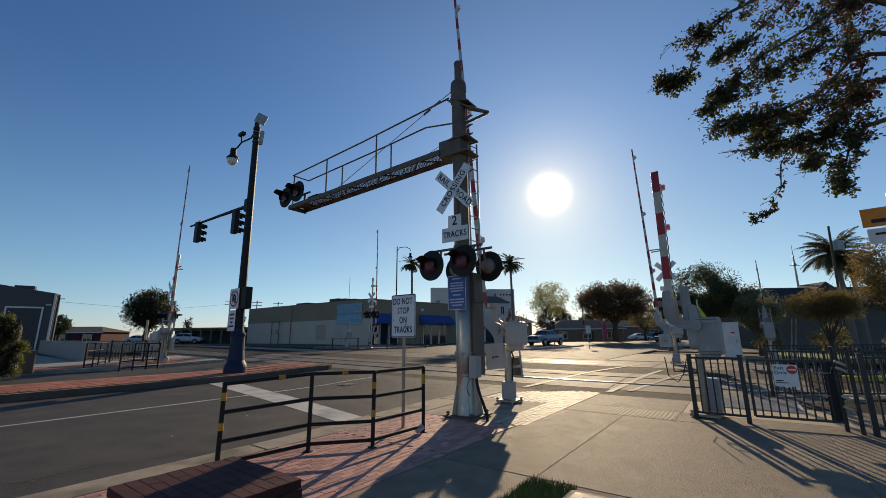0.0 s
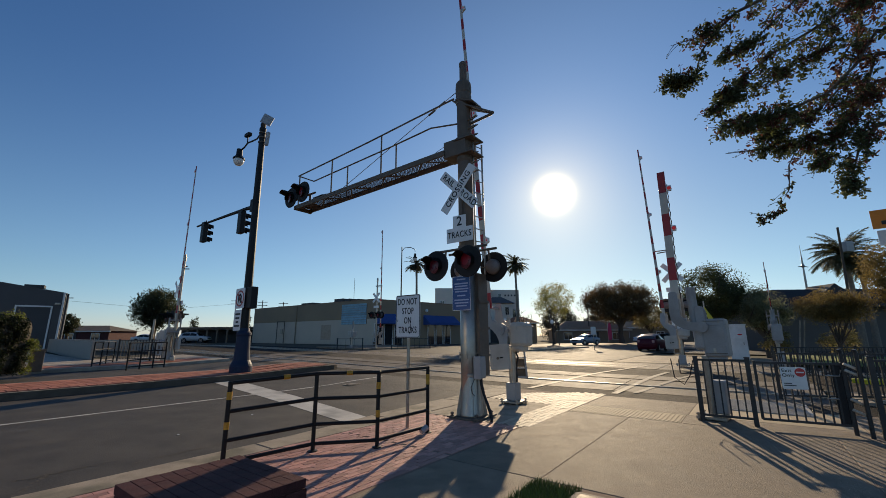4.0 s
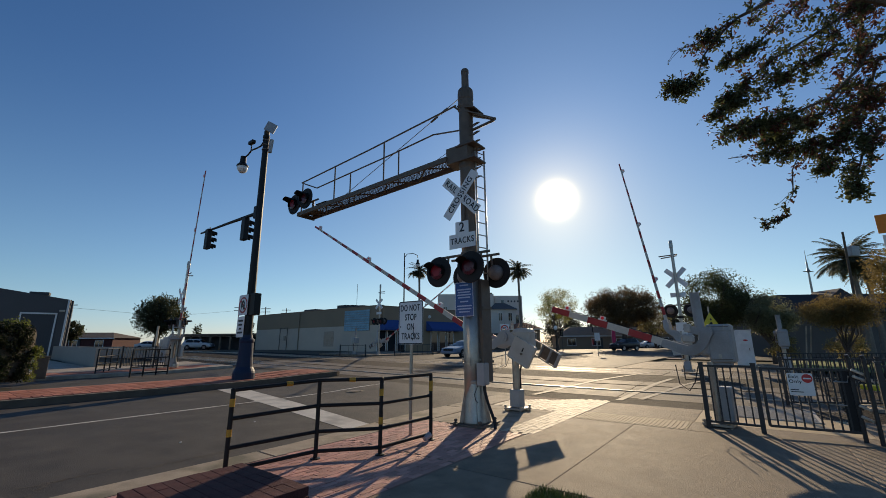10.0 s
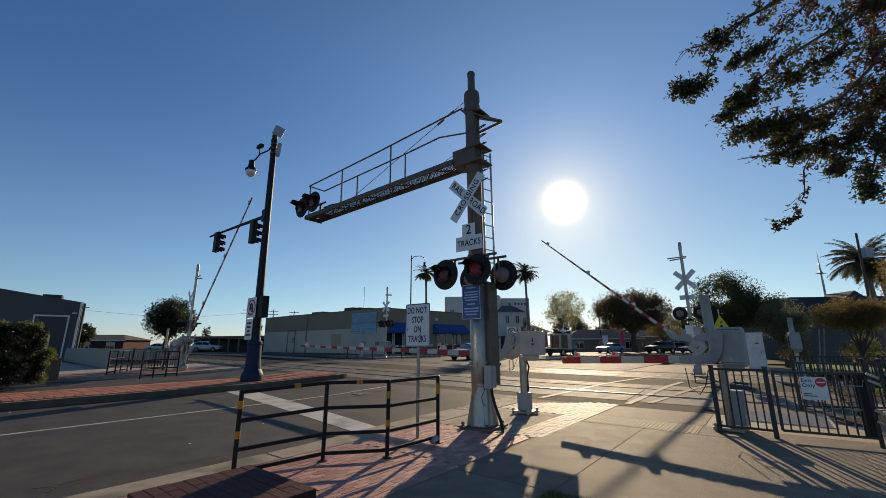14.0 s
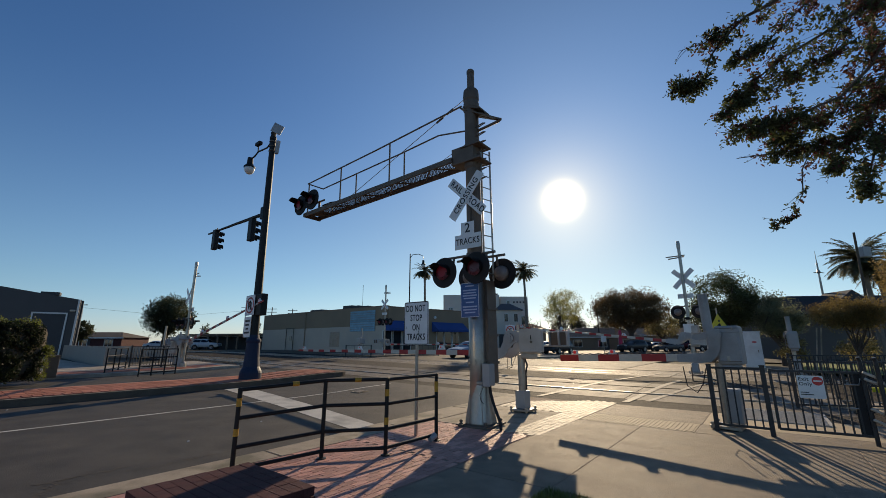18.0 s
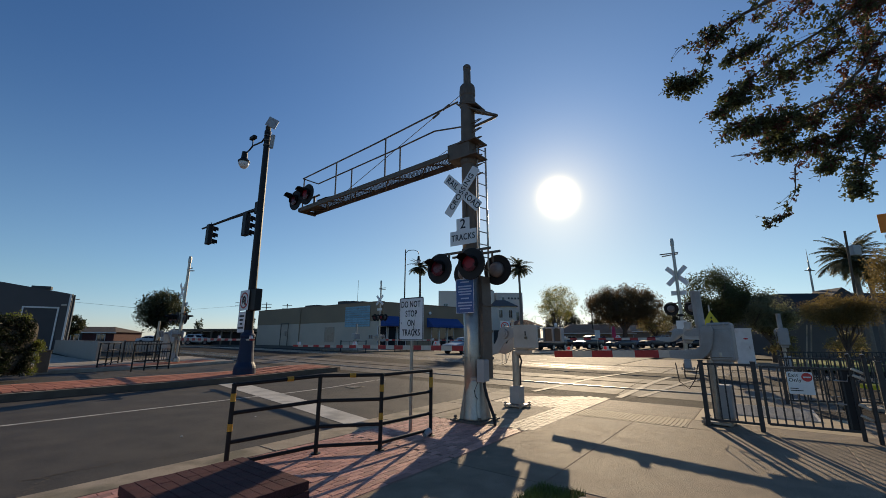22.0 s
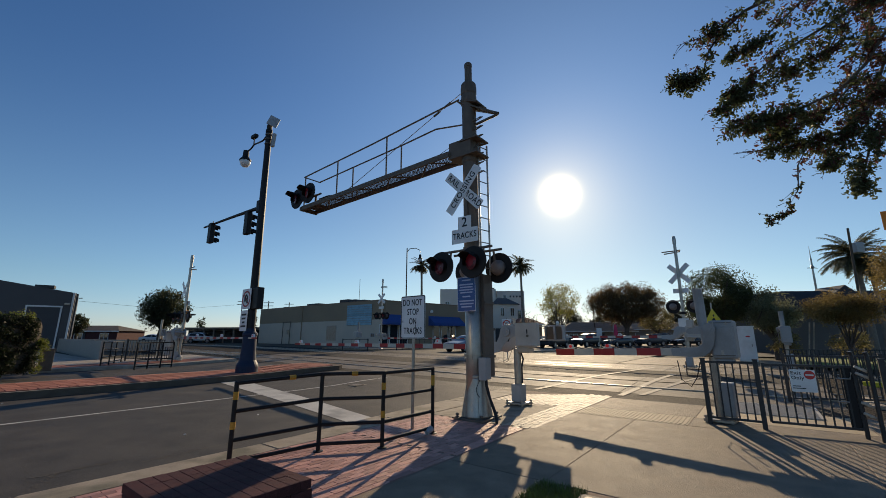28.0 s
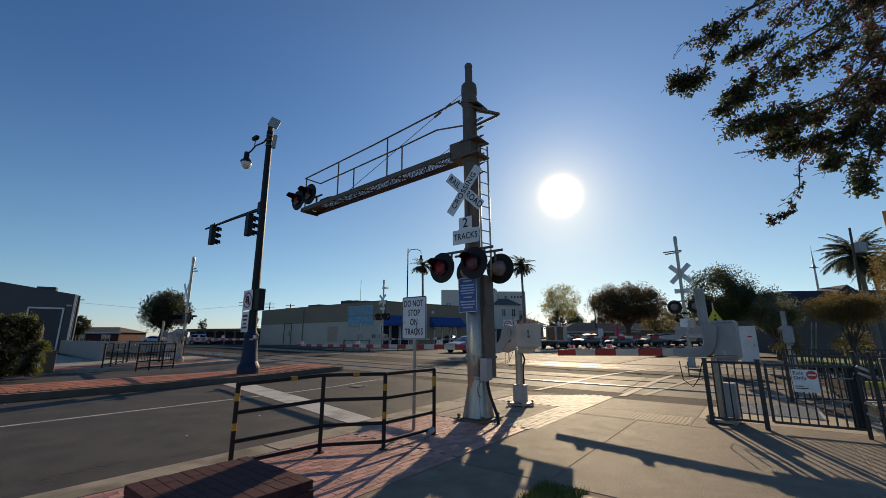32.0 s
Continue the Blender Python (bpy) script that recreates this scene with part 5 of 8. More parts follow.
# ---------- buildings ----------
M["stucco_tan"] = mat("tan_stucco", (0.30, 0.225, 0.145), 0.85, vary=0.1, scale=0.8, fine=30, bump=0.2, stain=(0.25, 0.19, 0.13), stain_amt=0.5)
M["stucco_pale"] = mat("pale_stucco", (0.56, 0.475, 0.375), 0.85, vary=0.08, scale=0.7, fine=30, bump=0.2, stain=(0.42, 0.39, 0.34), stain_amt=0.4)
M["stucco_white"] = mat("white_stucco", (0.66, 0.61, 0.53), 0.85, vary=0.06, scale=0.7, fine=30, bump=0.2, stain=(0.5, 0.47, 0.42), stain_amt=0.3)
M["dark_metal_wall"] = mat("dark_grey_metal_wall", (0.055, 0.055, 0.06), 0.5, 0.1, vary=0.15, scale=1, fine=20, bump=0.1)
M["awning"] = mat("blue_awning", (0.02, 0.07, 0.26), 0.8, vary=0.12, scale=3, fine=60, bump=0.1)
M["mural"] = mat("pale_blue_planks", (0.25, 0.42, 0.50), 0.7, vary=0.3, scale=1.5, fine=8, bump=0.05, obj_rand=0.15)
M["roof_brown"] = mat("brown_shingle", (0.26, 0.175, 0.115), 0.9, vary=0.25, scale=2, fine=40, bump=0.4)
M["roof_dark"] = mat("dark_roof", (0.05, 0.052, 0.056), 0.7, vary=0.2, scale=2, fine=40, bump=0.3)
M["roof_red"] = mat("red_clay_roof", (0.26, 0.11, 0.07), 0.85, vary=0.2, scale=2, fine=40, bump=0.4)
M["trim_white"] = mat("white_trim", (0.66, 0.66, 0.64), 0.6, vary=0.06, bump=0.02)
M["wall_brown"] = mat("brown_stucco", (0.24, 0.185, 0.135), 0.85, vary=0.1, scale=1, fine=30, bump=0.2)
M["concrete_wall"] = mat("block_wall", (0.31, 0.29, 0.255), 0.85, vary=0.1, scale=1.2, fine=40, bump=0.3, stain=(0.28, 0.26, 0.23), stain_amt=0.4)


def wall_between(name, T, a, b, z0, z1, material, thick=0.3, label=""):
    a, b = Vector((*a, 0)), Vector((*b, 0))
    d = b - a
    bm = box(B(), (a + b) / 2 + Vector((0, 0, (z0 + z1) / 2)), (d.length, thick, z1 - z0), Matrix.Rotation(math.atan2(d.y, d.x), 3, "Z"), 0.01)
    return part(name, bm, material, T, label)


def on_wall(a, b, k, z, off):
    a, b = Vector((*a, 0)), Vector((*b, 0))
    d = b - a
    nrm = Vector((d.y, -d.x, 0)).normalized()
    return Matrix.Translation(a + d * k + nrm * off + Vector((0, 0, z))) @ Matrix.Rotation(math.atan2(d.y, d.x), 4, "Z")


def window(T, m, w, h, name="window", pane="glass", mull=1):
    f = part(name, box(box(box(box(B(), (0, 0, h / 2), (w + 0.12, 0.1, 0.08)), (0, 0, -h / 2), (w + 0.16, 0.14, 0.08)), (-w / 2, 0, 0), (0.08, 0.1, h)), (w / 2, 0, 0), (0.08, 0.1, h)), "trim_white", T, m=m)
    part("pane", box(B(), (0, -0.02, 0), (w - 0.06, 0.03, h - 0.06)), pane, f)
    for i in range(mull):
        part("mullion", box(B(), (-w / 2 + w * (i + 1) / (mull + 1), -0.03, 0), (0.05, 0.07, h - 0.06)), "trim_white", f)
    return f


def shop():
    A, C, D = (-32.2, 67.0), (-8.4, 49.0), (2.2, 59.0)
    E_ = (-21.6, 77.0)
    T = thing("shop_building", pose(0, 0, 0), "long single-storey tan and white stucco shop with blue awnings", "building")
    wall_between("wall", T, A, C, 0.1, 3.7, "stucco_pale", 0.4, "pale lower wall")
    wall_between("wall_band", T, A, C, 3.7, 6.0, "stucco_tan", 0.44, "tan upper wall band")
    wall_between("wall", T, C, D, 0.1, 5.9, "stucco_tan", 0.4, "tan front wall")
    wall_between("wall", T, D, E_, 0.1, 5.8, "stucco_tan", 0.4)
    wall_between("wall", T, E_, A, 0.1, 5.8, "stucco_tan", 0.4)
    wall_between("coping", T, A, C, 6.0, 6.12, "roof_brown", 0.5)
    wall_between("coping", T, C, D, 5.9, 6.02, "roof_brown", 0.5)
    bm = B()
    vs = [bm.verts.new((x, y, 5.7)) for x, y in (A, C, D, E_)]
    bm.faces.new(vs)
    r = bmesh.ops.extrude_face_region(bm, geom=bm.faces[:])
    bmesh.ops.translate(bm, verts=[v for v in r["geom"] if isinstance(v, bmesh.types.BMVert)], vec=(0, 0, 0.1))
    part("roof", bm, "dry", T)
    for k, w, h, z in ((0.38, 3.0, 0.6, 6.35), (0.64, 2.0, 0.9, 6.4), (0.70, 1.4, 0.8, 6.35), (0.76, 1.8, 0.6, 6.3)):
        part("roof_unit", box(B(), (0, 3.0, 0), (w, 1.8, h), bevel=0.05), "roof_dark", T, "dark rooftop air unit", on_wall(A, C, k, z, 0))
    # door frame, mural, awnings, shop fronts
    m = on_wall(A, C, 0.30, 1.7, 0.26)
    d = part("door", box(B(), (0, 0, -0.2), (1.1, 0.08, 2.3)), "stucco_pale", T, "pale side door", m)
    for dx in (-1.0, 1.0):
        part("pipe_frame", cyl(B(), (dx, -0.3, -1.6), (dx, -0.3, 2.1), 0.06), "galv_dark", d)
    part("pipe_frame", cyl(B(), (-1.0, -0.3, 2.1), (1.0, -0.3, 2.1), 0.06), "galv_dark", d)
    part("wall_box", box(B(), (0, -0.1, 0.6), (0.5, 0.25, 0.7)), "galv", d)
    part("mural", box(B(), (0, 0, 0), (4.9, 0.05, 2.6)), "stucco_tan", T, "boarded panel of pale blue planks", on_wall(A, C, 0.853, 4.35, 0.25))
    for j in range(9):
        part("plank", box(B(), (0, 0, -1.16 + j * 0.29), (4.85, 0.05, 0.255), bevel=0.01), "mural", T, m=on_wall(A, C, 0.853, 4.35, 0.30))
    part("wall_patch", box(B(), (0, 0, 0), (2.2, 0.02, 2.0)), "galv", T, "grey repainted patch on the wall", on_wall(A, C, 0.66, 2.1, 0.212))
    part("antenna", cyl(B(), (0, 1.0, 0), (0, 1.0, 3.6), 0.025, seg=6), "galv_dark", T, m=on_wall(A, C, 0.797, 5.7, 0))
    part("drainpipe", cyl(B(), (0, 0, -2.9), (0, 0, 2.9), 0.07), "stucco_tan", T, m=on_wall(A, C, 0.42, 3.0, 0.3))
    for k, w in ((0.07, 3.6), (0.645, 5.7)):
        bm = B()
        prism(bm, [(0, 0), (-1.2, -0.95), (-1.2, -1.25), (0, -1.25)], w, Matrix.Translation((-w / 2, 0, 0)) @ Matrix(((0, 0, 1, 0), (1, 0, 0, 0), (0, 1, 0, 0), (0, 0, 0, 1))))
        part("awning", bm, "awning", T, "sloping blue fabric awning", on_wall(C, D, k + 0.02, 4.3, 0.22))
        for j in (-1, 0, 1):
            window(T, on_wall(C, D, k + 0.02 + j * 0.1, 1.75, 0.2), 1.2, 2.6, "shop_window", "glass", 0)
    for k in (0.5,):
        bm = B()
        bmesh.ops.create_uvsphere(bm, u_segments=10, v_segments=6, radius=0.22)
        part("wall_lamp", bm, "globe", T, m=on_wall(C, D, k, 4.9, 0.35))
    return T


shop()


def block(name, label, corners, z0, z1, wallm, roofm, parapet=0.3):
    T = thing(name, pose(0, 0, 0), label, "building")
    for a, b in zip(corners, corners[1:] + corners[:1]):
        wall_between("wall", T, a, b, z0, z1, wallm, 0.3)
    bm = B()
    bm.faces.new([bm.verts.new((x, y, z1 - parapet)) for x, y in corners])
    part("roof", bm, roofm, T)
    return T


W = block("white_building", "white two-storey stucco building behind the shop", [(-2.3, 76), (8.0, 76), (8.0, 88), (-2.3, 88)], 0.2, 10.5, "stucco_white", "dry")
for k, z in ((0.12, 7.4), (0.12, 4.4), (0.5, 4.4), (0.85, 4.4)):
    window(W, on_wall((-2.3, 76), (8.0, 76), k, z, 0.16), 0.8, 1.4)
for i in range(2):
    part("roof_unit", box(B(), (7.0 + i * 0.9, 80, 10.7), (0.7, 1.2, 0.9), bevel=0.03), "galv_dark", W)


def body(T, corners, z0, z1, wallm):
    for a, b in zip(corners, corners[1:] + corners[:1]):
        wall_between("wall", T, a, b, z0, z1, wallm, 0.3)


_tw = [(8.6, 78.2), (13.8, 78.6), (13.8, 86), (8.6, 86)]
body(W, _tw, 0.2, 10.4, "stucco_white")
part("roof", box(B(), (11.2, 82.2, 9.9), (4.8, 7.2, 0.2)), "dry", W)
for k in (0.5, 0.62, 0.74, 0.86):
    part("vent_opening", box(B(), (0, 0, 0), (0.3, 0.06, 0.34)), "roof_dark", W, m=on_wall(_tw[0], _tw[1], k, 9.3, 0.17))
window(W, on_wall(_tw[0], _tw[1], 0.28, 9.0, 0.16), 0.6, 1.1, mull=0)
window(W, on_wall(_tw[0], _tw[1], 0.74, 5.7, 0.16), 1.5, 1.9)
window(W, on_wall(_tw[0], _tw[1], 0.74, 2.6, 0.16), 1.5, 1.7)
_wi = [(7.2, 71.4), (11.4, 71.9), (11.4, 77), (7.2, 77)]
body(W, _wi, 0.2, 7.3, "stucco_white")
bm = B()
v = [bm.verts.new(p) for p in ((6.8, 70.9, 7.25), (11.9, 71.4, 7.25), (11.9, 77.4, 7.25), (6.8, 77.4, 7.25), (8.2, 74.2, 8.6), (10.0, 74.4, 8.6))]
for f in ((0, 1, 5, 4), (1, 2, 5), (2, 3, 4, 5), (3, 0, 4), (3, 2, 1, 0)):
    bm.faces.new([v[i] for i in f])
part("roof", bm, "roof_dark", W, "dark hipped roof of the side wing")
for k in (0.36, 0.78):
    window(W, on_wall(_wi[0], _wi[1], k, 5.9, 0.16), 0.7, 1.4)
# shade under the wing is a dark panel set on the wall
part("carport_opening", box(B(), (0, 0, 0), (3.9, 0.1, 2.7)), "roof_dark", W, "dark panel standing for the shade in the carport", on_wall(_wi[0], _wi[1], 0.5, 1.7, 0.13))


def house(m, w, d, h, rise, wallm, roofm, label, wins=2, name="house"):
    T = thing(name, m, label, "house", "houses beyond the crossing")
    part("wall", box(B(), (0, 0, h / 2), (w, d, h), bevel=0.02), wallm, T)
    bm = B()
    o = 0.5
    v = [bm.verts.new(p) for p in ((-w / 2 - o, -d / 2 - o, h), (w / 2 + o, -d / 2 - o, h), (w / 2 + o, d / 2 + o, h), (-w / 2 - o, d / 2 + o, h), (-w / 2 + d * 0.3, 0, h + rise), (w / 2 - d * 0.3, 0, h + rise))]
    for f in ((0, 1, 5, 4), (1, 2, 5), (2, 3, 4, 5), (3, 0, 4), (3, 2, 1, 0)):
        bm.faces.new([v[i] for i in f])
    part("roof", bm, roofm, T)
    part("fascia", box(B(), (0, -d / 2 - o, h - 0.08), (w + 2 * o, 0.05, 0.2)), "trim_white", T)
    for i in range(wins):
        window(T, pose(-w / 2 + w * (i + 0.5) / wins, -d / 2 - 0.05, h * 0.55), 1.4, 1.2)
    part("door", box(B(), (w * 0.05, -d / 2 - 0.04, 1.05), (1.0, 0.08, 2.1)), "roof_dark", T)
    return T


house(pose(26.0, 77, 0.1, 0, 0, -6), 12.5, 9, 2.5, 1.7, "wall_brown", "roof_brown", "low brown house with shingle roof beyond the crossing", 3)
house(pose(12.6, 72, 0.3, 0, 0, -8), 5.5, 7, 3.4, 1.2, "stucco_tan", "roof_red", "tan house with low red roof beside the palm", 2)
house(pose(46, 90, 0.0, 0, 0, -20), 20, 9, 3.2, 1.5, "wall_brown", "roof_brown", "low tan house behind parked cars", 3)
house(pose(66, 86, 0.0, 0, 0, -30), 14, 9, 2.6, 1.3, "stucco_pale", "roof_brown", "low pale house at the end of the street", 3)

# dark industrial shed across the street, with a sloping roofline
S = thing("shed", pose(0, 0, 0), "dark grey metal-clad shed with white door frame", "building")
_a, _b = (-52.0, 28.5), (-37.7, 39.0)
_len = math.hypot(_b[0] - _a[0], _b[1] - _a[1])
bm = prism(B(), [(0, 0.3), (_len, 0.3), (_len, 5.85), (0, 8.75)], 0.3, on_wall(_a, _b, 0, 0, 0.0) @ Matrix.Rotation(radians(90), 4, "X"))
part("wall", bm, "dark_metal_wall", S)
wall_between("wall", S, _b, (-52, 54), 0.3, 5.8, "dark_metal_wall")
wall_between("wall", S, (-52, 54), (-66, 44), 0.3, 5.8, "dark_metal_wall")
wall_between("wall", S, (-66, 44), _a, 0.3, 7.9, "dark_metal_wall")
bm = B()
bm.faces.new([bm.verts.new(v) for v in ((*_a, 8.6), (*_b, 5.8), (-52, 54, 5.8), (-66, 44, 8.4))])
part("roof", bm, "roof_dark", S)
part("corner_trim", box(B(), (0, 0, 0), (0.16, 0.1, 5.5)), "trim_white", S, "white corner trim", on_wall(_a, _b, 0.992, 3.1, 0.36))
for k in (0.813, 0.951):
    part("door_frame", box(B(), (0, 0, 0), (0.12, 0.08, 4.0)), "trim_white", S, m=on_wall(_a, _b, k, 2.4, 0.38))
part("door_frame", box(B(), (0, 0, 0), (2.57, 0.08, 0.14)), "trim_white", S, m=on_wall(_a, _b, 0.882, 4.47, 0.38))
part("door", box(B(), (0, 0, 0), (2.4, 0.06, 4.0)), "roof_dark", S, m=on_wall(_a, _b, 0.882, 2.35, 0.36))
part("wall_lamp", box(B(), (0, 0, 0), (0.4, 0.25, 0.2), bevel=0.04), "galv", S, m=on_wall(_a, _b, 0.972, 4.75, 0.45))
part("roof_vent", box(B(), (0, 0.6, 0), (1.4, 0.8, 0.3), bevel=0.03), "roof_dark", S, m=on_wall(_a, _b, 0.86, 6.4, 0.0))

# dark-roofed station house by the tracks
SH = thing("station_house", pose(30.7, 38, 0, 0, 0, -3), "dark-roofed low station building beside the tracks", "building")
M["station_wall"] = mat("station_dark_wall", (0.12, 0.105, 0.09), 0.8, vary=0.15, scale=1, fine=20, bump=0.15)
M["roof_slate"] = mat("dark_blue_slate_roof", (0.03, 0.036, 0.046), 0.65, vary=0.25, scale=1.5, fine=30, bump=0.3)
part("wall", box(B(), (17.5, 5.2, 2.1), (34, 10, 4.2), bevel=0.02), "station_wall", SH)
bm = B()
v = [bm.verts.new(p) for p in ((-0.2, -0.9, 4.15), (36, -0.9, 4.15), (36, 11, 4.15), (-0.2, 11, 4.15), (0.1, 0.1, 5.78), (35.5, 0.1, 5.78), (35.5, 10, 5.78), (0.1, 10, 5.78))]
for f in ((0, 1, 5, 4), (1, 2, 6, 5), (2, 3, 7, 6), (3, 0, 4, 7), (4, 5, 6, 7), (3, 2, 1, 0)):
    bm.faces.new([v[i] for i in f])
part("roof", bm, "roof_slate", SH, "steep dark slate roof with a flat top")
bm = B()
v = [bm.verts.new(p) for p in ((3.2, -1.0, 5.0), (6.4, -1.0, 5.0), (4.8, -1.0, 6.2), (3.2, 2, 5.0), (6.4, 2, 5.0), (4.8, 2, 6.2))]
for f in ((0, 1, 2), (4, 3, 5), (0, 2, 5, 3), (1, 4, 5, 2)):
    bm.faces.new([v[i] for i in f])
part("gable", bm, "roof_slate", SH)
part("gutter", box(B(), (17.9, -0.95, 4.1), (36.2, 0.14, 0.14), bevel=0.02), "roof_dark", SH)
# ---------- trees ----------
def leaf_verts(rng, c, size, wide=0.45, droop=0.0):
    d = Vector((rng.gauss(0, 1), rng.gauss(0, 1), rng.gauss(0, 1) - droop)).normalized()
    q = d.cross(Vector((rng.gauss(0, 1), rng.gauss(0, 1), rng.gauss(0, 1)))).normalized()
    n = d.cross(q) * size * 0.12
    a = c
    return (a, a + d * size * 0.35 + q * size * wide * 0.5 + n, a + d * size * 0.75 + q * size * wide * 0.42 + n, a + d * size, a + d * size * 0.75 - q * size * wide * 0.42 + n, a + d * size * 0.35 - q * size * wide * 0.5 + n)


def leaves(name, rng, clumps, material, parent, label, tris=False):
    """clumps: centre, radius, number of leaves, leaf length."""
    vs, fs = [], []
    for c, rad, num, size in clumps:
        c = Vector(c)
        for _ in range(num):
            o = Vector((rng.gauss(0, 1), rng.gauss(0, 1), rng.gauss(0, 0.8))).normalized() * rad * rng.random() ** 0.45
            k = len(vs)
            pts = leaf_verts(rng, c + o, size * rng.uniform(0.7, 1.25), droop=0.3)
            if tris:
                vs += [pts[0], pts[1], pts[3], pts[4]]
                fs.append((k, k + 1, k + 2, k + 3))
            else:
                vs += pts
                fs += [(k, k + 1, k + 2, k + 3), (k, k + 3, k + 4, k + 5)]
    me = bpy.data.meshes.new(name)
    me.from_pydata([tuple(v) for v in vs], [], fs)
    me.materials.append(M[material])
    ob = new(name, me)
    ob.parent = parent
    if label:
        ob["label"] = label
    ob["kind"] = "stuff"
    return ob


def tree(m, label, h, crown, width, depth_, trunk_r, leafm, n_clumps, per, size, rng_seed, fork=0.35, shell=0.55, name="tree", bare=False):
    """A trunk that forks into limbs which carry clumps of leaves; crown is the height of the crown's centre."""
    rng = random.Random(rng_seed)
    T = thing(name, m, label, "tree", "trees")
    ch = h - crown
    bm = B()
    f = h * fork
    tube(bm, [(0, 0, -0.1), (0.03 * h * rng.uniform(-1, 1), 0, f * 0.5), (0.02 * h * rng.uniform(-1, 1), 0, f)], [trunk_r * 1.35, trunk_r, trunk_r * 0.85], 10)
    part("trunk", bm, "bark", T)
    tips = []
    for i in range(n_clumps):
        while True:
            p = Vector((rng.uniform(-1, 1), rng.uniform(-1, 1), rng.uniform(-1, 1)))
            if shell < p.length < 1.0:
                break
        tips.append(Vector((p.x * (width / 2 - 0.4), p.y * (depth_ / 2 - 0.4), crown + p.z * (ch - 0.3) * (1.0 if p.z > 0 else 0.75))))
    bm = B()
    for i in range(9 if not bare else 16):
        t = tips[i % len(tips)]
        mid = Vector((t.x * 0.45, t.y * 0.45, f + (t.z - f) * 0.55)) + Vector((rng.gauss(0, 0.06), rng.gauss(0, 0.06), 0)) * h
        tube(bm, [(0, 0, f * 0.9), tuple(mid), tuple(t)], [trunk_r * 0.6, trunk_r * 0.32, trunk_r * 0.08], 6)
        if bare:
            for _ in range(4):
                e = mid.lerp(t, rng.uniform(0.2, 0.9))
                tube(bm, [tuple(e), tuple(e + Vector((rng.gauss(0, 0.09), rng.gauss(0, 0.09), rng.uniform(0.02, 0.14))) * h)], [trunk_r * 0.16, trunk_r * 0.04], 4)
    part("branchwork", bm, "bark", T)
    rad = (width + h) * 0.062
    leaves("crown", rng, [(t, rad * rng.uniform(0.6, 1.3), int(per * rng.uniform(0.6, 1.3)), size) for t in tips], leafm, T, "", True)
    return T


def palm(m, label, h, r, n_fronds, seed, skirt=True):
    rng = random.Random(seed)
    T = thing("palm_tree", m, label, "palm tree", "palm trees")
    bm = tube(B(), [(0, 0, 0), (0.1, 0, h * 0.4), (0.05, 0, h * 0.8), (0, 0, h)], [0.26, 0.19, 0.15, 0.2], 10)
    part("trunk", bm, "palm_bark", T)
    vs, fs = [], []
    for i in range(n_fronds):
        az, el = 2.4 * i, math.asin(rng.uniform(-0.55, 1.0))
        L = r * rng.uniform(0.75, 1.1) * (1.0 if el > -0.1 else 0.7)
        p = Vector((0, 0, h))
        hd = Vector((math.cos(az), math.sin(az), 0))
        side = Vector((-hd.y, hd.x, 0))
        e = el
        for k in range(14):
            d = hd * math.cos(e) + Vector((0, 0, math.sin(e)))
            q = p + d * L / 14
            for sg in (-1, 1):
                for u in (0.0, 0.25, 0.5, 0.75):
                    b = p.lerp(q, u)
                    ll = r * 0.24 * math.sin(math.pi * (k + 1.5 + u) / 17)
                    tip = b + side * sg * ll * rng.uniform(0.3, 0.9) + d * ll * rng.uniform(0.3, 0.8) + Vector((0, 0, -ll * rng.uniform(0.05, 0.5)))
                    j = len(vs)
                    vs += [tuple(b), tuple(b + d * L / 34), tuple(tip)]
                    fs.append((j, j + 1, j + 2))
            p = q
            e -= rng.uniform(0.05, 0.13) * math.cos(e * 0.7)
    me = bpy.data.meshes.new("fronds")
    me.from_pydata(vs, [], fs)
    me.materials.append(M["palm"])
    ob = new("fronds", me)
    ob.parent = T
    ob["kind"] = "stuff"
    return T


tree(pose(-40.2, 55, 0.5), "dense round dark green tree behind the far railings", 7.8, 4.6, 6.4, 6.2, 0.35, "leaf_dark", 150, 90, 0.30, 1, 0.35, 0.25)
tree(pose(-57, 60, 0.6), "small dark tree behind the shed", 4.6, 2.8, 3.4, 3.4, 0.2, "leaf_dark", 30, 45, 0.42, 2)
tree(pose(28.6, 67.5, 0.2), "broad umbrella-shaped brownish green street tree", 10.0, 6.6, 12.6, 10, 0.4, "leaf_brown", 130, 240, 0.30, 3, 0.3, 0.3)
tree(pose(34.8, 70, 0.1), "lower yellow-green tree beside the street tree", 6.8, 4.2, 6.0, 5, 0.2, "leaf_olive", 60, 70, 0.3, 31, 0.3, 0.35)
tree(pose(15.6, 60, 0.2), "slender thin-leaved yellow-green tree with visible branches", 9.3, 6.2, 6.2, 5.4, 0.17, "leaf_yellow", 80, 85, 0.22, 4, 0.22, 0.3, bare=True)
tree(pose(12.1, 66, 0.2), "leafless pale tree between the houses", 6.0, 4.2, 5.0, 4, 0.14, "leaf_olive", 16, 4, 0.2, 5, 0.25, 0.5, bare=True)
tree(pose(20.9, 32, 0), "large dark green leafy tree beyond the gate", 7.3, 4.5, 5.3, 5.2, 0.3, "leaf", 120, 210, 0.17, 6, 0.25, 0.45)
tree(pose(22.9, 29.5, 0), "lighter green tree beside the station", 5.2, 3.3, 3.6, 3.6, 0.2, "leaf_sage", 110, 120, 0.15, 7, 0.25, 0.3)
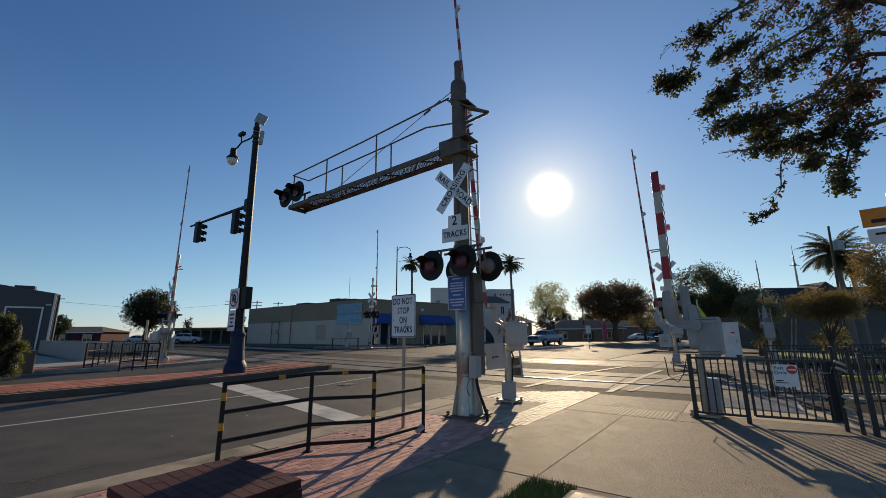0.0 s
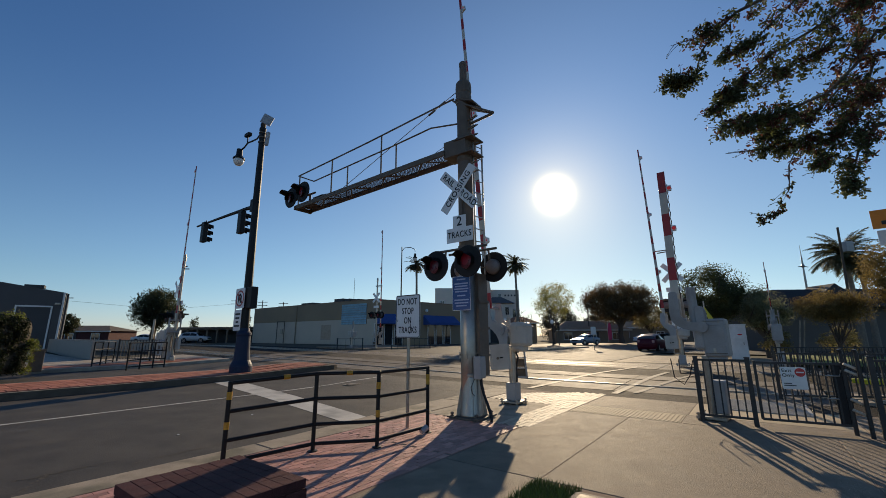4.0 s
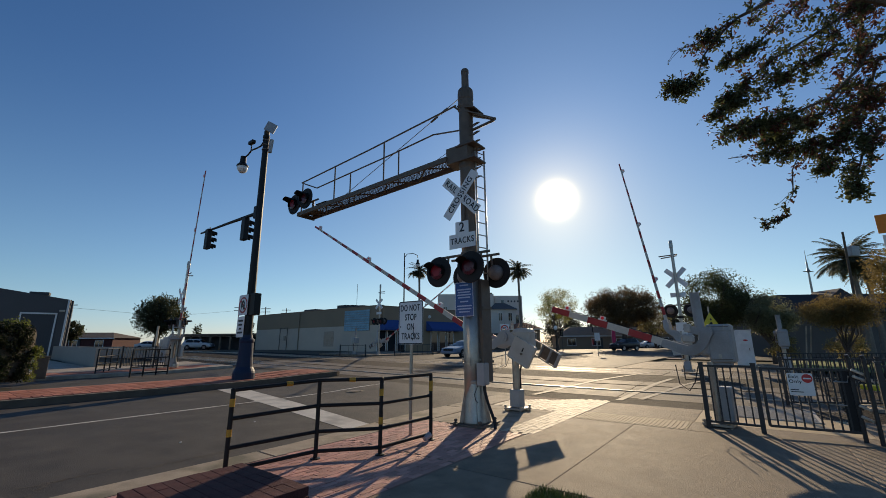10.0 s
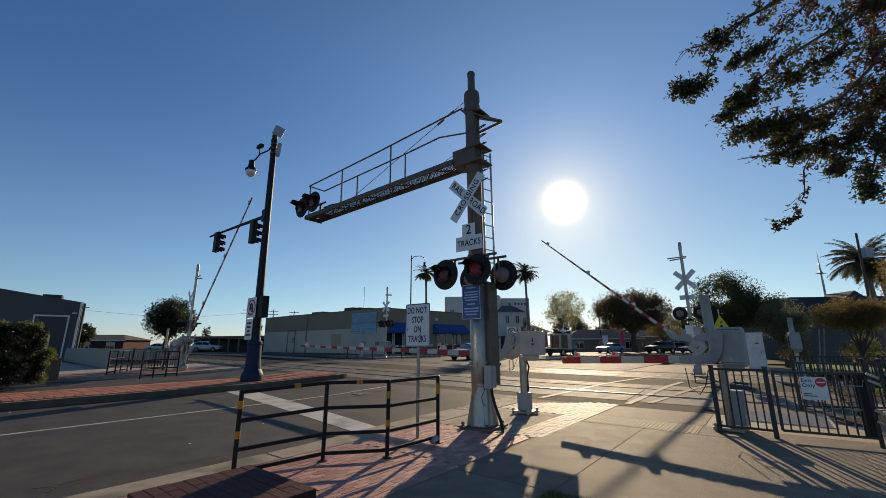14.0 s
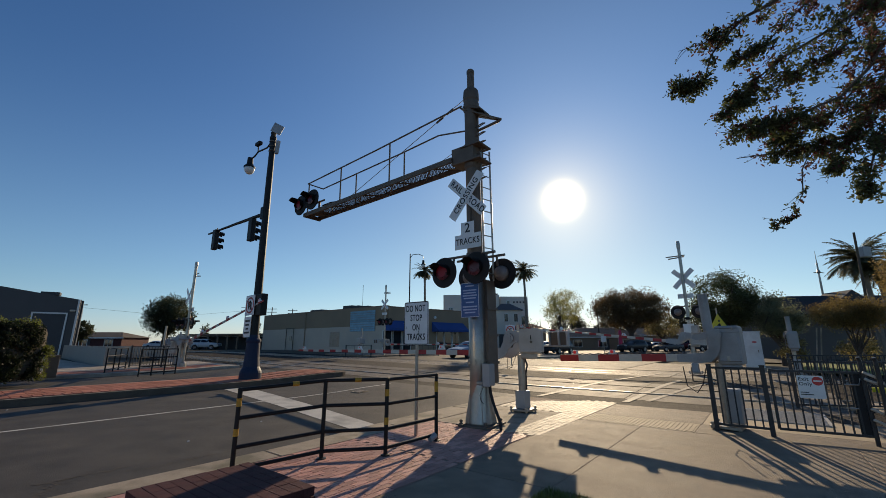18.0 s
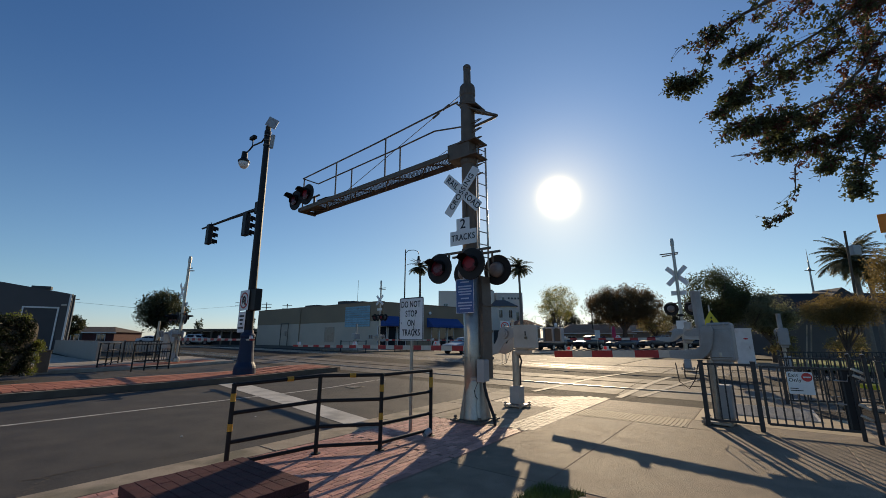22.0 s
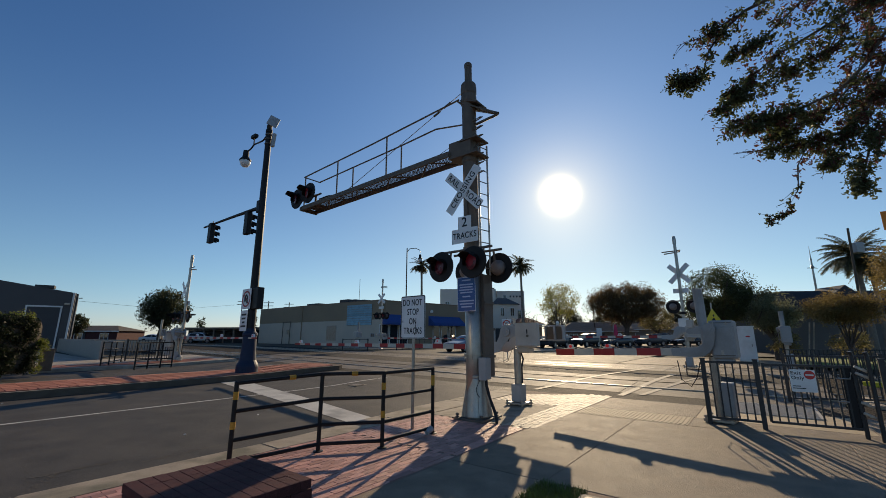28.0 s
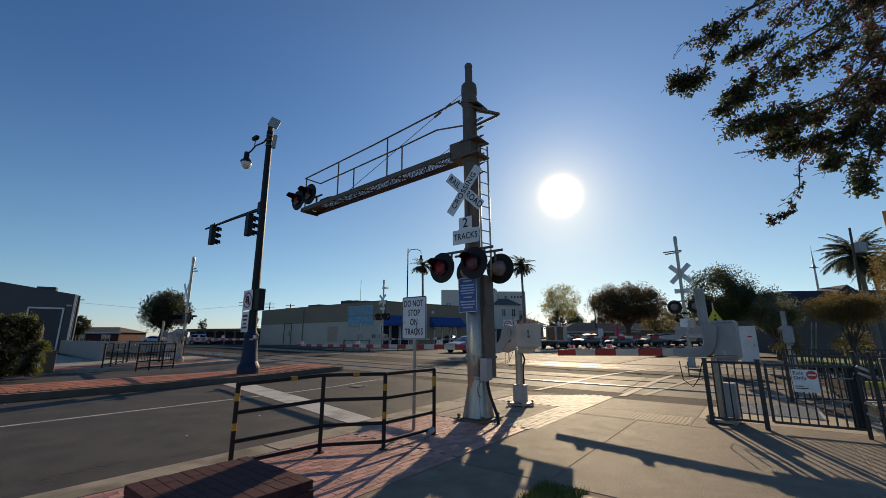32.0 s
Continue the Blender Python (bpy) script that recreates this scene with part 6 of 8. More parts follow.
tree(pose(18.9, 20.0, 0), "rounded olive-brown shrub tree by the station fence", 3.85, 2.85, 3.7, 3.2, 0.09, "leaf_gold", 105, 150, 0.1, 8, 0.3, 0.2)
SK = thing("support_stakes", pose(17.3, 20.6, 0), "two pale leaning support stakes beside the tree", "stake")
for k in (0.0, 0.22):
    part("stake", cyl(B(), (k, 0, 0), (k + 0.45, 0, 2.3), 0.03, seg=8), "curb", SK)
tree(pose(19.4, 17.0, 0), "tall olive-yellow tree by the station fence", 6.0, 4.0, 3.0, 3.0, 0.15, "leaf_gold", 90, 110, 0.12, 9, 0.4, 0.25)
tree(pose(48, 76, 0.1), "dark green street tree down the road", 6.5, 4.2, 7.0, 6, 0.25, "leaf_dark", 60, 45, 0.4, 10)
for i, (x, y, h) in enumerate(((-44, 95, 5.5), (-47.5, 95, 6.5), (-41, 96, 5.0), (-60, 95, 6.0), (-30, 98, 6.0))):
    tree(pose(x, y, 0.5), "small far conifer beyond the roofs", h, h * 0.5, 2.2, 2.2, 0.15, "leaf_dark", 16, 30, 0.5, 40 + i, 0.3, 0.2)
palm(pose(-4.8, 60, 0.3), "tall fan palm behind the shop", 12.0, 2.2, 62, 11)
palm(pose(9.9, 58, 0.3), "tall feather palm on the corner", 11.5, 2.4, 62, 12)
palm(pose(30.1, 30, 0), "tall palm by the station roof", 7.5, 2.45, 90, 13)
palm(pose(32.6, 31.5, 0), "second palm behind the station roof", 6.7, 1.7, 60, 14)

for i, (x, y, h, w_) in enumerate(((23.5, 25.0, 2.4, 3.0), (26.0, 23.0, 2.1, 2.6), (28.5, 21.0, 2.6, 3.2), (21.5, 27.0, 2.2, 2.6))):
    tree(pose(x, y, 0), "low olive shrub along the station wall", h, h * 0.5, w_, w_ * 0.8, 0.06, "leaf_olive", 34, 60, 0.14, 60 + i, 0.2, 0.1, "shrub")
for i, (x, y, h, w_) in enumerate(((27, 98, 8.2, 9), (36, 96, 6.8, 9), (45, 99, 8.2, 9), (53, 97, 8.0, 9), (61, 99, 9.0, 10), (70, 96, 8.5, 10), (79, 98, 9.2, 10))):
    tree(pose(x, y, 0.1), "distant dark green tree behind the houses", h, h * 0.45, w_ * 1.15, 5, 0.2, "leaf_far", 90, 90, 0.45, 70 + i, 0.2, 0.1)

# the near tree, whose branches hang into view
NT = thing("street_tree", pose(9.6, 4.2, 0), "near street tree with overhanging leafy branches, bronze and green leaves", "tree", "trees")
rng = random.Random(77)
off = Vector((9.6, 4.2, 0))
part("trunk", tube(B(), [(0, 0, -0.1), (0.05, 0.1, 1.8), (-0.2, 0.3, 3.4), (-0.6, 0.6, 4.8)], [0.26, 0.2, 0.17, 0.14], 12), "bark", NT)
_root = (-0.6, 0.6, 4.8)
BR = {
    "A": ((7.04, 5.5, 7.26), (6.8, 5.58, 7.0), (6.04, 5.66, 6.5), (5.22, 5.74, 6.03), (4.66, 5.82, 5.53), (4.33, 5.9, 5.13)),
    "B": ((7.04, 6.17, 8.09), (6.49, 6.25, 7.69), (5.7, 6.33, 6.93), (5.08, 6.41, 6.56)),
    "C": ((5.51, 5.3, 7.09), (4.97, 5.38, 6.78), (4.62, 5.46, 6.63), (4.31, 5.54, 6.34), (4.1, 5.62, 6.06), (4.0, 5.7, 5.69), (3.61, 5.78, 5.58)),
    "D": ((7.54, 5.93, 7.47), (7.31, 6.01, 7.25), (7.13, 6.09, 6.54), (6.85, 6.17, 5.83), (6.45, 6.25, 5.43), (5.99, 6.33, 5.18), (5.43, 6.41, 4.96)),
    "E": ((6.65, 5.38, 6.19), (6.28, 5.46, 5.64), (5.84, 5.54, 5.22), (5.18, 5.62, 4.96), (4.62, 5.7, 4.82), (4.17, 5.78, 4.79)),
    "F": ((5.24, 5.52, 4.38), (5.1, 5.6, 4.07), (5.11, 5.68, 3.73), (4.94, 5.76, 3.41), (4.72, 5.84, 3.23)),
    "G": ((7.42, 6.2, 5.88), (7.03, 6.28, 5.39), (6.64, 6.36, 5.02), (6.2, 6.44, 4.84), (5.44, 6.52, 4.78), (4.94, 6.6, 4.74)),
    "H": ((6.39, 5.49, 4.63), (6.16, 5.57, 4.32), (5.99, 5.65, 3.77)),
    "K": ((4.66, 5.5, 6.66), (3.99, 5.58, 6.26), (3.63, 5.66, 6.19)),
    "L": ((6.96, 5.71, 6.05), (6.66, 5.79, 5.3), (6.2, 5.87, 4.66), (5.89, 5.95, 4.22)),
    "N": ((6.53, 5.71, 6.81), (6.2, 5.79, 6.24), (5.75, 5.87, 5.88), (5.22, 5.95, 5.63), (4.69, 6.03, 5.43)),
}
# how thickly each branch is leaved, and where along it the bare tip begins
THICK = {"A": (62, 1.0), "B": (44, 1.0), "C": (50, 1.0), "D": (66, 1.0), "E": (62, 0.97), "F": (16, 1.0), "G": (56, 0.8), "H": (34, 1.0), "K": (3, 0.5), "L": (50, 1.0), "N": (44, 1.0)}
_green, _bronze = [], []


def along_branch(loc, u):
    k = min(int(u * (len(loc) - 1)), len(loc) - 2)
    return loc[k].lerp(loc[k + 1], u * (len(loc) - 1) - k)


for key, pts in BR.items():
    loc = [Vector(p) - off for p in pts]
    bm = B()
    if key not in "FKN":
        first = Vector(_root).lerp(loc[0], 0.5) + Vector((0, 0, 0.3))
        tube(bm, [_root, tuple(first)] + [tuple(p) for p in loc], [0.09, 0.06] + [0.032 - 0.027 * i / (len(loc) - 1) for i in range(len(loc))], 6)
    else:
        tube(bm, [tuple(p) for p in loc], [0.012 - 0.009 * i / (len(loc) - 1) for i in range(len(loc))], 6)
    num, end = THICK[key]
    masses = [rng.uniform(0.0, end) for _ in range(3)] + [end * 0.93]
    for j in range(int(num * 1.05)):
        u = rng.uniform(0, end) if rng.random() < 0.45 else min(max(rng.choice(masses) + rng.gauss(0, 0.05), 0), end)
        b = along_branch(loc, u)
        reach = (0.06 if key == "F" else 0.34 - 0.2 * u)
        d = Vector((rng.gauss(-0.5, 0.9), rng.gauss(0, 0.8), rng.gauss(-0.45, 0.9))).normalized() * reach * rng.uniform(0.4, 1.35)
        tip = b + d
        tube(bm, [tuple(b), tuple(b.lerp(tip, 0.5) + Vector((0, 0, 0.02))), tuple(tip)], [0.007, 0.005, 0.003], 4)
        for q in range(2 if key == "F" else 4):
            c = b.lerp(tip, rng.uniform(0.35, 1.0)) + Vector((rng.gauss(0, 1), rng.gauss(0, 1), rng.gauss(0, 1))) * (0.02 if key == "F" else 0.045)
            dest = _bronze if rng.random() < (0.5 if c.x > -3.4 else 0.12) else _green
            dest.append((c, rng.uniform(0.03, 0.06) if key == "F" else rng.uniform(0.035, 0.1), rng.randint(5, 8) if key == "F" else rng.randint(8, 14), 0.062))
    # bare twig ends
    for j in range(7):
        b = along_branch(loc, rng.uniform(0.4, 1.0))
        d = Vector((rng.gauss(-0.8, 0.4), rng.gauss(0, 0.5), rng.gauss(-0.45, 0.5))).normalized() * rng.uniform(0.12, 0.34)
        tube(bm, [tuple(b), tuple(b + d * 0.5 + Vector((0, 0, 0.015))), tuple(b + d)], [0.006, 0.004, 0.002], 4)
        (_green if rng.random() < 0.6 else _bronze).append((b + d, 0.015, 3, 0.04))
    part("branch", bm, "bark", NT)
# denser inner crown
for i in range(120):
    c = Vector((rng.uniform(5.7, 8.8), rng.uniform(5.2, 7.4), rng.uniform(4.5, 9.4)))
    if c.z < 4.35 + abs(7.0 - c.x) * 0.62 or rng.random() < 0.25:
        continue
    (_bronze if rng.random() < 0.5 else _green).append((c - off, rng.uniform(0.1, 0.24), 34, 0.075))
leaves("foliage", rng, _green, "leaf", NT, "glossy dark green leaves")
leaves("foliage", rng, _bronze, "leaf_red", NT, "bronze-red leaves")
# ---------- far pavement, walls and small things ----------
raised("pavement_far", even(-45, 11.6, 24, 30.5), 0.15, "concrete_pale", "pale concrete pavement across the street", "pavement")
raised("pavement_far_brick", even(-45, 10.8, 24.5, 26.2), 0.158, "brick_far", "red brick band in the far pavement", "pavement")
raised("pavement_side", even(-6, 6.5, 30.5, 52), 0.15, "concrete_pale", "pale concrete walk along the low wall", "pavement")
raised("pavement_beyond", even(25, 34.5, 27, 34.5), 0.12, "concrete", "concrete pavement at the far corner", "pavement")
raised("traffic_island", [(33, 15.6, 16.0), (35, 15.0, 16.4), (41, 14.8, 16.3), (47, 14.6, 16.2), (47.6, 15.2, 15.6)], 0.14, "curb", "narrow concrete traffic island", "traffic island")

raised("pavement_beyond_walk", even(24.45, 33, -1.4, 6.4), 0.0, "concrete", "concrete walkway beyond the tracks", "pavement")

# low white wall
WL = thing("low_wall", pose(0, 0, 0), "low pale block wall with rough top across the street", "wall")
a, b = (-36.0, 36.5), (-20.2, 23.1)
wall_between("wall_block", WL, a, b, 0.2, 1.36, "concrete_wall", 0.2)
for i in range(34):
    k = (i + 0.5) / 34
    if i % 7 in (2, 5):
        continue
    part("cap_stone", box(B(), (a[0] + (b[0] - a[0]) * k, a[1] + (b[1] - a[1]) * k, 1.40), (0.4, 0.22, 0.08), Matrix.Rotation(radians(-40.3), 3, "Z"), 0.01), "concrete_wall", WL)
WL2 = thing("low_wall", pose(0, 0, 0), "long pale block wall behind the far railings", "wall")
wall_between("wall_block", WL2, (-38, 39), (-22.6, 32.5), 0.3, 1.35, "concrete_wall", 0.2)

for pts, zz in (([(-12.96, 16.5), (-12.85, 17.05), (-12.7, 17.6), (-12.53, 18.07)], 0.3), ([(-16.29, 18.67), (-16.7, 19.6), (-17.2, 20.5), (-17.75, 21.6)], 0.3)):
    railing("railing", pts, (1.06, 0.72, 0.37, 0.11), "black pipe railing on the far pavement", (), parent_z=zz, group="far railings")
fence("fence", "black picket gate on the far pavement", [(-18.2, 22.4), (-16.6, 22.7), (-15.1, 22.4)], 1.15, z=0.3, gap=0.14)
fence("fence", "grey railings on the far corner", [(-9.8, 36.0), (-7.6, 36.2)], 1.1, z=0.3, gap=0.6)
fence("fence", "grey railings on the far corner", [(-5.2, 37.5), (-1.8, 40.5)], 1.1, z=0.3, gap=0.6)
HS = thing("crossing_signal", pose(-16.6, 23.6, 0.3, 0, 0, TURN), "pale grey signal cabinets and posts across the street", "signal equipment")
part("cabinet", box(B(), (0, 0, 0.9), (0.6, 0.7, 1.3), bevel=0.03), "alu_paint", HS)
part("post", cyl(B(), (0.4, -0.5, 0), (0.4, -0.5, 2.6), 0.06), "galv", HS)
part("post", cyl(B(), (-0.4, 0.6, 0), (-0.4, 0.6, 2.3), 0.06), "galv", HS)
part("amber_box", box(B(), (0.4, -0.5, 2.6), (0.2, 0.3, 0.5), bevel=0.03), "sign_orange", HS, "orange-brown box on a post")

# hedge and bin
HD = thing("hedge", pose(-17.3, 14.1, 0.3), "clipped green hedge with yellow-green sunlit leaves", "hedge")
rng = random.Random(5)
cl = []
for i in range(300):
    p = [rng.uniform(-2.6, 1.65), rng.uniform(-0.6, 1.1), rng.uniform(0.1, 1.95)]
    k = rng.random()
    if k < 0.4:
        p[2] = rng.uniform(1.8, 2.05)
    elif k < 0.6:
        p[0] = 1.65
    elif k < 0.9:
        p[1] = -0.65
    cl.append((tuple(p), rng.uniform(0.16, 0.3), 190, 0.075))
# dark leaves paint the shaded faces, lime ones the sunlit top and edge
leaves("foliage", rng, [c for c in cl if c[0][2] < 1.94 and c[0][1] < 0.9], "leaf_hedge_shade", HD, "hedge leaves coloured dark for the shaded faces")
leaves("foliage", rng, [c for c in cl if not (c[0][2] < 1.94 and c[0][1] < 0.9)], "leaf_lime_and_sunlit", HD, "hedge leaves coloured yellow-green for the sunlit rim")
# opaque core box added so the leaf faces stay dark
part("hedge_core", box(B(), (-0.42, 0.25, 0.98), (4.2, 1.72, 1.96), bevel=0.3), "soil", HD)
leaves("ground_cover", rng, [((rng.uniform(-2.6, 1.9), rng.uniform(-1.35, -0.7), rng.uniform(0.02, 0.14)), 0.16, 70, 0.07) for _ in range(60)], "leaf_lime_and_sunlit", HD, "low yellow-green growth at the foot of the hedge")
BN = thing("litter_bin", pose(-16.2, 16.0, 0.28, 0, 0, TURN), "square dark brown litter bin beside the hedge", "litter bin")
part("bin_body", box(B(), (0, 0, 0.40), (0.38, 0.38, 0.80), bevel=0.02), "galv_dark", BN)
part("bin_lid", box(B(), (0, 0, 0.83), (0.42, 0.42, 0.06), bevel=0.02), "galv_dark", BN)

# utility poles and wires
def utility_pole(m, h, label, arms=1, boxed=False, r=0.12):
    T = thing("utility_pole", m, label, "utility pole", "utility poles")
    part("pole", cyl(B(), (0, 0, 0), (0, 0, h), r, r * 0.75, 10), "bark", T)
    for i in range(arms):
        part("crossarm", box(B(), (0, 0, h - 0.4 - 0.7 * i), (2.2, 0.12, 0.12)), "bark", T)
    if boxed:
        part("transformer", box(B(), (0.45, 0, h - 1.3), (0.5, 0.4, 0.7), bevel=0.05), "alu_paint", T)
    return T


utility_pole(pose(25.6, 26, 0, 0, 3, 0), 8.6, "dark wooden utility pole with a grey box", 0, True, 0.085)
utility_pole(pose(-60, 62, 0.5), 7.5, "far utility pole with wires", 1)
for x, y, h in ((-48, 90, 9.5), (-41, 88, 9.0), (-38, 92, 9.0)):
    utility_pole(pose(x, y, 0.4), h, "far utility pole above the low roofs", 2)
utility_pole(pose(25.6, 74, 0.2), 9.0, "far slim pole behind the house", 0)
WR = thing("power_lines", pose(0, 0, 0), "thin sagging power lines", "power line")
for z in (7.2,):
    part("wire", tube(B(), [(-60, 62, z), (-54, 76, z - 0.5), (-48, 90, z + 1.6)], 0.018, 5), "black", WR)
SP = thing("lamp_spire", pose(35.6, 40, -0.8, 0, 1.2, 0), "slim pole with a pointed finial above the station roof", "pole")
part("shaft", lathe(B(), [(0.1, 0), (0.09, 8.2), (0.07, 9.0), (0.13, 9.05), (0.16, 9.15), (0.08, 9.4), (0.06, 9.9), (0.09, 9.95), (0.045, 10.1), (0.012, 11.3)], None, 10), "galv", SP)
for k in (-1, 1):
    part("cross_arm", cyl(B(), (k * 0.06, 0, 9.12), (k * 0.5, 0, 9.08), 0.05, 0.03, 8), "galv_dark", SP)

# cabinets, bins and signs
CB = thing("signal_cabinet", pose(16.9, 24.0, 0.12, 0, 0, TURN), "white metal signal cabinet beside the tracks", "cabinet")
part("body", box(box(B(), (0, 0, 1.08), (0.7, 0.85, 1.92), bevel=0.02), (0, 0, 2.06), (0.78, 0.93, 0.06), bevel=0.015), "white_metal", CB)
part("plinth", box(B(), (0, 0, 0.06), (0.95, 1.25, 0.12), bevel=0.01), "curb", CB)
part("door", box(B(), (-0.36, 0, 1.08), (0.02, 0.7, 1.7), bevel=0.005), "white_metal", CB)
# plain red oval, a disc stretched upwards on the door
part("warning_label", lathe(B(), [(0.075, 0.0), (0.075, 0.004)], Matrix.Translation((-0.371, -0.12, 1.5)) @ Matrix.Rotation(radians(-90), 4, "Y") @ Matrix.Diagonal((0.6, 1.5, 1, 1)), 20), "red", CB, "red oval on the cabinet door")
part("handle", box(B(), (-0.38, -0.25, 1.0), (0.03, 0.03, 0.14)), "galv_dark", CB)
YS = thing("pedestrian_sign", pose(13.95, 22.0, 0, 0, 0, 25), "yellow diamond pedestrian crossing sign", "sign")
part("post", cyl(B(), (0, 0.03, 0), (0, 0.03, 3.4), 0.035), "galv", YS)
d = part("sign_panel", prism(B(), [(0.64, 0), (0, 0.64), (-0.64, 0), (0, -0.64)], 0.006, Matrix.Translation((0, 0, 2.45)) @ Matrix.Rotation(radians(90), 4, "X")), "sign_yellow", YS)
bm = B()
for a, b, r in (((0.02, 0.1), (-0.02, -0.1), 0.05), ((-0.02, -0.08), (-0.14, -0.3), 0.035), ((-0.02, -0.08), (0.1, -0.28), 0.035), ((0.02, 0.1), (0.14, -0.04), 0.028), ((0.02, 0.1), (-0.12, 0.0), 0.028)):
    cyl(bm, (a[0] * 1.2, -0.012, 2.45 + a[1] * 1.2), (b[0] * 1.2, -0.012, 2.45 + b[1] * 1.2), r, seg=6)
cyl(bm, (0.03, -0.006, 2.72), (0.03, -0.02, 2.72), 0.06, seg=12)
part("walking_symbol", bm, "ink", d)
OS = thing("road_sign", pose(10.3, 9.0, 0, 0, 0, -42), "orange sign above a white arrow sign on a post", "sign")
part("post", box(B(), (0.2, 0.05, 2.4), (0.06, 0.06, 4.8)), "galv", OS)
o = part("sign_panel", box(B(), (0.05, 0, 4.25), (0.75, 0.012, 0.45), bevel=0.004), "sign_orange", OS, "orange panel with an unreadable dark line")
part("line", box(B(), (0.08, -0.01, 4.16), (0.5, 0.006, 0.09)), "ink", o)
o = part("sign_panel", box(B(), (0.1, 0, 3.8), (0.75, 0.012, 0.36), bevel=0.004), "white", OS, "white panel with a black arrow")
part("arrow", box(B(), (0.0, -0.01, 3.85), (0.3, 0.006, 0.05)), "ink", o)
BS = thing("bus_stop_sign", pose(14.2, 40, 0.1, 0, 0, 20), "small white street sign on the traffic island", "sign")
part("post", cyl(B(), (0, 0, 0), (0, 0, 2.3), 0.03), "galv", BS)
part("sign_panel", box(B(), (0, -0.04, 1.95), (0.6, 0.02, 0.75)), "white", BS)
TL = thing("traffic_signal", pose(15.6, 57.6, 0.2, 0, 0, TURN), "traffic signal on a post beyond the crossing", "traffic signal")
part("post", cyl(B(), (0, 0, 0), (0, 0, 3.0), 0.06), "galv_dark", TL)
signal_head(TL, -0.1, 0, 2.7)
PED = thing("platform_edge", pose(16.5, 12.6, 0, 0, 0, -9), "yellow painted low platform kerb by the station", "platform")
part("kerb", box(B(), (0, 0, 0.12), (7.5, 0.5, 0.24), bevel=0.02), "sign_yellow", PED)

# prohibition sign and shelter beyond the crossing
NS = thing("road_sign", pose(3.42, 26.0, 0.2, 0, 0, -8), "white no-turn sign with a red ring on a slim post", "sign")
part("post", cyl(B(), (0, 0.03, 0), (0, 0.03, 2.6), 0.03), "galv", NS)
sp_ = part("sign_panel", box(B(), (0, 0, 2.2), (0.6, 0.012, 0.62), bevel=0.004), "white", NS)
ring_ = B()
_in, _ou = [], []
for q in range(28):
    a_ = 2 * math.pi * q / 28
    _in.append(ring_.verts.new((0.19 * math.cos(a_), -0.012, 2.2 + 0.19 * math.sin(a_))))
    _ou.append(ring_.verts.new((0.25 * math.cos(a_), -0.012, 2.2 + 0.25 * math.sin(a_))))
for q in range(28):
    ring_.faces.new((_in[q], _in[(q + 1) % 28], _ou[(q + 1) % 28], _ou[q]))
part("red_ring", ring_, "red", sp_)
part("slash", box(B(), (0, -0.016, 2.2), (0.4, 0.004, 0.05), Matrix.Rotation(radians(45), 3, "Y")), "red", sp_)
part("arrow", tube(B(), [(-0.06, -0.011, 2.06), (-0.06, -0.011, 2.24), (0.0, -0.011, 2.29), (0.1, -0.011, 2.27)], 0.022, 6), "ink", sp_)
FF = thing("feather_flag", pose(25.4, 65.0, 0.3), "tall pink and white feather flag by the street", "flag")
part("pole", tube(B(), [(0, 0, 0), (0, 0, 2.4), (0.1, 0, 3.2), (0.4, 0, 3.5)], 0.03, 6), "galv", FF)
M["flag_pink"] = mat("pink_cloth", (0.55, 0.05, 0.12), 0.8, vary=0.15, scale=3, fine=40, bump=0.1)
part("banner", prism(B(), [(0.02, 0.5), (0.6, 0.7), (0.62, 2.6), (0.45, 3.3), (0.12, 3.1), (0.02, 2.4)], 0.02, Matrix.Rotation(radians(90), 4, "X")), "flag_pink", FF)
part("band", box(B(), (0.32, -0.015, 1.6), (0.5, 0.006, 0.7)), "white", FF)
LG = thing("street_lamp", pose(14.2, 55.5, 0.2), "small post lamp with a pale globe", "street lamp", "distant street lamps")
part("shaft", lathe(B(), [(0.1, 0), (0.09, 0.4), (0.05, 0.5), (0.045, 2.9)], None, 8), "black", LG)
part("globe", lathe(B(), [(0.05, 2.9), (0.2, 3.05), (0.24, 3.25), (0.15, 3.45), (0.03, 3.52)], None, 12), "globe", LG)
# ---------- vehicles ----------
def paint(name, c, rough=0.42, coat=0.35):
    M[name] = mat(name, c, rough, 0.1, vary=0.06, scale=4, fine=30, bump=0.0, coat=coat)


paint("paint_red", (0.075, 0.0015, 0.011), 0.4, 0.12)
M["paint_red"].node_tree.nodes["Principled BSDF"].inputs["Specular IOR Level"].default_value = 0.2
paint("paint_silver", (0.25, 0.29, 0.35))
paint("paint_light_blue", (0.22, 0.32, 0.42))
paint("paint_grey_blue", (0.20, 0.24, 0.30))
paint("paint_black", (0.015, 0.015, 0.018))
paint("paint_white", (0.72, 0.72, 0.70))
paint("paint_dark_grey", (0.06, 0.065, 0.07))
M["headlamp"] = mat("headlamp_glass", (0.6, 0.6, 0.62), 0.35, 0.0, vary=0.05, bump=0)
M["tail"] = mat("tail_lamp_red", (0.35, 0.01, 0.01), 0.2, vary=0.05, bump=0)
M["tail_clear"] = mat("tail_lamp_clear", (0.42, 0.22, 0.22), 0.25, vary=0.1, bump=0)
M["rim"] = mat("alloy_rim", (0.5, 0.5, 0.5), 0.3, 0.8, vary=0.08, bump=0)

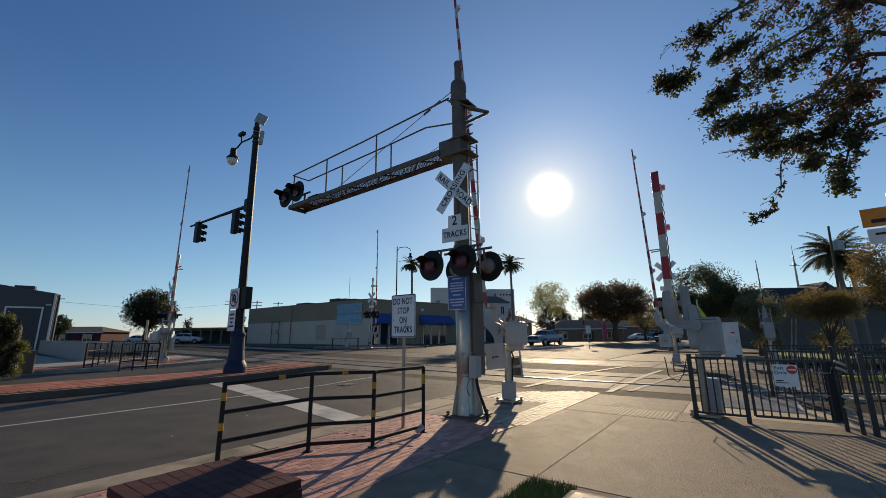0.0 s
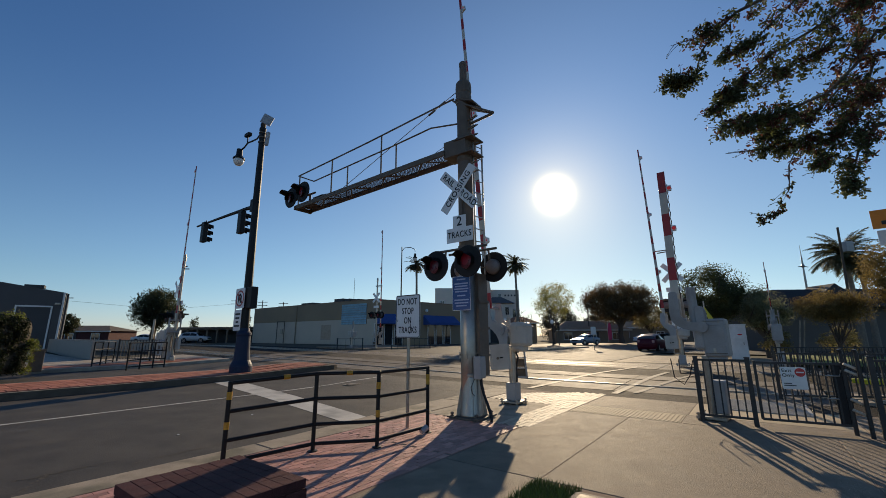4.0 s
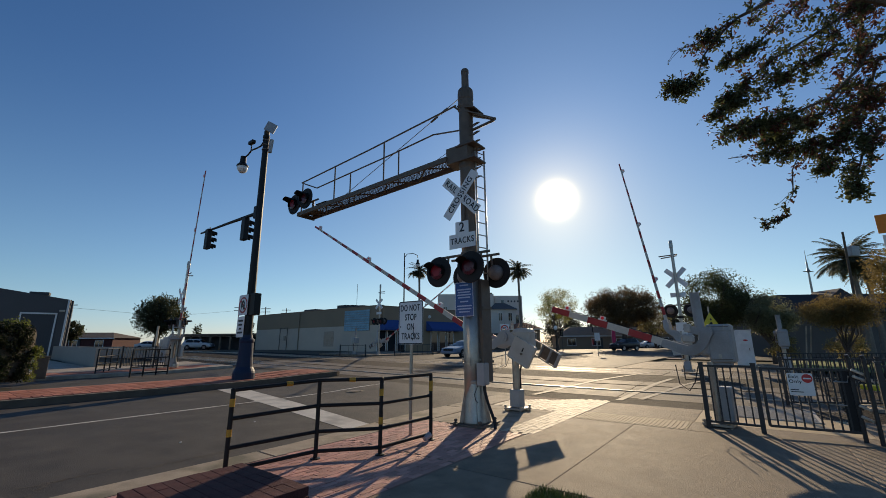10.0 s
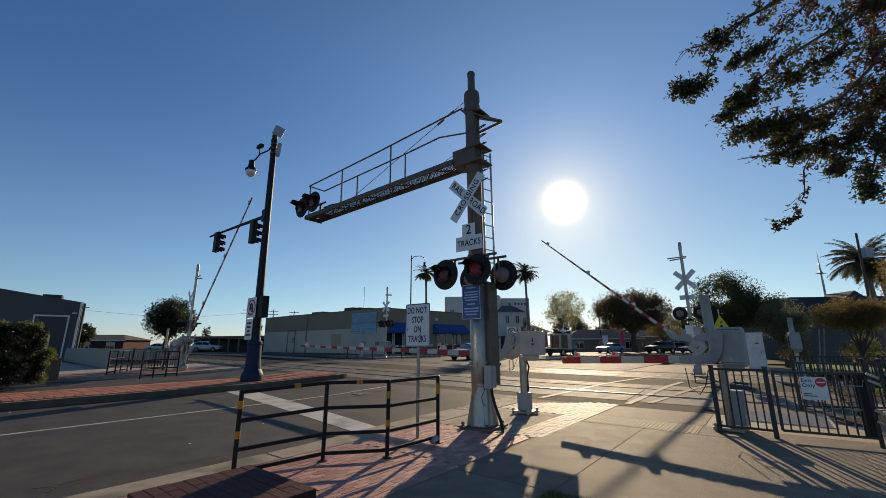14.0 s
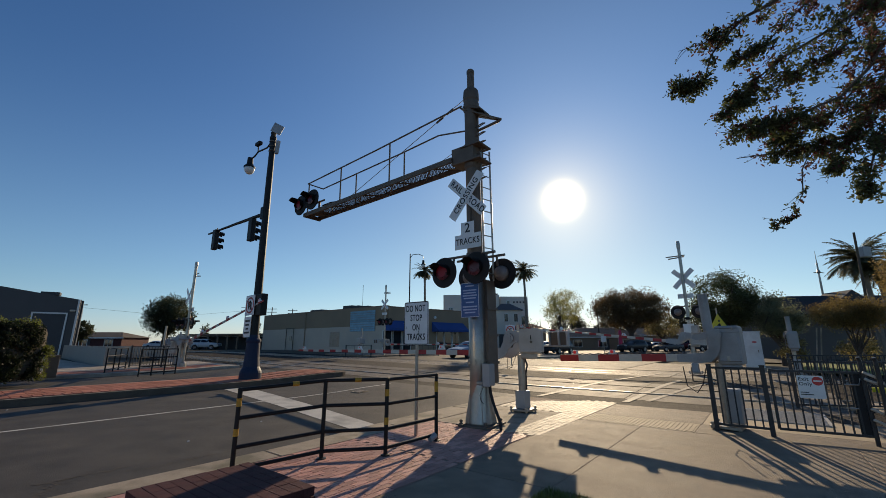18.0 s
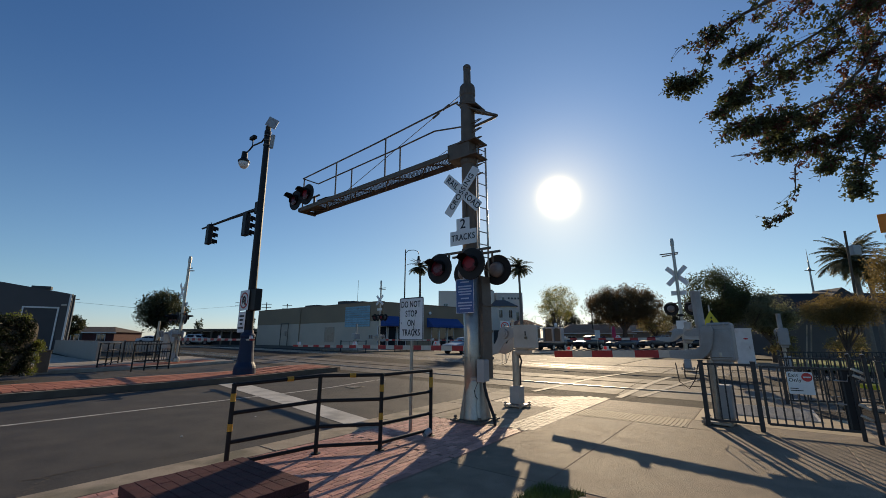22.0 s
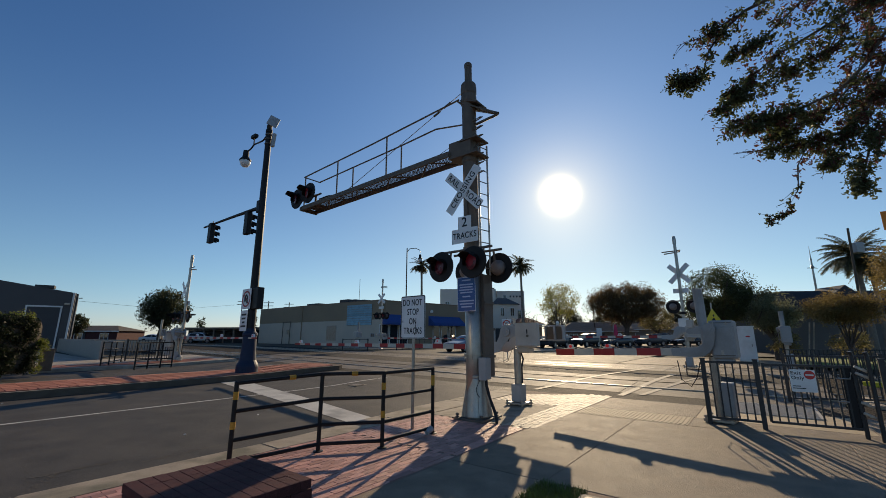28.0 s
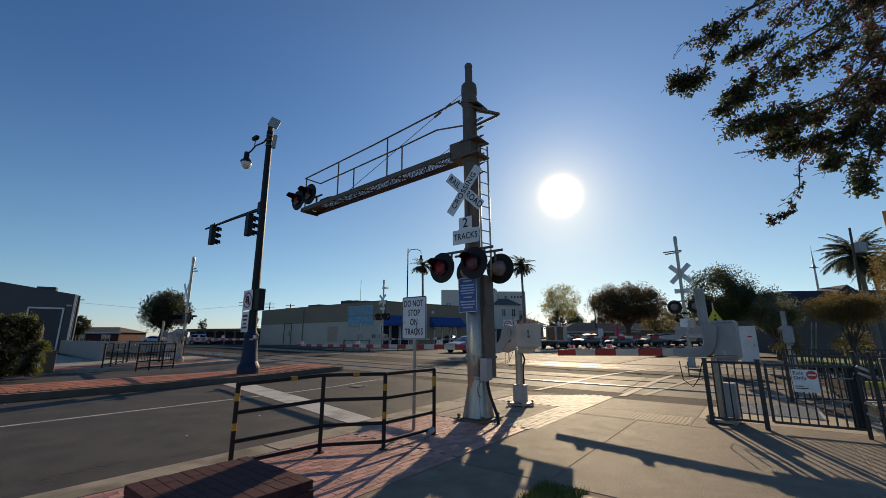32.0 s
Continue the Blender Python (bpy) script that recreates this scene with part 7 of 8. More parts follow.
SHAPES = {
    # x, bottom, belt, top of body side; lower hull outline front to back
    "hatch": dict(L=4.5, W=1.74, wb=2.7, r=0.31, hull=((2.2, 0.20), (2.27, 0.5), (2.12, 0.74), (1.45, 0.93), (0.95, 1.0), (-0.6, 1.02), (-1.6, 1.06), (-2.1, 1.08), (-2.22, 0.7), (-2.16, 0.22)),
                  roof=((1.15, 0.97), (0.25, 1.42), (-0.35, 1.55), (-1.0, 1.52), (-1.75, 1.32), (-2.12, 1.08))),
    "sedan": dict(L=4.7, W=1.8, wb=2.75, r=0.32, hull=((2.3, 0.28), (2.35, 0.55), (2.2, 0.76), (1.2, 0.92), (0.8, 0.95), (-1.1, 0.98), (-1.6, 1.0), (-2.25, 0.95), (-2.33, 0.6), (-2.25, 0.28)),
                  roof=((0.95, 0.93), (0.2, 1.32), (-0.3, 1.43), (-0.9, 1.38), (-1.5, 1.12), (-1.75, 0.99))),
    "suv": dict(L=4.6, W=1.86, wb=2.68, r=0.36, hull=((2.2, 0.35), (2.28, 0.65), (2.15, 0.95), (1.2, 1.08), (0.9, 1.1), (-1.5, 1.13), (-2.2, 1.12), (-2.28, 0.75), (-2.2, 0.35)),
                roof=((1.0, 1.08), (0.35, 1.6), (-0.2, 1.7), (-1.5, 1.66), (-1.95, 1.5), (-2.18, 1.13))),
    "pickup": dict(L=5.8, W=2.02, wb=3.64, r=0.40, hull=((2.8, 0.45), (2.9, 0.75), (2.82, 1.1), (1.7, 1.2), (1.25, 1.22), (-0.75, 1.24), (-0.8, 1.3), (-2.85, 1.3), (-2.9, 0.9), (-2.85, 0.5)),
                   roof=((1.3, 1.2), (0.65, 1.72), (0.2, 1.83), (-0.55, 1.82), (-0.78, 1.7), (-0.85, 1.22))),
}


def vehicle(kind, colour, m, label, group="vehicles", name="car"):
    S = SHAPES[kind]
    T = thing(name, m, label, "car" if kind != "pickup" else "pickup truck", group)
    w = S["W"] / 2
    hull, ro = S["hull"], S["roof"]
    low = min(hull[0][1], hull[-1][1])
    upper = hull[1:-1]

    def along(line, x):
        for (x0, z0), (x1, z1) in zip(line, line[1:]):
            if x1 <= x <= x0 and x0 > x1:
                return z0 + (z1 - z0) * (x0 - x) / (x0 - x1)
        return line[0][1] if x > line[0][0] else line[-1][1]

    def section(x):
        """One side of the body at x, from the sill's underside over the shoulder to the roof's centre line."""
        u = min(abs(x) / (S["L"] / 2), 1)
        wx = w * (1 - 0.15 * u ** 7)
        zb = along(upper, x)
        k = max(along(ro, x) - zb, 0) if ro[-1][0] < x < ro[0][0] else 0.0
        h = zb - low
        tw = wx * 0.90 + (w - 0.20 - wx * 0.90) * min(k / 0.4, 1)
        return [(0, low), (wx * 0.86, low), (wx * 0.965, low + h * 0.14), (wx, low + h * 0.42), (wx * 0.992, low + h * 0.72), (wx * 0.965, low + h * 0.93), (wx * 0.925, zb),
                (tw, zb + k * 0.86), (tw * 0.86, zb + k * 0.97 + 0.008), (tw * 0.45, zb + k + 0.022), (0, zb + k + 0.03)]

    # body shell, swept from nose to tail
    front_x, back_x = upper[0][0], upper[-1][0]
    xs_ = sorted({front_x, back_x} | {x for x, _ in upper} | {x for x, _ in ro} | {back_x + (front_x - back_x) * i / 30 for i in range(31)}, reverse=True)
    bm = B()
    rings = []
    for x in xs_:
        sec = section(x)
        rings.append([bm.verts.new((x, y, z)) for y, z in sec] + [bm.verts.new((x, -y, z)) for y, z in reversed(sec[1:-1])])
    n = len(rings[0])
    for a, b in zip(rings, rings[1:]):
        for i in range(n):
            q = (i + 1) % n
            bm.faces.new((a[i], a[q], b[q], b[i]))
    bm.faces.new(rings[0])
    bm.faces.new(list(reversed(rings[-1])))
    bmesh.ops.recalc_face_normals(bm, faces=bm.faces)
    body = part("body", bm, colour, T, smooth_faces=True)
    # wheel arches
    for sx in (S["wb"] / 2, -S["wb"] / 2):
        for sy in (-1, 1):
            part("wheel_arch", cyl(B(), (sx, sy * (w - 0.2), S["r"] + 0.02), (sx, sy * (w + 0.004), S["r"] + 0.02), S["r"] + 0.045, seg=26), "black_flat", body)
            turn_y = Matrix.Rotation(radians(-90 * sy), 4, "X")
            R = S["r"]
            wh = part("wheel", lathe(B(), [(R * 0.7, -0.1), (R * 0.96, -0.1), (R, -0.07), (R, 0.07), (R * 0.96, 0.1), (R * 0.82, 0.108), (R * 0.7, 0.1)], turn_y, 28), "rubber", T, "black tyre", pose(sx, sy * (w - 0.075), R), True)
            bm = lathe(B(), [(0.02, 0.11), (R * 0.17, 0.114), (R * 0.2, 0.10)], turn_y, 12)
            for q in range(7):
                an = 2 * math.pi * q / 7
                d = Vector((math.cos(an), 0, math.sin(an)))
                sd = Vector((-d.z, 0, d.x)) * 0.024
                p0, p1 = d * R * 0.12 + Vector((0, sy * 0.112, 0)), d * R * 0.66 + Vector((0, sy * 0.109, 0))
                bm.faces.new([bm.verts.new(v) for v in (p0 - sd, p0 + sd, p1 + sd * 1.7, p1 - sd * 1.7)])
            ring = []
            for q in range(28):
                an = 2 * math.pi * q / 28
                ring.append([bm.verts.new((rr * math.cos(an), sy * yy, rr * math.sin(an))) for rr, yy in ((R * 0.62, 0.106), (R * 0.71, 0.112))])
            for q in range(28):
                a, b = ring[q], ring[(q + 1) % 28]
                bm.faces.new((a[0], a[1], b[1], b[0]))
            part("rim", bm, "rim", wh, "seven-spoke alloy rim")
    # panes lie just proud of the shell
    zb = ro[0][1]

    def pane(x0, x1, name):
        bm = B()
        rows = []
        for i in range(5):
            x = x0 + (x1 - x0) * (0.07 + 0.86 * i / 4)
            sec = section(x)
            side = [sec[7], sec[8], sec[9], sec[10]]
            side[0] = (side[0][0] * 0.955, side[0][1] + 0.01)
            up = 0.012
            rows.append([bm.verts.new((x + (up if x0 > 0 else -up) * 0.5, y, z + up)) for y, z in side] + [bm.verts.new((x + (up if x0 > 0 else -up) * 0.5, -y, z + up)) for y, z in reversed(side[:-1])])
        for a, b in zip(rows, rows[1:]):
            for i in range(len(a) - 1):
                bm.faces.new((a[i], a[i + 1], b[i + 1], b[i]))
        part(name, bm, "glass", T, smooth_faces=True)

    pane(ro[0][0], ro[1][0], "windscreen")
    pane(ro[-2][0], ro[-1][0], "rear_window")
    front, back = ro[0][0], ro[-1][0]
    splits = (front - 0.30, (front + back) / 2 + 0.08, back + 0.42) if kind != "pickup" else (front - 0.3, (front + back) / 2 + 0.05, back + 0.15)
    for a, b in zip(splits, splits[1:]):
        for sy in (-1, 1):
            bm = B()
            prev = None
            for i in range(6):
                x = a - 0.035 + (b - a + 0.07) * i / 5
                sec = section(x)
                (y0, z0), (y1, z1) = sec[6], sec[7]
                cur = [bm.verts.new((x, sy * (y0 + (y1 - y0) * k + 0.01), z0 + (z1 - z0) * k)) for k in (0.10, 0.94)]
                if prev and z1 - z0 > 0.08:
                    bm.faces.new((prev[0], prev[1], cur[1], cur[0]))
                prev = cur
            part("side_window", bm, "car_glass", T)
    for sy in (-1, 1):
        part("headlamp", box(B(), (hull[2][0] - 0.10, sy * (w - 0.30), hull[2][1] - 0.08), (0.28, 0.36, 0.13), Matrix.Rotation(radians(-12), 3, "Y"), 0.03), "headlamp", T, "clear headlamp")
        part("tail_lamp", box(B(), (back_x + 0.10, sy * (w - 0.24), hull[-3][1] - 0.2), (0.16, 0.22, 0.26), bevel=0.03), "tail" if kind != "hatch" else "tail_clear", T, "tail lamp")
        part("mirror", box(B(), (front - 0.3, sy * (w + 0.07), zb + 0.08), (0.12, 0.2, 0.14), bevel=0.03), colour, T)
    part("bumper", box(B(), (hull[1][0] - 0.03, 0, 0.42), (0.16, S["W"] * 0.88, 0.18), bevel=0.04), "black_flat" if kind in ("suv", "pickup") else colour, T)
    if kind == "pickup":
        for z in (0.72, 0.86, 1.0):
            part("chrome_bar", box(B(), (hull[1][0] + 0.03, 0, z), (0.04, S["W"] * 0.66, 0.03), bevel=0.01), "rim", T, "chrome grille bar")
        part("grille", box(B(), (hull[1][0] + 0.0, 0, 0.86), (0.05, S["W"] * 0.7, 0.36), bevel=0.02), "black_flat", T)
        part("bumper", box(B(), (hull[1][0] + 0.04, 0, 0.52), (0.14, S["W"] * 0.94, 0.2), bevel=0.05), "rim", T, "chrome front bumper")
    else:
        part("grille", box(B(), (hull[1][0] - 0.02, 0, hull[1][1] + 0.08), (0.06, S["W"] * 0.55, 0.16), bevel=0.02), "black_flat", T)
    part("bumper", box(B(), (back_x + 0.04, 0, 0.42), (0.12, S["W"] * 0.84, 0.2), bevel=0.04), colour, T)
    for sy in (-1, 1):
        for x in (front - 0.5 - (front - back) * 0.38, back + 0.9):
            part("door_seam", box(B(), (x, sy * (w + 0.001), 0.72), (0.012, 0.006, 0.5)), "black_flat", body)
    if kind == "pickup":
        part("cargo_bed", box(B(), (-1.85, 0, 1.3), (1.85, S["W"] - 0.34, 0.03)), "black_flat", T, "dark open cargo bed")
    return T


def lane(s, n, fwd=True, dz=0.0):
    x, y, h = street(s, n)
    return pose(x, y, road_height(s, n) + dz, 0, 0, h if fwd else h + 180)


RED = vehicle("hatch", "paint_red", lane(-12, 12.9), "dark red hatchback driving over the crossing", "moving cars")
PICK = vehicle("pickup", "paint_silver", lane(50, 20.3, False), "silver crew-cab pickup truck driving past", "moving cars", "pickup_truck")
CA = vehicle("sedan", "paint_grey_blue", lane(60, 21, False), "grey-blue sedan stopping at the far gate", "moving cars")
CB_ = vehicle("suv", "paint_black", lane(120, 20, False), "black sport utility car joining the queue", "moving cars")
QUEUE = []
# kind, colour, words, lane, place of the stop, rows before the stop
for kind, col, lab, n, stop, rows in (
        ("sedan", "paint_light_blue", "light blue sedan waiting in the queue", 23.2, 47.5, ((10, 92), (13, 66), (14, 63), (16, 56), (17, 52.5), (18, 49), (19, 47.5))),
        ("suv", "paint_black", "black sport utility car waiting in the queue", 20.0, 55, ((10, 100), (14, 69.5), (16, 66.5), (17, 65.5), (18.5, 63.5), (20, 61), (22, 56), (23, 55))),
        ("sedan", "paint_dark_grey", "dark grey sedan waiting in the queue", 20.0, 62, ((10, 108), (14, 76), (17, 72.5), (20, 67.5), (22, 63), (23.2, 62))),
        ("suv", "paint_dark_grey", "dark grey sport utility car waiting in the queue", 20.0, 69, ((12, 112), (17, 82), (20, 74), (22, 70), (23.6, 69))),
        ("sedan", "paint_black", "black sedan waiting in the queue", 20.0, 76, ((12, 118), (17, 92), (20, 82), (22, 77.5), (24, 76))),
        ("suv", "paint_silver", "silver car at the back of the queue", 20.0, 83, ((12, 124), (18, 98), (22, 86), (24.5, 83))),
        ("sedan", "paint_black", "black sedan behind the light blue one", 23.2, 54, ((12, 118), (17, 76), (20, 60), (21.5, 54.5), (22.5, 54))),
        ("suv", "paint_red", "dark red car waiting in the second lane", 23.2, 60.5, ((12, 124), (17, 84), (20, 68), (22, 61.5), (23, 60.5))),
        ("sedan", "paint_silver", "silver sedan waiting in the second lane", 23.2, 67, ((12, 130), (17, 92), (21, 71), (23, 67))),
        ("pickup", "paint_dark_grey", "dark grey pickup waiting in the second lane", 23.2, 74.5, ((12, 136), (18, 96), (22, 78), (24, 74.5)))):
    QUEUE.append((vehicle(kind, col, lane(rows[0][1] + 14, n, False), lab, "moving cars"), n, stop, rows))
for x, y, rz, kind, col, lab in ((-50.5, 68, 8, "sedan", "paint_white", "white car parked behind the wall"), (-42.5, 68, 5, "suv", "paint_white", "white car parked by the low building"), (39.5, 82, 10, "sedan", "paint_white", "white car parked down the street"), (44, 83, 10, "suv", "paint_black", "black car parked down the street")):
    vehicle(kind, col, pose(x, y, road_height(*sn_of(x, y)) - 0.02, 0, 0, rz), lab, "parked cars")
# low building and houses behind the wall on the far left
house(pose(-37, 76, 0.3, 0, 0, -10), 22, 9, 2.6, 0.5, "wall_brown", "roof_brown", "low brown building with flat dark roof behind parked cars", 0)
CP = thing("carport", pose(-37, 76, 0.3, 0, 0, -10), "dark open carport front with brown posts", "carport")
part("canopy", box(B(), (0, -6.2, 2.75), (22, 3.2, 0.3), bevel=0.03), "roof_brown", CP)
# dark sheet behind the posts stands for the shade in the bays
part("back_panel", box(B(), (0, -4.7, 1.3), (21.6, 0.1, 2.5)), "roof_dark", CP)
for k in range(12):
    part("post", box(B(), (-10.8 + k * 1.96, -7.6, 1.3), (0.22, 0.22, 2.6), bevel=0.01), "wall_brown", CP)
house(pose(-71, 79, 0.4, 0, 0, 10), 13, 9, 2.3, 1.1, "brick_wall", "bark", "low dark reddish house with brown roof behind the wall", 3)
# ---------- near pavement: slabs, pavers, kerb ----------
PV = tagged(new("pavement"), "pale concrete pavement with brick paver strip beside the road", "pavement", kind="structure")
_meshes = {}


def piece(name, key, size, material, parent, m, bevel=0.006):
    """A small block; alike ones share a mesh."""
    k = (key, material)
    if k not in _meshes:
        bm = box(B(), (0, 0, -size[2] / 2), size)
        if bevel:
            es = [e for e in bm.edges if all(v.co.z > -size[2] * 0.5 for v in e.verts)]
            bmesh.ops.bevel(bm, geom=es, offset=bevel, segments=1, affect="EDGES")
        me = bpy.data.meshes.new(name)
        bm.to_mesh(me)
        bm.free()
        me.materials.append(M[material])
        _meshes[k] = me
    ob = new(name, _meshes[k])
    ob.parent = parent
    ob.matrix_basis = m
    return ob


def flat_slab(s0, s1, n0, n1, z=0.0, material="concrete", name="slab", h=0.12):
    g = 0.006
    ob = part(name, box(B(), (0, 0, -h / 2), (s1 - s0 - 2 * g, n1 - n0 - 2 * g, h), bevel=0.008), material, PV)
    ob.matrix_basis = at((s0 + s1) / 2, (n0 + n1) / 2, z)
    return ob


SE = (-14, -10, -6, -3, 0.0, 1.75, 4.65, 9.0)
for a, b in zip(SE, SE[1:]):
    if b < 9.0:
        flat_slab(a, b, 2.12, 3.46)
    if b <= 4.65:
        flat_slab(a, b, -1.9, 1.22)
    else:
        flat_slab(a, b, -0.9, 2.12)
    flat_slab(a, b, -5.2, -1.9 if b <= 4.65 else -0.9)
    flat_slab(a, b, -9.2, -5.2)
flat_slab(4.65, 9.0, 2.12, 3.46)
flat_slab(9.0, 9.96, -1.4, 1.22)
flat_slab(9.96, 11.75, 1.2, 3.34)
flat_slab(9.96, 11.75, -1.4, 1.2, 0.0, "tactile", "tactile_tile")
for a, b in ((9.0, 9.96), (9.96, 11.75)):
    flat_slab(a, b, -9.2, -1.4)
bm = B()
vs = [bm.verts.new(st(s, n, -0.005)) for s, n in ((-14, -9.2), (11.9, -9.2), (11.9, 6.1), (-14, 6.1))]
bm.faces.new(vs)
part("joint_bed", bm, "joint_sand", PV)
# tactile strip with raised bars
tc = flat_slab(9.0, 9.96, 1.22, 3.34, 0.002, "tactile", "tactile_tile")
bm = B()
for i in range(27):
    box(bm, (0, -1.0 + 2.0 * i / 26, 0.002), (0.82, 0.035, 0.008), bevel=0.003)
ob = part("tactile_bars", bm, "tactile", tc)
ob["kind"] = "stuff"
# pale grey warning panel behind the gate fence
M["tactile_grey"] = mat("tactile_panel_grey", (0.42, 0.40, 0.36), 0.6, spec=0.35, vary=0.15, scale=5, fine=120, bump=0.3)
tg = flat_slab(11.12, 12.85, -0.86, 0.78, 0.022, "tactile_grey", "tactile_tile", 0.03)
bm = B()
for i in range(22):
    box(bm, (-0.8 + 1.6 * i / 21, 0, 0.002), (0.03, 1.5, 0.008), bevel=0.003)
ob = part("tactile_bars", bm, "tactile_grey", tg)
ob["kind"] = "stuff"
# grass bed and utility box
bm = B()
vs = [bm.verts.new(st(s, n, -0.015)) for s, n in ((-6, 1.25), (4.62, 1.25), (4.62, 2.1), (-6, 2.1))]
bm.faces.new(vs)
part("soil_bed", bm, "soil", PV)
rng = random.Random(3)
vs, fs = [], []
for i in range(5200):
    s, n = rng.uniform(2.8, 4.62), rng.uniform(1.62, 2.14)
    if s > 4.55 and rng.random() < 0.5:
        continue
    x, y, _ = st(s, n)
    h, a = rng.uniform(0.03, 0.075), rng.uniform(0, 6.28)
    dx, dy = math.cos(a) * 0.006, math.sin(a) * 0.006
    lx, ly = rng.gauss(0, 0.022), rng.gauss(0, 0.022)
    k = len(vs)
    vs += [(x - dx, y - dy, -0.015), (x + dx, y + dy, -0.015), (x + lx, y + ly, h)]
    fs.append((k, k + 1, k + 2))
me = bpy.data.meshes.new("grass")
me.from_pydata(vs, [], fs)
me.materials.append(M["grass"])
tagged(new("grass", me), "short green grass in a small planting bed", "grass", kind="stuff")
UB = thing("utility_box", at(4.15, 1.42, 0.0), "flush concrete utility box with dark lid", "utility box")
part("collar", prism(B(), rounded(0.62, 0.42, 0.05), 0.03), "curb", UB)
part("lid", prism(B(), rounded(0.50, 0.30, 0.03), 0.012, Matrix.Translation((0, 0, 0.024))), "galv_dark", UB)
part("lid_slot", box(B(), (0.12, 0, 0.038), (0.05, 0.09, 0.004)), "curb", UB)
# kerb stones, whose outer edge swings out towards the tracks
def kerb_edge(s):
    return 6.24 + 0.34 * smooth(3.5, 8.0, s)


for i in range(9):
    a = -12.2 + i * 2.62
    b = min(a + 2.62, 11.4)
    if a > 11:
        break
    bm = B()
    lo_, hi_ = [], []
    for q in range(5):
        ss = a + 0.008 + (b - a - 0.016) * q / 4
        lo_.append((ss, 5.745))
        hi_.append((ss, kerb_edge(ss)))
    prism(bm, [st(*p)[:2] for p in lo_ + hi_[::-1]], 0.22, Matrix.Translation((0, 0, -0.216)))
    bmesh.ops.recalc_face_normals(bm, faces=bm.faces)
    es = [e for e in bm.edges if all(v.co.z > 0 for v in e.verts)]
    bmesh.ops.bevel(bm, geom=es, offset=0.012, segments=2, affect="EDGES")
    part("kerb_stone", bm, "curb", PV)
# pavers
_bl, _bw = 0.205, 0.102


def paver_rows(s0, s1, n0, n1):
    out = []
    r = 0
    n = n0
    while n < n1 - 0.05:
        s = s0 - (r % 2) * _bl / 2
        while s < s1:
            out.append((s + _bl / 2, n + _bw / 2))
            s += _bl
        n += _bw
        r += 1
    return out


rng = random.Random(9)
for s, n in paver_rows(2.55, 4.75, 3.5, 5.74):
    piece("paver", "paver", (_bl - 0.005, _bw - 0.005, 0.06), "brick", PV, at(s, n, rng.gauss(0.0, 0.0012), rng.gauss(0, 0.4)), 0.0025)


def paver_stuff(spots, material, label, gap=0.0025):
    vs, fs = [], []
    for s, n in spots:
        hl, hw, z = _bl / 2 - gap, _bw / 2 - gap, rng.gauss(0.003, 0.0012)
        k = len(vs)
        for dz, e in ((-0.03, 0), (-0.0025, 0), (0, 0.0025)):
            for a, b in ((-1, -1), (1, -1), (1, 1), (-1, 1)):
                vs.append(st(s + a * (hl - e), n + b * (hw - e), z + dz))
        for q in (0, 4):
            for i in range(4):
                j = (i + 1) % 4
                fs.append((k + q + i, k + q + j, k + q + 4 + j, k + q + 4 + i))
        fs.append((k + 8, k + 9, k + 10, k + 11))
    me = bpy.data.meshes.new("pavers")
    me.from_pydata(vs, [], fs)
    me.materials.append(M[material])
    ob = new("pavers", me)
    ob.parent = PV
    tagged(ob, label, kind="stuff")


paver_stuff(paver_rows(4.85, 6.9, 3.5, 5.74) + paver_rows(-6, 2.45, 3.5, 5.74), "brick_stuff", "red brick pavers")
paver_stuff([p for p in paver_rows(7.05, 11.95, 3.36, 3.95) + paver_rows(9.62, 11.95, 3.97, 5.74) if p[0] < 12.6 - (p[1] - 3.2) * 0.77], "brick_tan", "worn tan brick pavers", 0.0022)
flat_slab(6.98, 9.58, 3.97, 5.74, 0.002, "curb", "footing_slab")

# ---------- low brick seat wall ----------
SW_ = thing("brick_wall", at(1.75, 3.70, 0), "low dark red brick plinth on the pavement", "brick wall")
part("mortar_core", box(B(), (0, 0, 0.19), (0.97, 1.09, 0.38)), "mortar", SW_)
for i in range(10):
    for j in range(5):
        piece("brick", "cap", (0.1, 0.2238, 0.07), "brick_wall", SW_, pose(-0.455 + i * 0.101, -0.45 + j * 0.225, 0.432 + rng.gauss(0, 0.001), rng.gauss(0, 0.25), rng.gauss(0, 0.25), rng.gauss(0, 0.3)), 0.003)
for r in range(4):
    z = 0.352 - r * 0.088
    for j in range(5):
        y = -0.45 + (j + 0.5 * (r % 2)) * 0.225
        if y < 0.46:
            for sx in (-1, 1):
                piece("brick", "end", (0.06, 0.215, 0.078), "brick_wall", SW_, pose(sx * 0.47, y, z), 0.004)
    for i in range(5):
        x = -0.4 + (i + 0.5 * (r % 2)) * 0.205
        if x < 0.44:
            for sy in (-1, 1):
                piece("brick", "side", (0.195, 0.06, 0.078), "brick_wall", SW_, pose(x, sy * 0.53, z), 0.004)

# ---------- median paving ----------
for i in range(88):
    s_, n_ = -6 + i * 0.205, 15.74
    if s_ < 12.0:
        piece("paver", "soldier", (0.193, 0.40, 0.05), "brick_median", None, at(s_, n_, road_height(s_, n_) + 0.215 + 0.004 * (i % 2)), 0.012).parent = MEDIAN
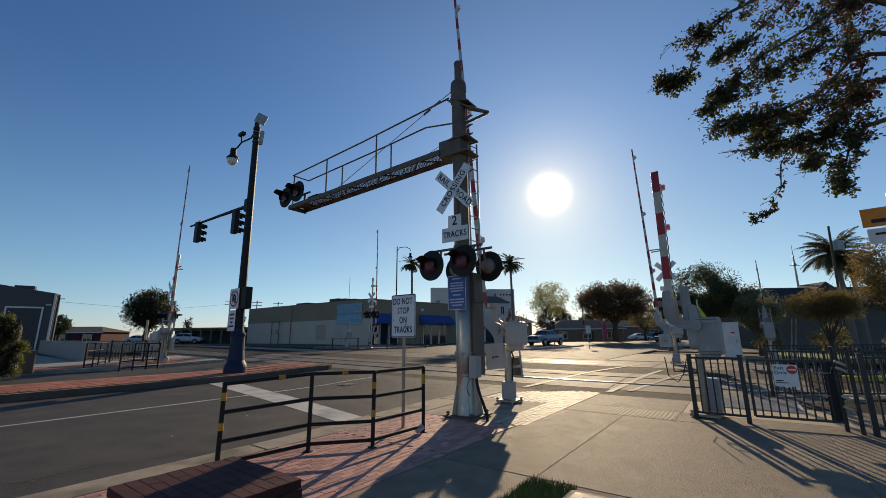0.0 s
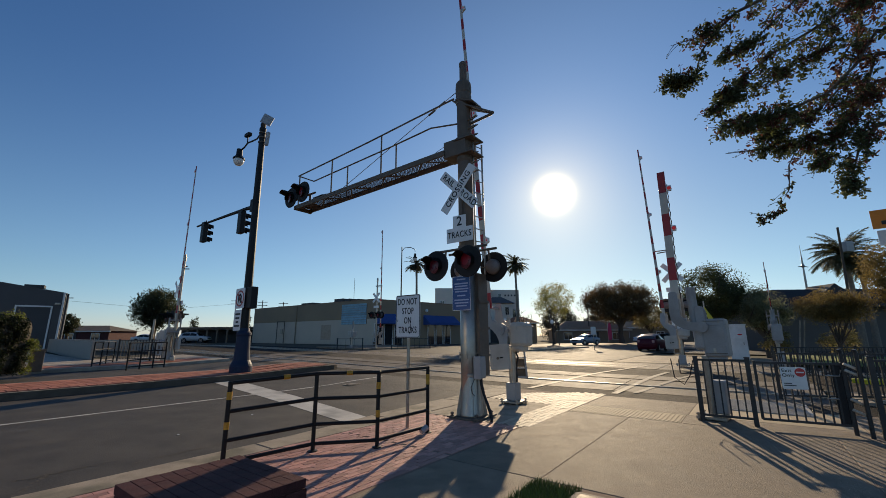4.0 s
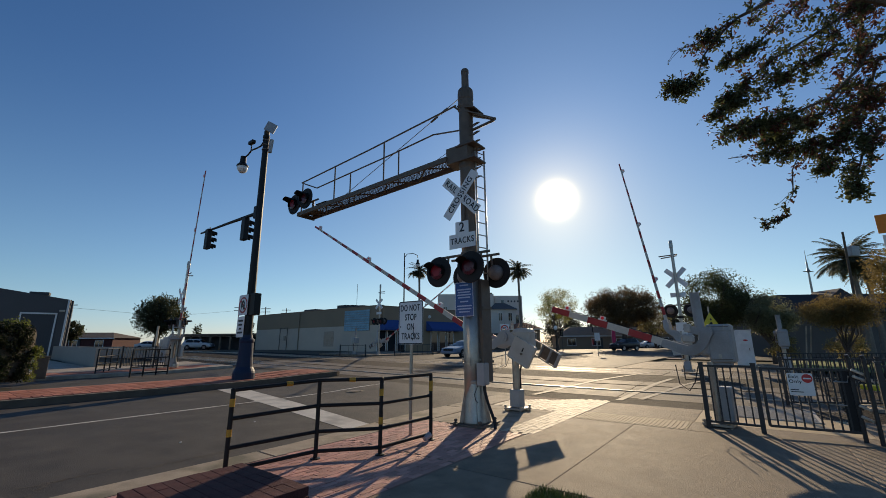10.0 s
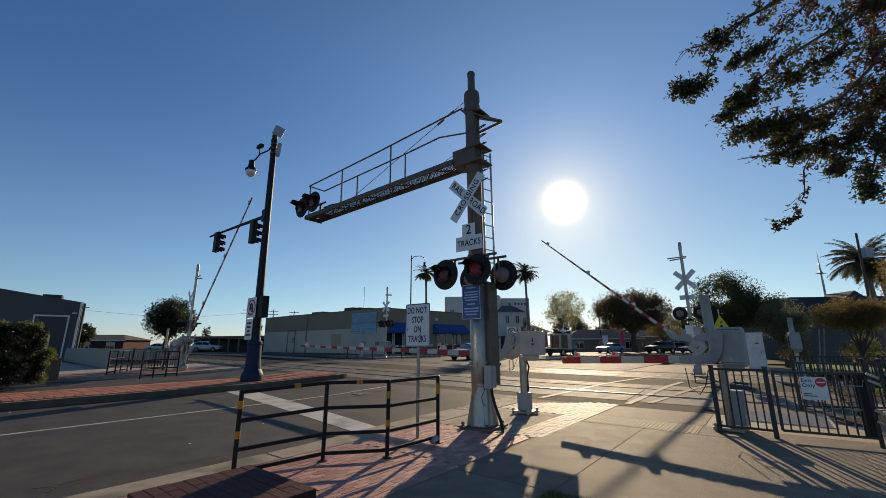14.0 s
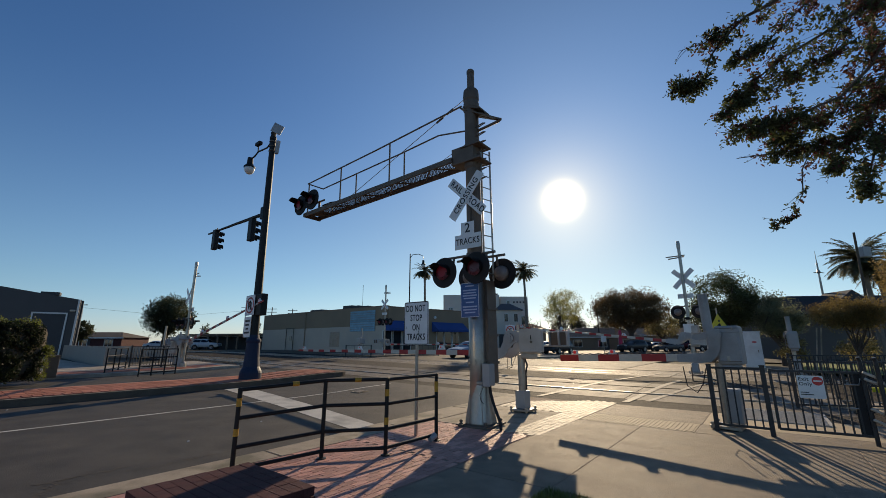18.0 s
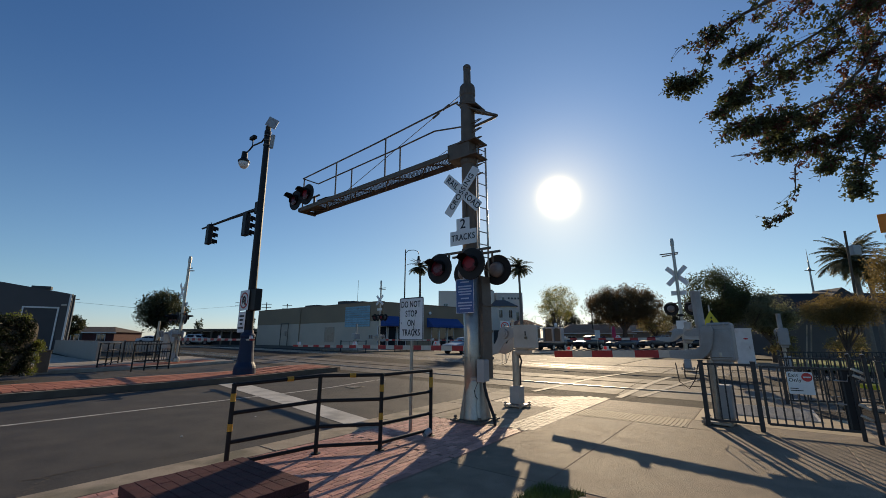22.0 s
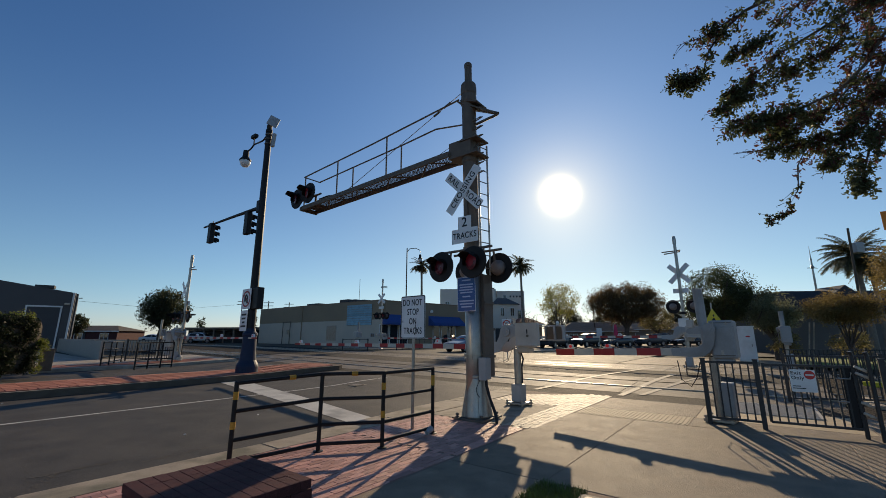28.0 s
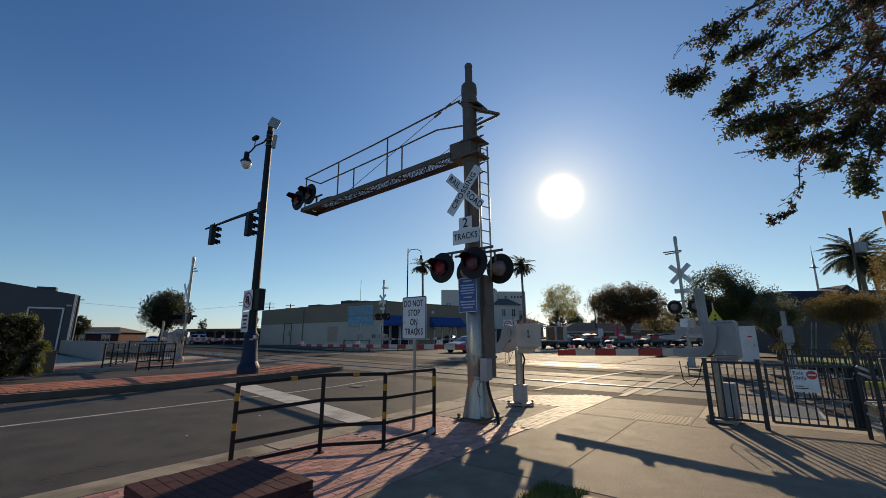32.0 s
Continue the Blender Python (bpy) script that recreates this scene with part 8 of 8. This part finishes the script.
for i in range(50):
    for j in range(4):
        s_, n_ = -6 + i * 0.375, 16.19 + j * 0.476
        if s_ > 12.3 - abs(j - 1.5) * 0.15:
            continue
        piece("paver", "median", (0.368, 0.468, 0.05), "brick_median", None, at(s_, n_, road_height(s_, n_) + 0.213), 0.004).parent = MEDIAN

# ---------- railway ----------
RW = tagged(new("crossing_surface"), "pale concrete crossing panels between asphalt strips over two tracks", "railway crossing", kind="structure")


def crossing_sheet(name, s0, s1, n0, n1, material, dz=0.0, parent=RW, step=1.2):
    bm = B()
    ks = max(int((s1 - s0) / 0.6), 1)
    kn = max(int((n1 - n0) / step), 1)
    rows = []
    for i in range(ks + 1):
        s = s0 + (s1 - s0) * i / ks
        rows.append([bm.verts.new(st(s, n0 + (n1 - n0) * j / kn, deck(s, n0 + (n1 - n0) * j / kn) + dz)) for j in range(kn + 1)])
    for a, b in zip(rows, rows[1:]):
        for j in range(kn):
            bm.faces.new((a[j], b[j], b[j + 1], a[j + 1]))
    return part(name, bm, material, parent)


def deck(s, n):
    """Surface of the crossing, level with the walkway at one side and the carriageway at the other."""
    near = 0.15 * smooth(11.5, 17, s)
    return near + (0.012 * (min(n, 45) - 6.5) * smooth(6.5, 9, n) if n > 6.5 else 0.0) - 0.004


T1, T2 = 14.75, 21.9
crossing_sheet("asphalt_strip", 11.72, T1 - 1.95, -1.4, 27, "asphalt_rough")
crossing_sheet("asphalt_strip", T1 + 1.95, T2 - 1.95, -1.4, 27, "asphalt_rough")
crossing_sheet("asphalt_strip", T2 + 1.95, 24.4, -1.4, 27, "asphalt_rough")
rng = random.Random(21)
for tc_ in (T1, T2):
    for k in range(12):
        n0, n1 = -1.4 + k * 2.4, -1.4 + (k + 1) * 2.4
        for s0, s1 in ((tc_ - 1.93, tc_ - 0.80), (tc_ - 0.64, tc_ + 0.64), (tc_ + 0.80, tc_ + 1.93)):
            crossing_sheet("crossing_panel", s0, s1, n0 + 0.012, n1 - 0.012, "panel", rng.uniform(0.002, 0.008), step=2.4)
    for sg in (-1, 1):
        bm = B()
        for n in range(-200, 220, 4):
            a, b = st(tc_ + sg * 0.72, n), st(tc_ + sg * 0.72, n + 4)
            for dz, w in ((0.004, 0.072),):
                za, zb = deck(tc_, n) + dz, deck(tc_, n + 4) + dz
                q = []
                for (px, py, _), z in ((a, za), (b, zb)):
                    q.append([bm.verts.new((px + UX * o, py + UY * o, z + h)) for o, h in ((-w / 2, -0.15), (-w / 2, 0), (w / 2, 0), (w / 2, -0.15))])
                for i in range(3):
                    bm.faces.new((q[0][i], q[1][i], q[1][i + 1], q[0][i + 1]))
        bmesh.ops.recalc_face_normals(bm, faces=bm.faces)
        tagged(part("rail", bm, "rail_steel"), "worn brown steel railway rail", "rail", "railway rails", "structure")
    # ballast and sleepers away from the crossing
    for n0, n1, tag in ((27.2, 140, 1), (-140, -1.5, -1)):
        bm = B()
        rows = []
        ns = [n0 + (n1 - n0) * (i / 40) ** (2 if tag > 0 else 0.5) for i in range(41)]
        for n in ns:
            rows.append([bm.verts.new(st(tc_ + o, n, deck(tc_ + o, n) + h)) for o, h in ((-3.55, -0.035), (-1.5, -0.03), (1.5, -0.03), (3.55, -0.035))])
        for a, b in zip(rows, rows[1:]):
            for i in range(3):
                bm.faces.new((a[i], b[i], b[i + 1], a[i + 1]))
        bmesh.ops.recalc_face_normals(bm, faces=bm.faces)
        tagged(part("ballast", bm, "ballast_dark"), "brown stone track ballast", "ballast", kind="structure")
        for k in range(60):
            n = (27.6 + k * 0.62) if tag > 0 else (-2.0 - k * 0.62)
            piece("sleeper", "sleeper", (2.5, 0.24, 0.16), "curb", RW, at(tc_, n, deck(tc_, n) - 0.01), 0.01)
# station platform slabs seen through the fence
for k in range(9):
    flat_slab(9.9, 11.7, -2.0 - (k + 1) * 1.6, -2.0 - k * 1.6, 0.012, "tactile" if k % 4 == 1 else "concrete", "platform_slab", 0.1)
# pale painted bands across the crossing walk
for pts in (((12.2, 3.3), (18.5, 2.86), (18.5, 2.68), (12.2, 3.12)), ((12.6, 2.82), (18.5, 1.75), (18.5, 1.6), (12.6, 2.67)), ((12.0, 5.75), (22, 4.2), (22, 4.02), (12.0, 5.57))):
    bm = B()
    k = 8
    lo = [bm.verts.new(st(pts[0][0] + (pts[1][0] - pts[0][0]) * i / k, pts[0][1] + (pts[1][1] - pts[0][1]) * i / k, deck(pts[0][0] + (pts[1][0] - pts[0][0]) * i / k, 3) + 0.016)) for i in range(k + 1)]
    hi = [bm.verts.new(st(pts[3][0] + (pts[2][0] - pts[3][0]) * i / k, pts[3][1] + (pts[2][1] - pts[3][1]) * i / k, deck(pts[3][0] + (pts[2][0] - pts[3][0]) * i / k, 3) + 0.016)) for i in range(k + 1)]
    for i in range(k):
        bm.faces.new((lo[i], lo[i + 1], hi[i + 1], hi[i]))
    bmesh.ops.recalc_face_normals(bm, faces=bm.faces)
    tagged(part("marking", bm, "paint_faded"), "faded white walkway line over the tracks", "road marking", kind="structure")

# ---------- wear on the carriageway ----------
def crack(pts, w, seed, material="joint"):
    r = random.Random(seed)
    bm = B()
    prev = None
    (s0, n0), (s1, n1) = pts
    k = 26
    ds, dn = s1 - s0, n1 - n0
    ln = math.hypot(ds, dn)
    for i in range(k + 1):
        o = r.gauss(0, 0.025)
        s, n = s0 + ds * i / k - dn / ln * o, n0 + dn * i / k + ds / ln * o
        ww = w * r.uniform(0.4, 1.3)
        z = road_height(s, n) + 0.004
        cur = (bm.verts.new(st(s - dn / ln * ww, n + ds / ln * ww, z)), bm.verts.new(st(s + dn / ln * ww, n - ds / ln * ww, z)))
        if prev:
            bm.faces.new((prev[0], cur[0], cur[1], prev[1]))
        prev = cur
    bmesh.ops.recalc_face_normals(bm, faces=bm.faces)
    tagged(part("crack", bm, material), "dark crack in the asphalt", "crack", kind="structure")


crack(((-4, 6.27), (4, 6.29)), 0.018, 1)
crack(((4, 6.31), (8.2, 6.6)), 0.016, 7)
crack(((0.9, 6.4), (1.4, 7.3)), 0.012, 2)
crack(((1.1, 7.25), (2.1, 7.3)), 0.014, 8)
crack(((1.0, 9.2), (8.0, 9.6)), 0.006, 3)
crack(((7.2, 6.7), (9.6, 15.0)), 0.012, 4)
crack(((2.2, 7.0), (4.6, 7.1)), 0.012, 5)
# small pale scraps of litter on the asphalt
rng = random.Random(31)
for s_, n_ in ((3.2, 8.2), (1.6, 14.9), (4.9, 8.9)):
    LT = thing("litter", at(s_, n_, road_height(s_, n_) + 0.004, rng.uniform(0, 90)), "small crumpled white paper scrap on the asphalt", "litter", "scraps of litter")
    bm = B()
    bmesh.ops.create_icosphere(bm, subdivisions=2, radius=0.016)
    for v in bm.verts:
        v.co = Vector((v.co.x * 1.5, v.co.y, abs(v.co.z) * 0.6)) * rng.uniform(0.75, 1.15)
    part("scrap", bm, "white", LT)
MH = thing("valve_cover", at(9.5, 11.0, road_height(9.5, 11.0) + 0.004), "small pale iron valve cover set in the asphalt", "manhole cover")
part("collar", box(B(), (0, 0, 0.0), (0.5, 0.42, 0.012)), "curb", MH)
part("lid", box(B(), (0, 0, 0.008), (0.34, 0.26, 0.012)), "galv_dark", MH)
# ---------- what moves ----------
def swing(arm, rows):
    p = arm.matrix_basis.translation.copy()
    walk(arm, [(t, pose(p.x, p.y, p.z, a)) for t, a in rows])


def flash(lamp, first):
    """The lamp turns its lit face to the road and away again to imitate flashing, in step with its partner."""
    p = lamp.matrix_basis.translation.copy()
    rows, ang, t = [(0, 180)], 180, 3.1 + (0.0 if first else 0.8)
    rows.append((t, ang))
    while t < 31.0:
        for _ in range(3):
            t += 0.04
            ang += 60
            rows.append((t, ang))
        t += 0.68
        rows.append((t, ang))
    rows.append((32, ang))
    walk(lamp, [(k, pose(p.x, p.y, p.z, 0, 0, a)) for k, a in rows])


def motions():
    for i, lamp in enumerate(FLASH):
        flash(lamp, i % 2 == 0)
    swing(ARM1, [(0, 85.3), (4.6, 85.3), (5.5, 78.6), (6, 73.7), (7, 61.9), (8, 49.3), (9, 38.3), (10, 28.5), (11, 21), (12, 14.3), (13, 7.6), (14, 1.2), (14.6, -0.25), (16.5, -0.25), (32, -0.25)])
    swing(ARM5, [(0, 90.5), (4.6, 90.5), (5.5, 88), (6, 85.3), (7, 71.5), (8, 57), (9, 43), (10, 31), (11, 22), (12, 14), (13, 7), (14, 1), (14.6, 0), (16.5, 0), (32, 0)])
    swing(ARM2, [(0, 90.3), (4.6, 90.3), (5.5, 80), (6, 72), (7, 59.5), (8, 45), (9, 31.5), (10, 18.5), (11, 7.2), (12, 3), (13, -0.3), (14, -1.8), (16, -1.5), (32, -1.5)])
    swing(ARM7, [(0, 97), (4.6, 97), (5.5, 78), (6, 68), (7, 50), (8, 34), (9, 20), (10, 8), (11, 0), (13, 0), (32, 0)])
    swing(ARM3, [(0, 88), (8.6, 88), (9.3, 86.5), (10, 81.2), (11, 71), (12, 60.5), (13, 51), (14, 41.5), (15.5, 28), (17, 15), (18, 6), (18.8, 0), (20, 0), (32, 0)])
    swing(ARM4, [(0, 90), (8.6, 90), (9.3, 89), (10, 85), (11, 75.5), (12, 65), (13, 54.5), (14, 45), (14.5, 40.5), (16, 28.5), (17, 19.8), (17.5, 15.5), (18, 10.3), (18.8, 3), (19.4, 0), (21, 0), (32, 0)])
    walk(RED, [(t, lane(s, n) @ Matrix.Rotation(radians(a), 4, "Z")) for t, s, n, a in ((0, -6.5, 12.9, 0), (0.3, -0.6, 12.9, 0), (0.5, 3.6, 12.9, 0), (0.7, 6.7, 12.9, 0), (0.9, 9.8, 12.9, 0), (1.1, 13.2, 12.9, -1), (1.3, 16.6, 12.7, -3), (1.7, 22.5, 11.9, -6), (2.1, 27.2, 10.8, -6), (2.5, 30.2, 9.65, -5), (3.0, 33.6, 8.25, -4), (3.5, 38.4, 7.5, -3), (4, 44.5, 7.6, 0), (5.5, 66, 9, 0), (8, 110, 9, 0), (32, 145, 9, 0))])
    walk(PICK, [(t, lane(s, n, False)) for t, s, n in ((0, 48.5, 20.3), (0.6, 35.5, 20.3), (1.0, 27, 20.3), (1.3, 20.9, 20.3), (1.5, 18.8, 20.3), (1.7, 16, 20.3), (1.9, 13, 20.3), (2.1, 9.7, 20.3), (2.3, 6.5, 20.3), (2.5, 3.8, 20.3), (2.7, 0.2, 20.3), (3.5, -14, 20.3), (5, -38, 20.3), (6, -48, 20.3), (32, -50, 20.3))])
    walk(CA, [(t, lane(s, n, False)) for t, s, n in ((0, 76, 21), (2, 65, 21), (4, 57.5, 21), (5.5, 51.5, 21), (6, 50, 21), (7, 44.5, 21), (8, 33.5, 21), (8.7, 31, 21), (9.5, 30.6, 21), (32, 30.6, 21))])
    walk(CB_, [(t, lane(s, n, False)) for t, s, n in ((0, 120, 20), (6, 80, 20), (8, 69, 20), (9, 66.5, 20), (11, 60.5, 20), (12, 56, 20), (13, 51, 20), (14, 48, 20), (14.6, 47.5, 20), (32, 47.5, 20))])
    for c, n, stop, rows in QUEUE:
        walk(c, [(0, lane(rows[0][1] + 14, n, False))] + [(t, lane(s, n, False)) for t, s in rows] + [(32, lane(stop, n, False))])


motions()
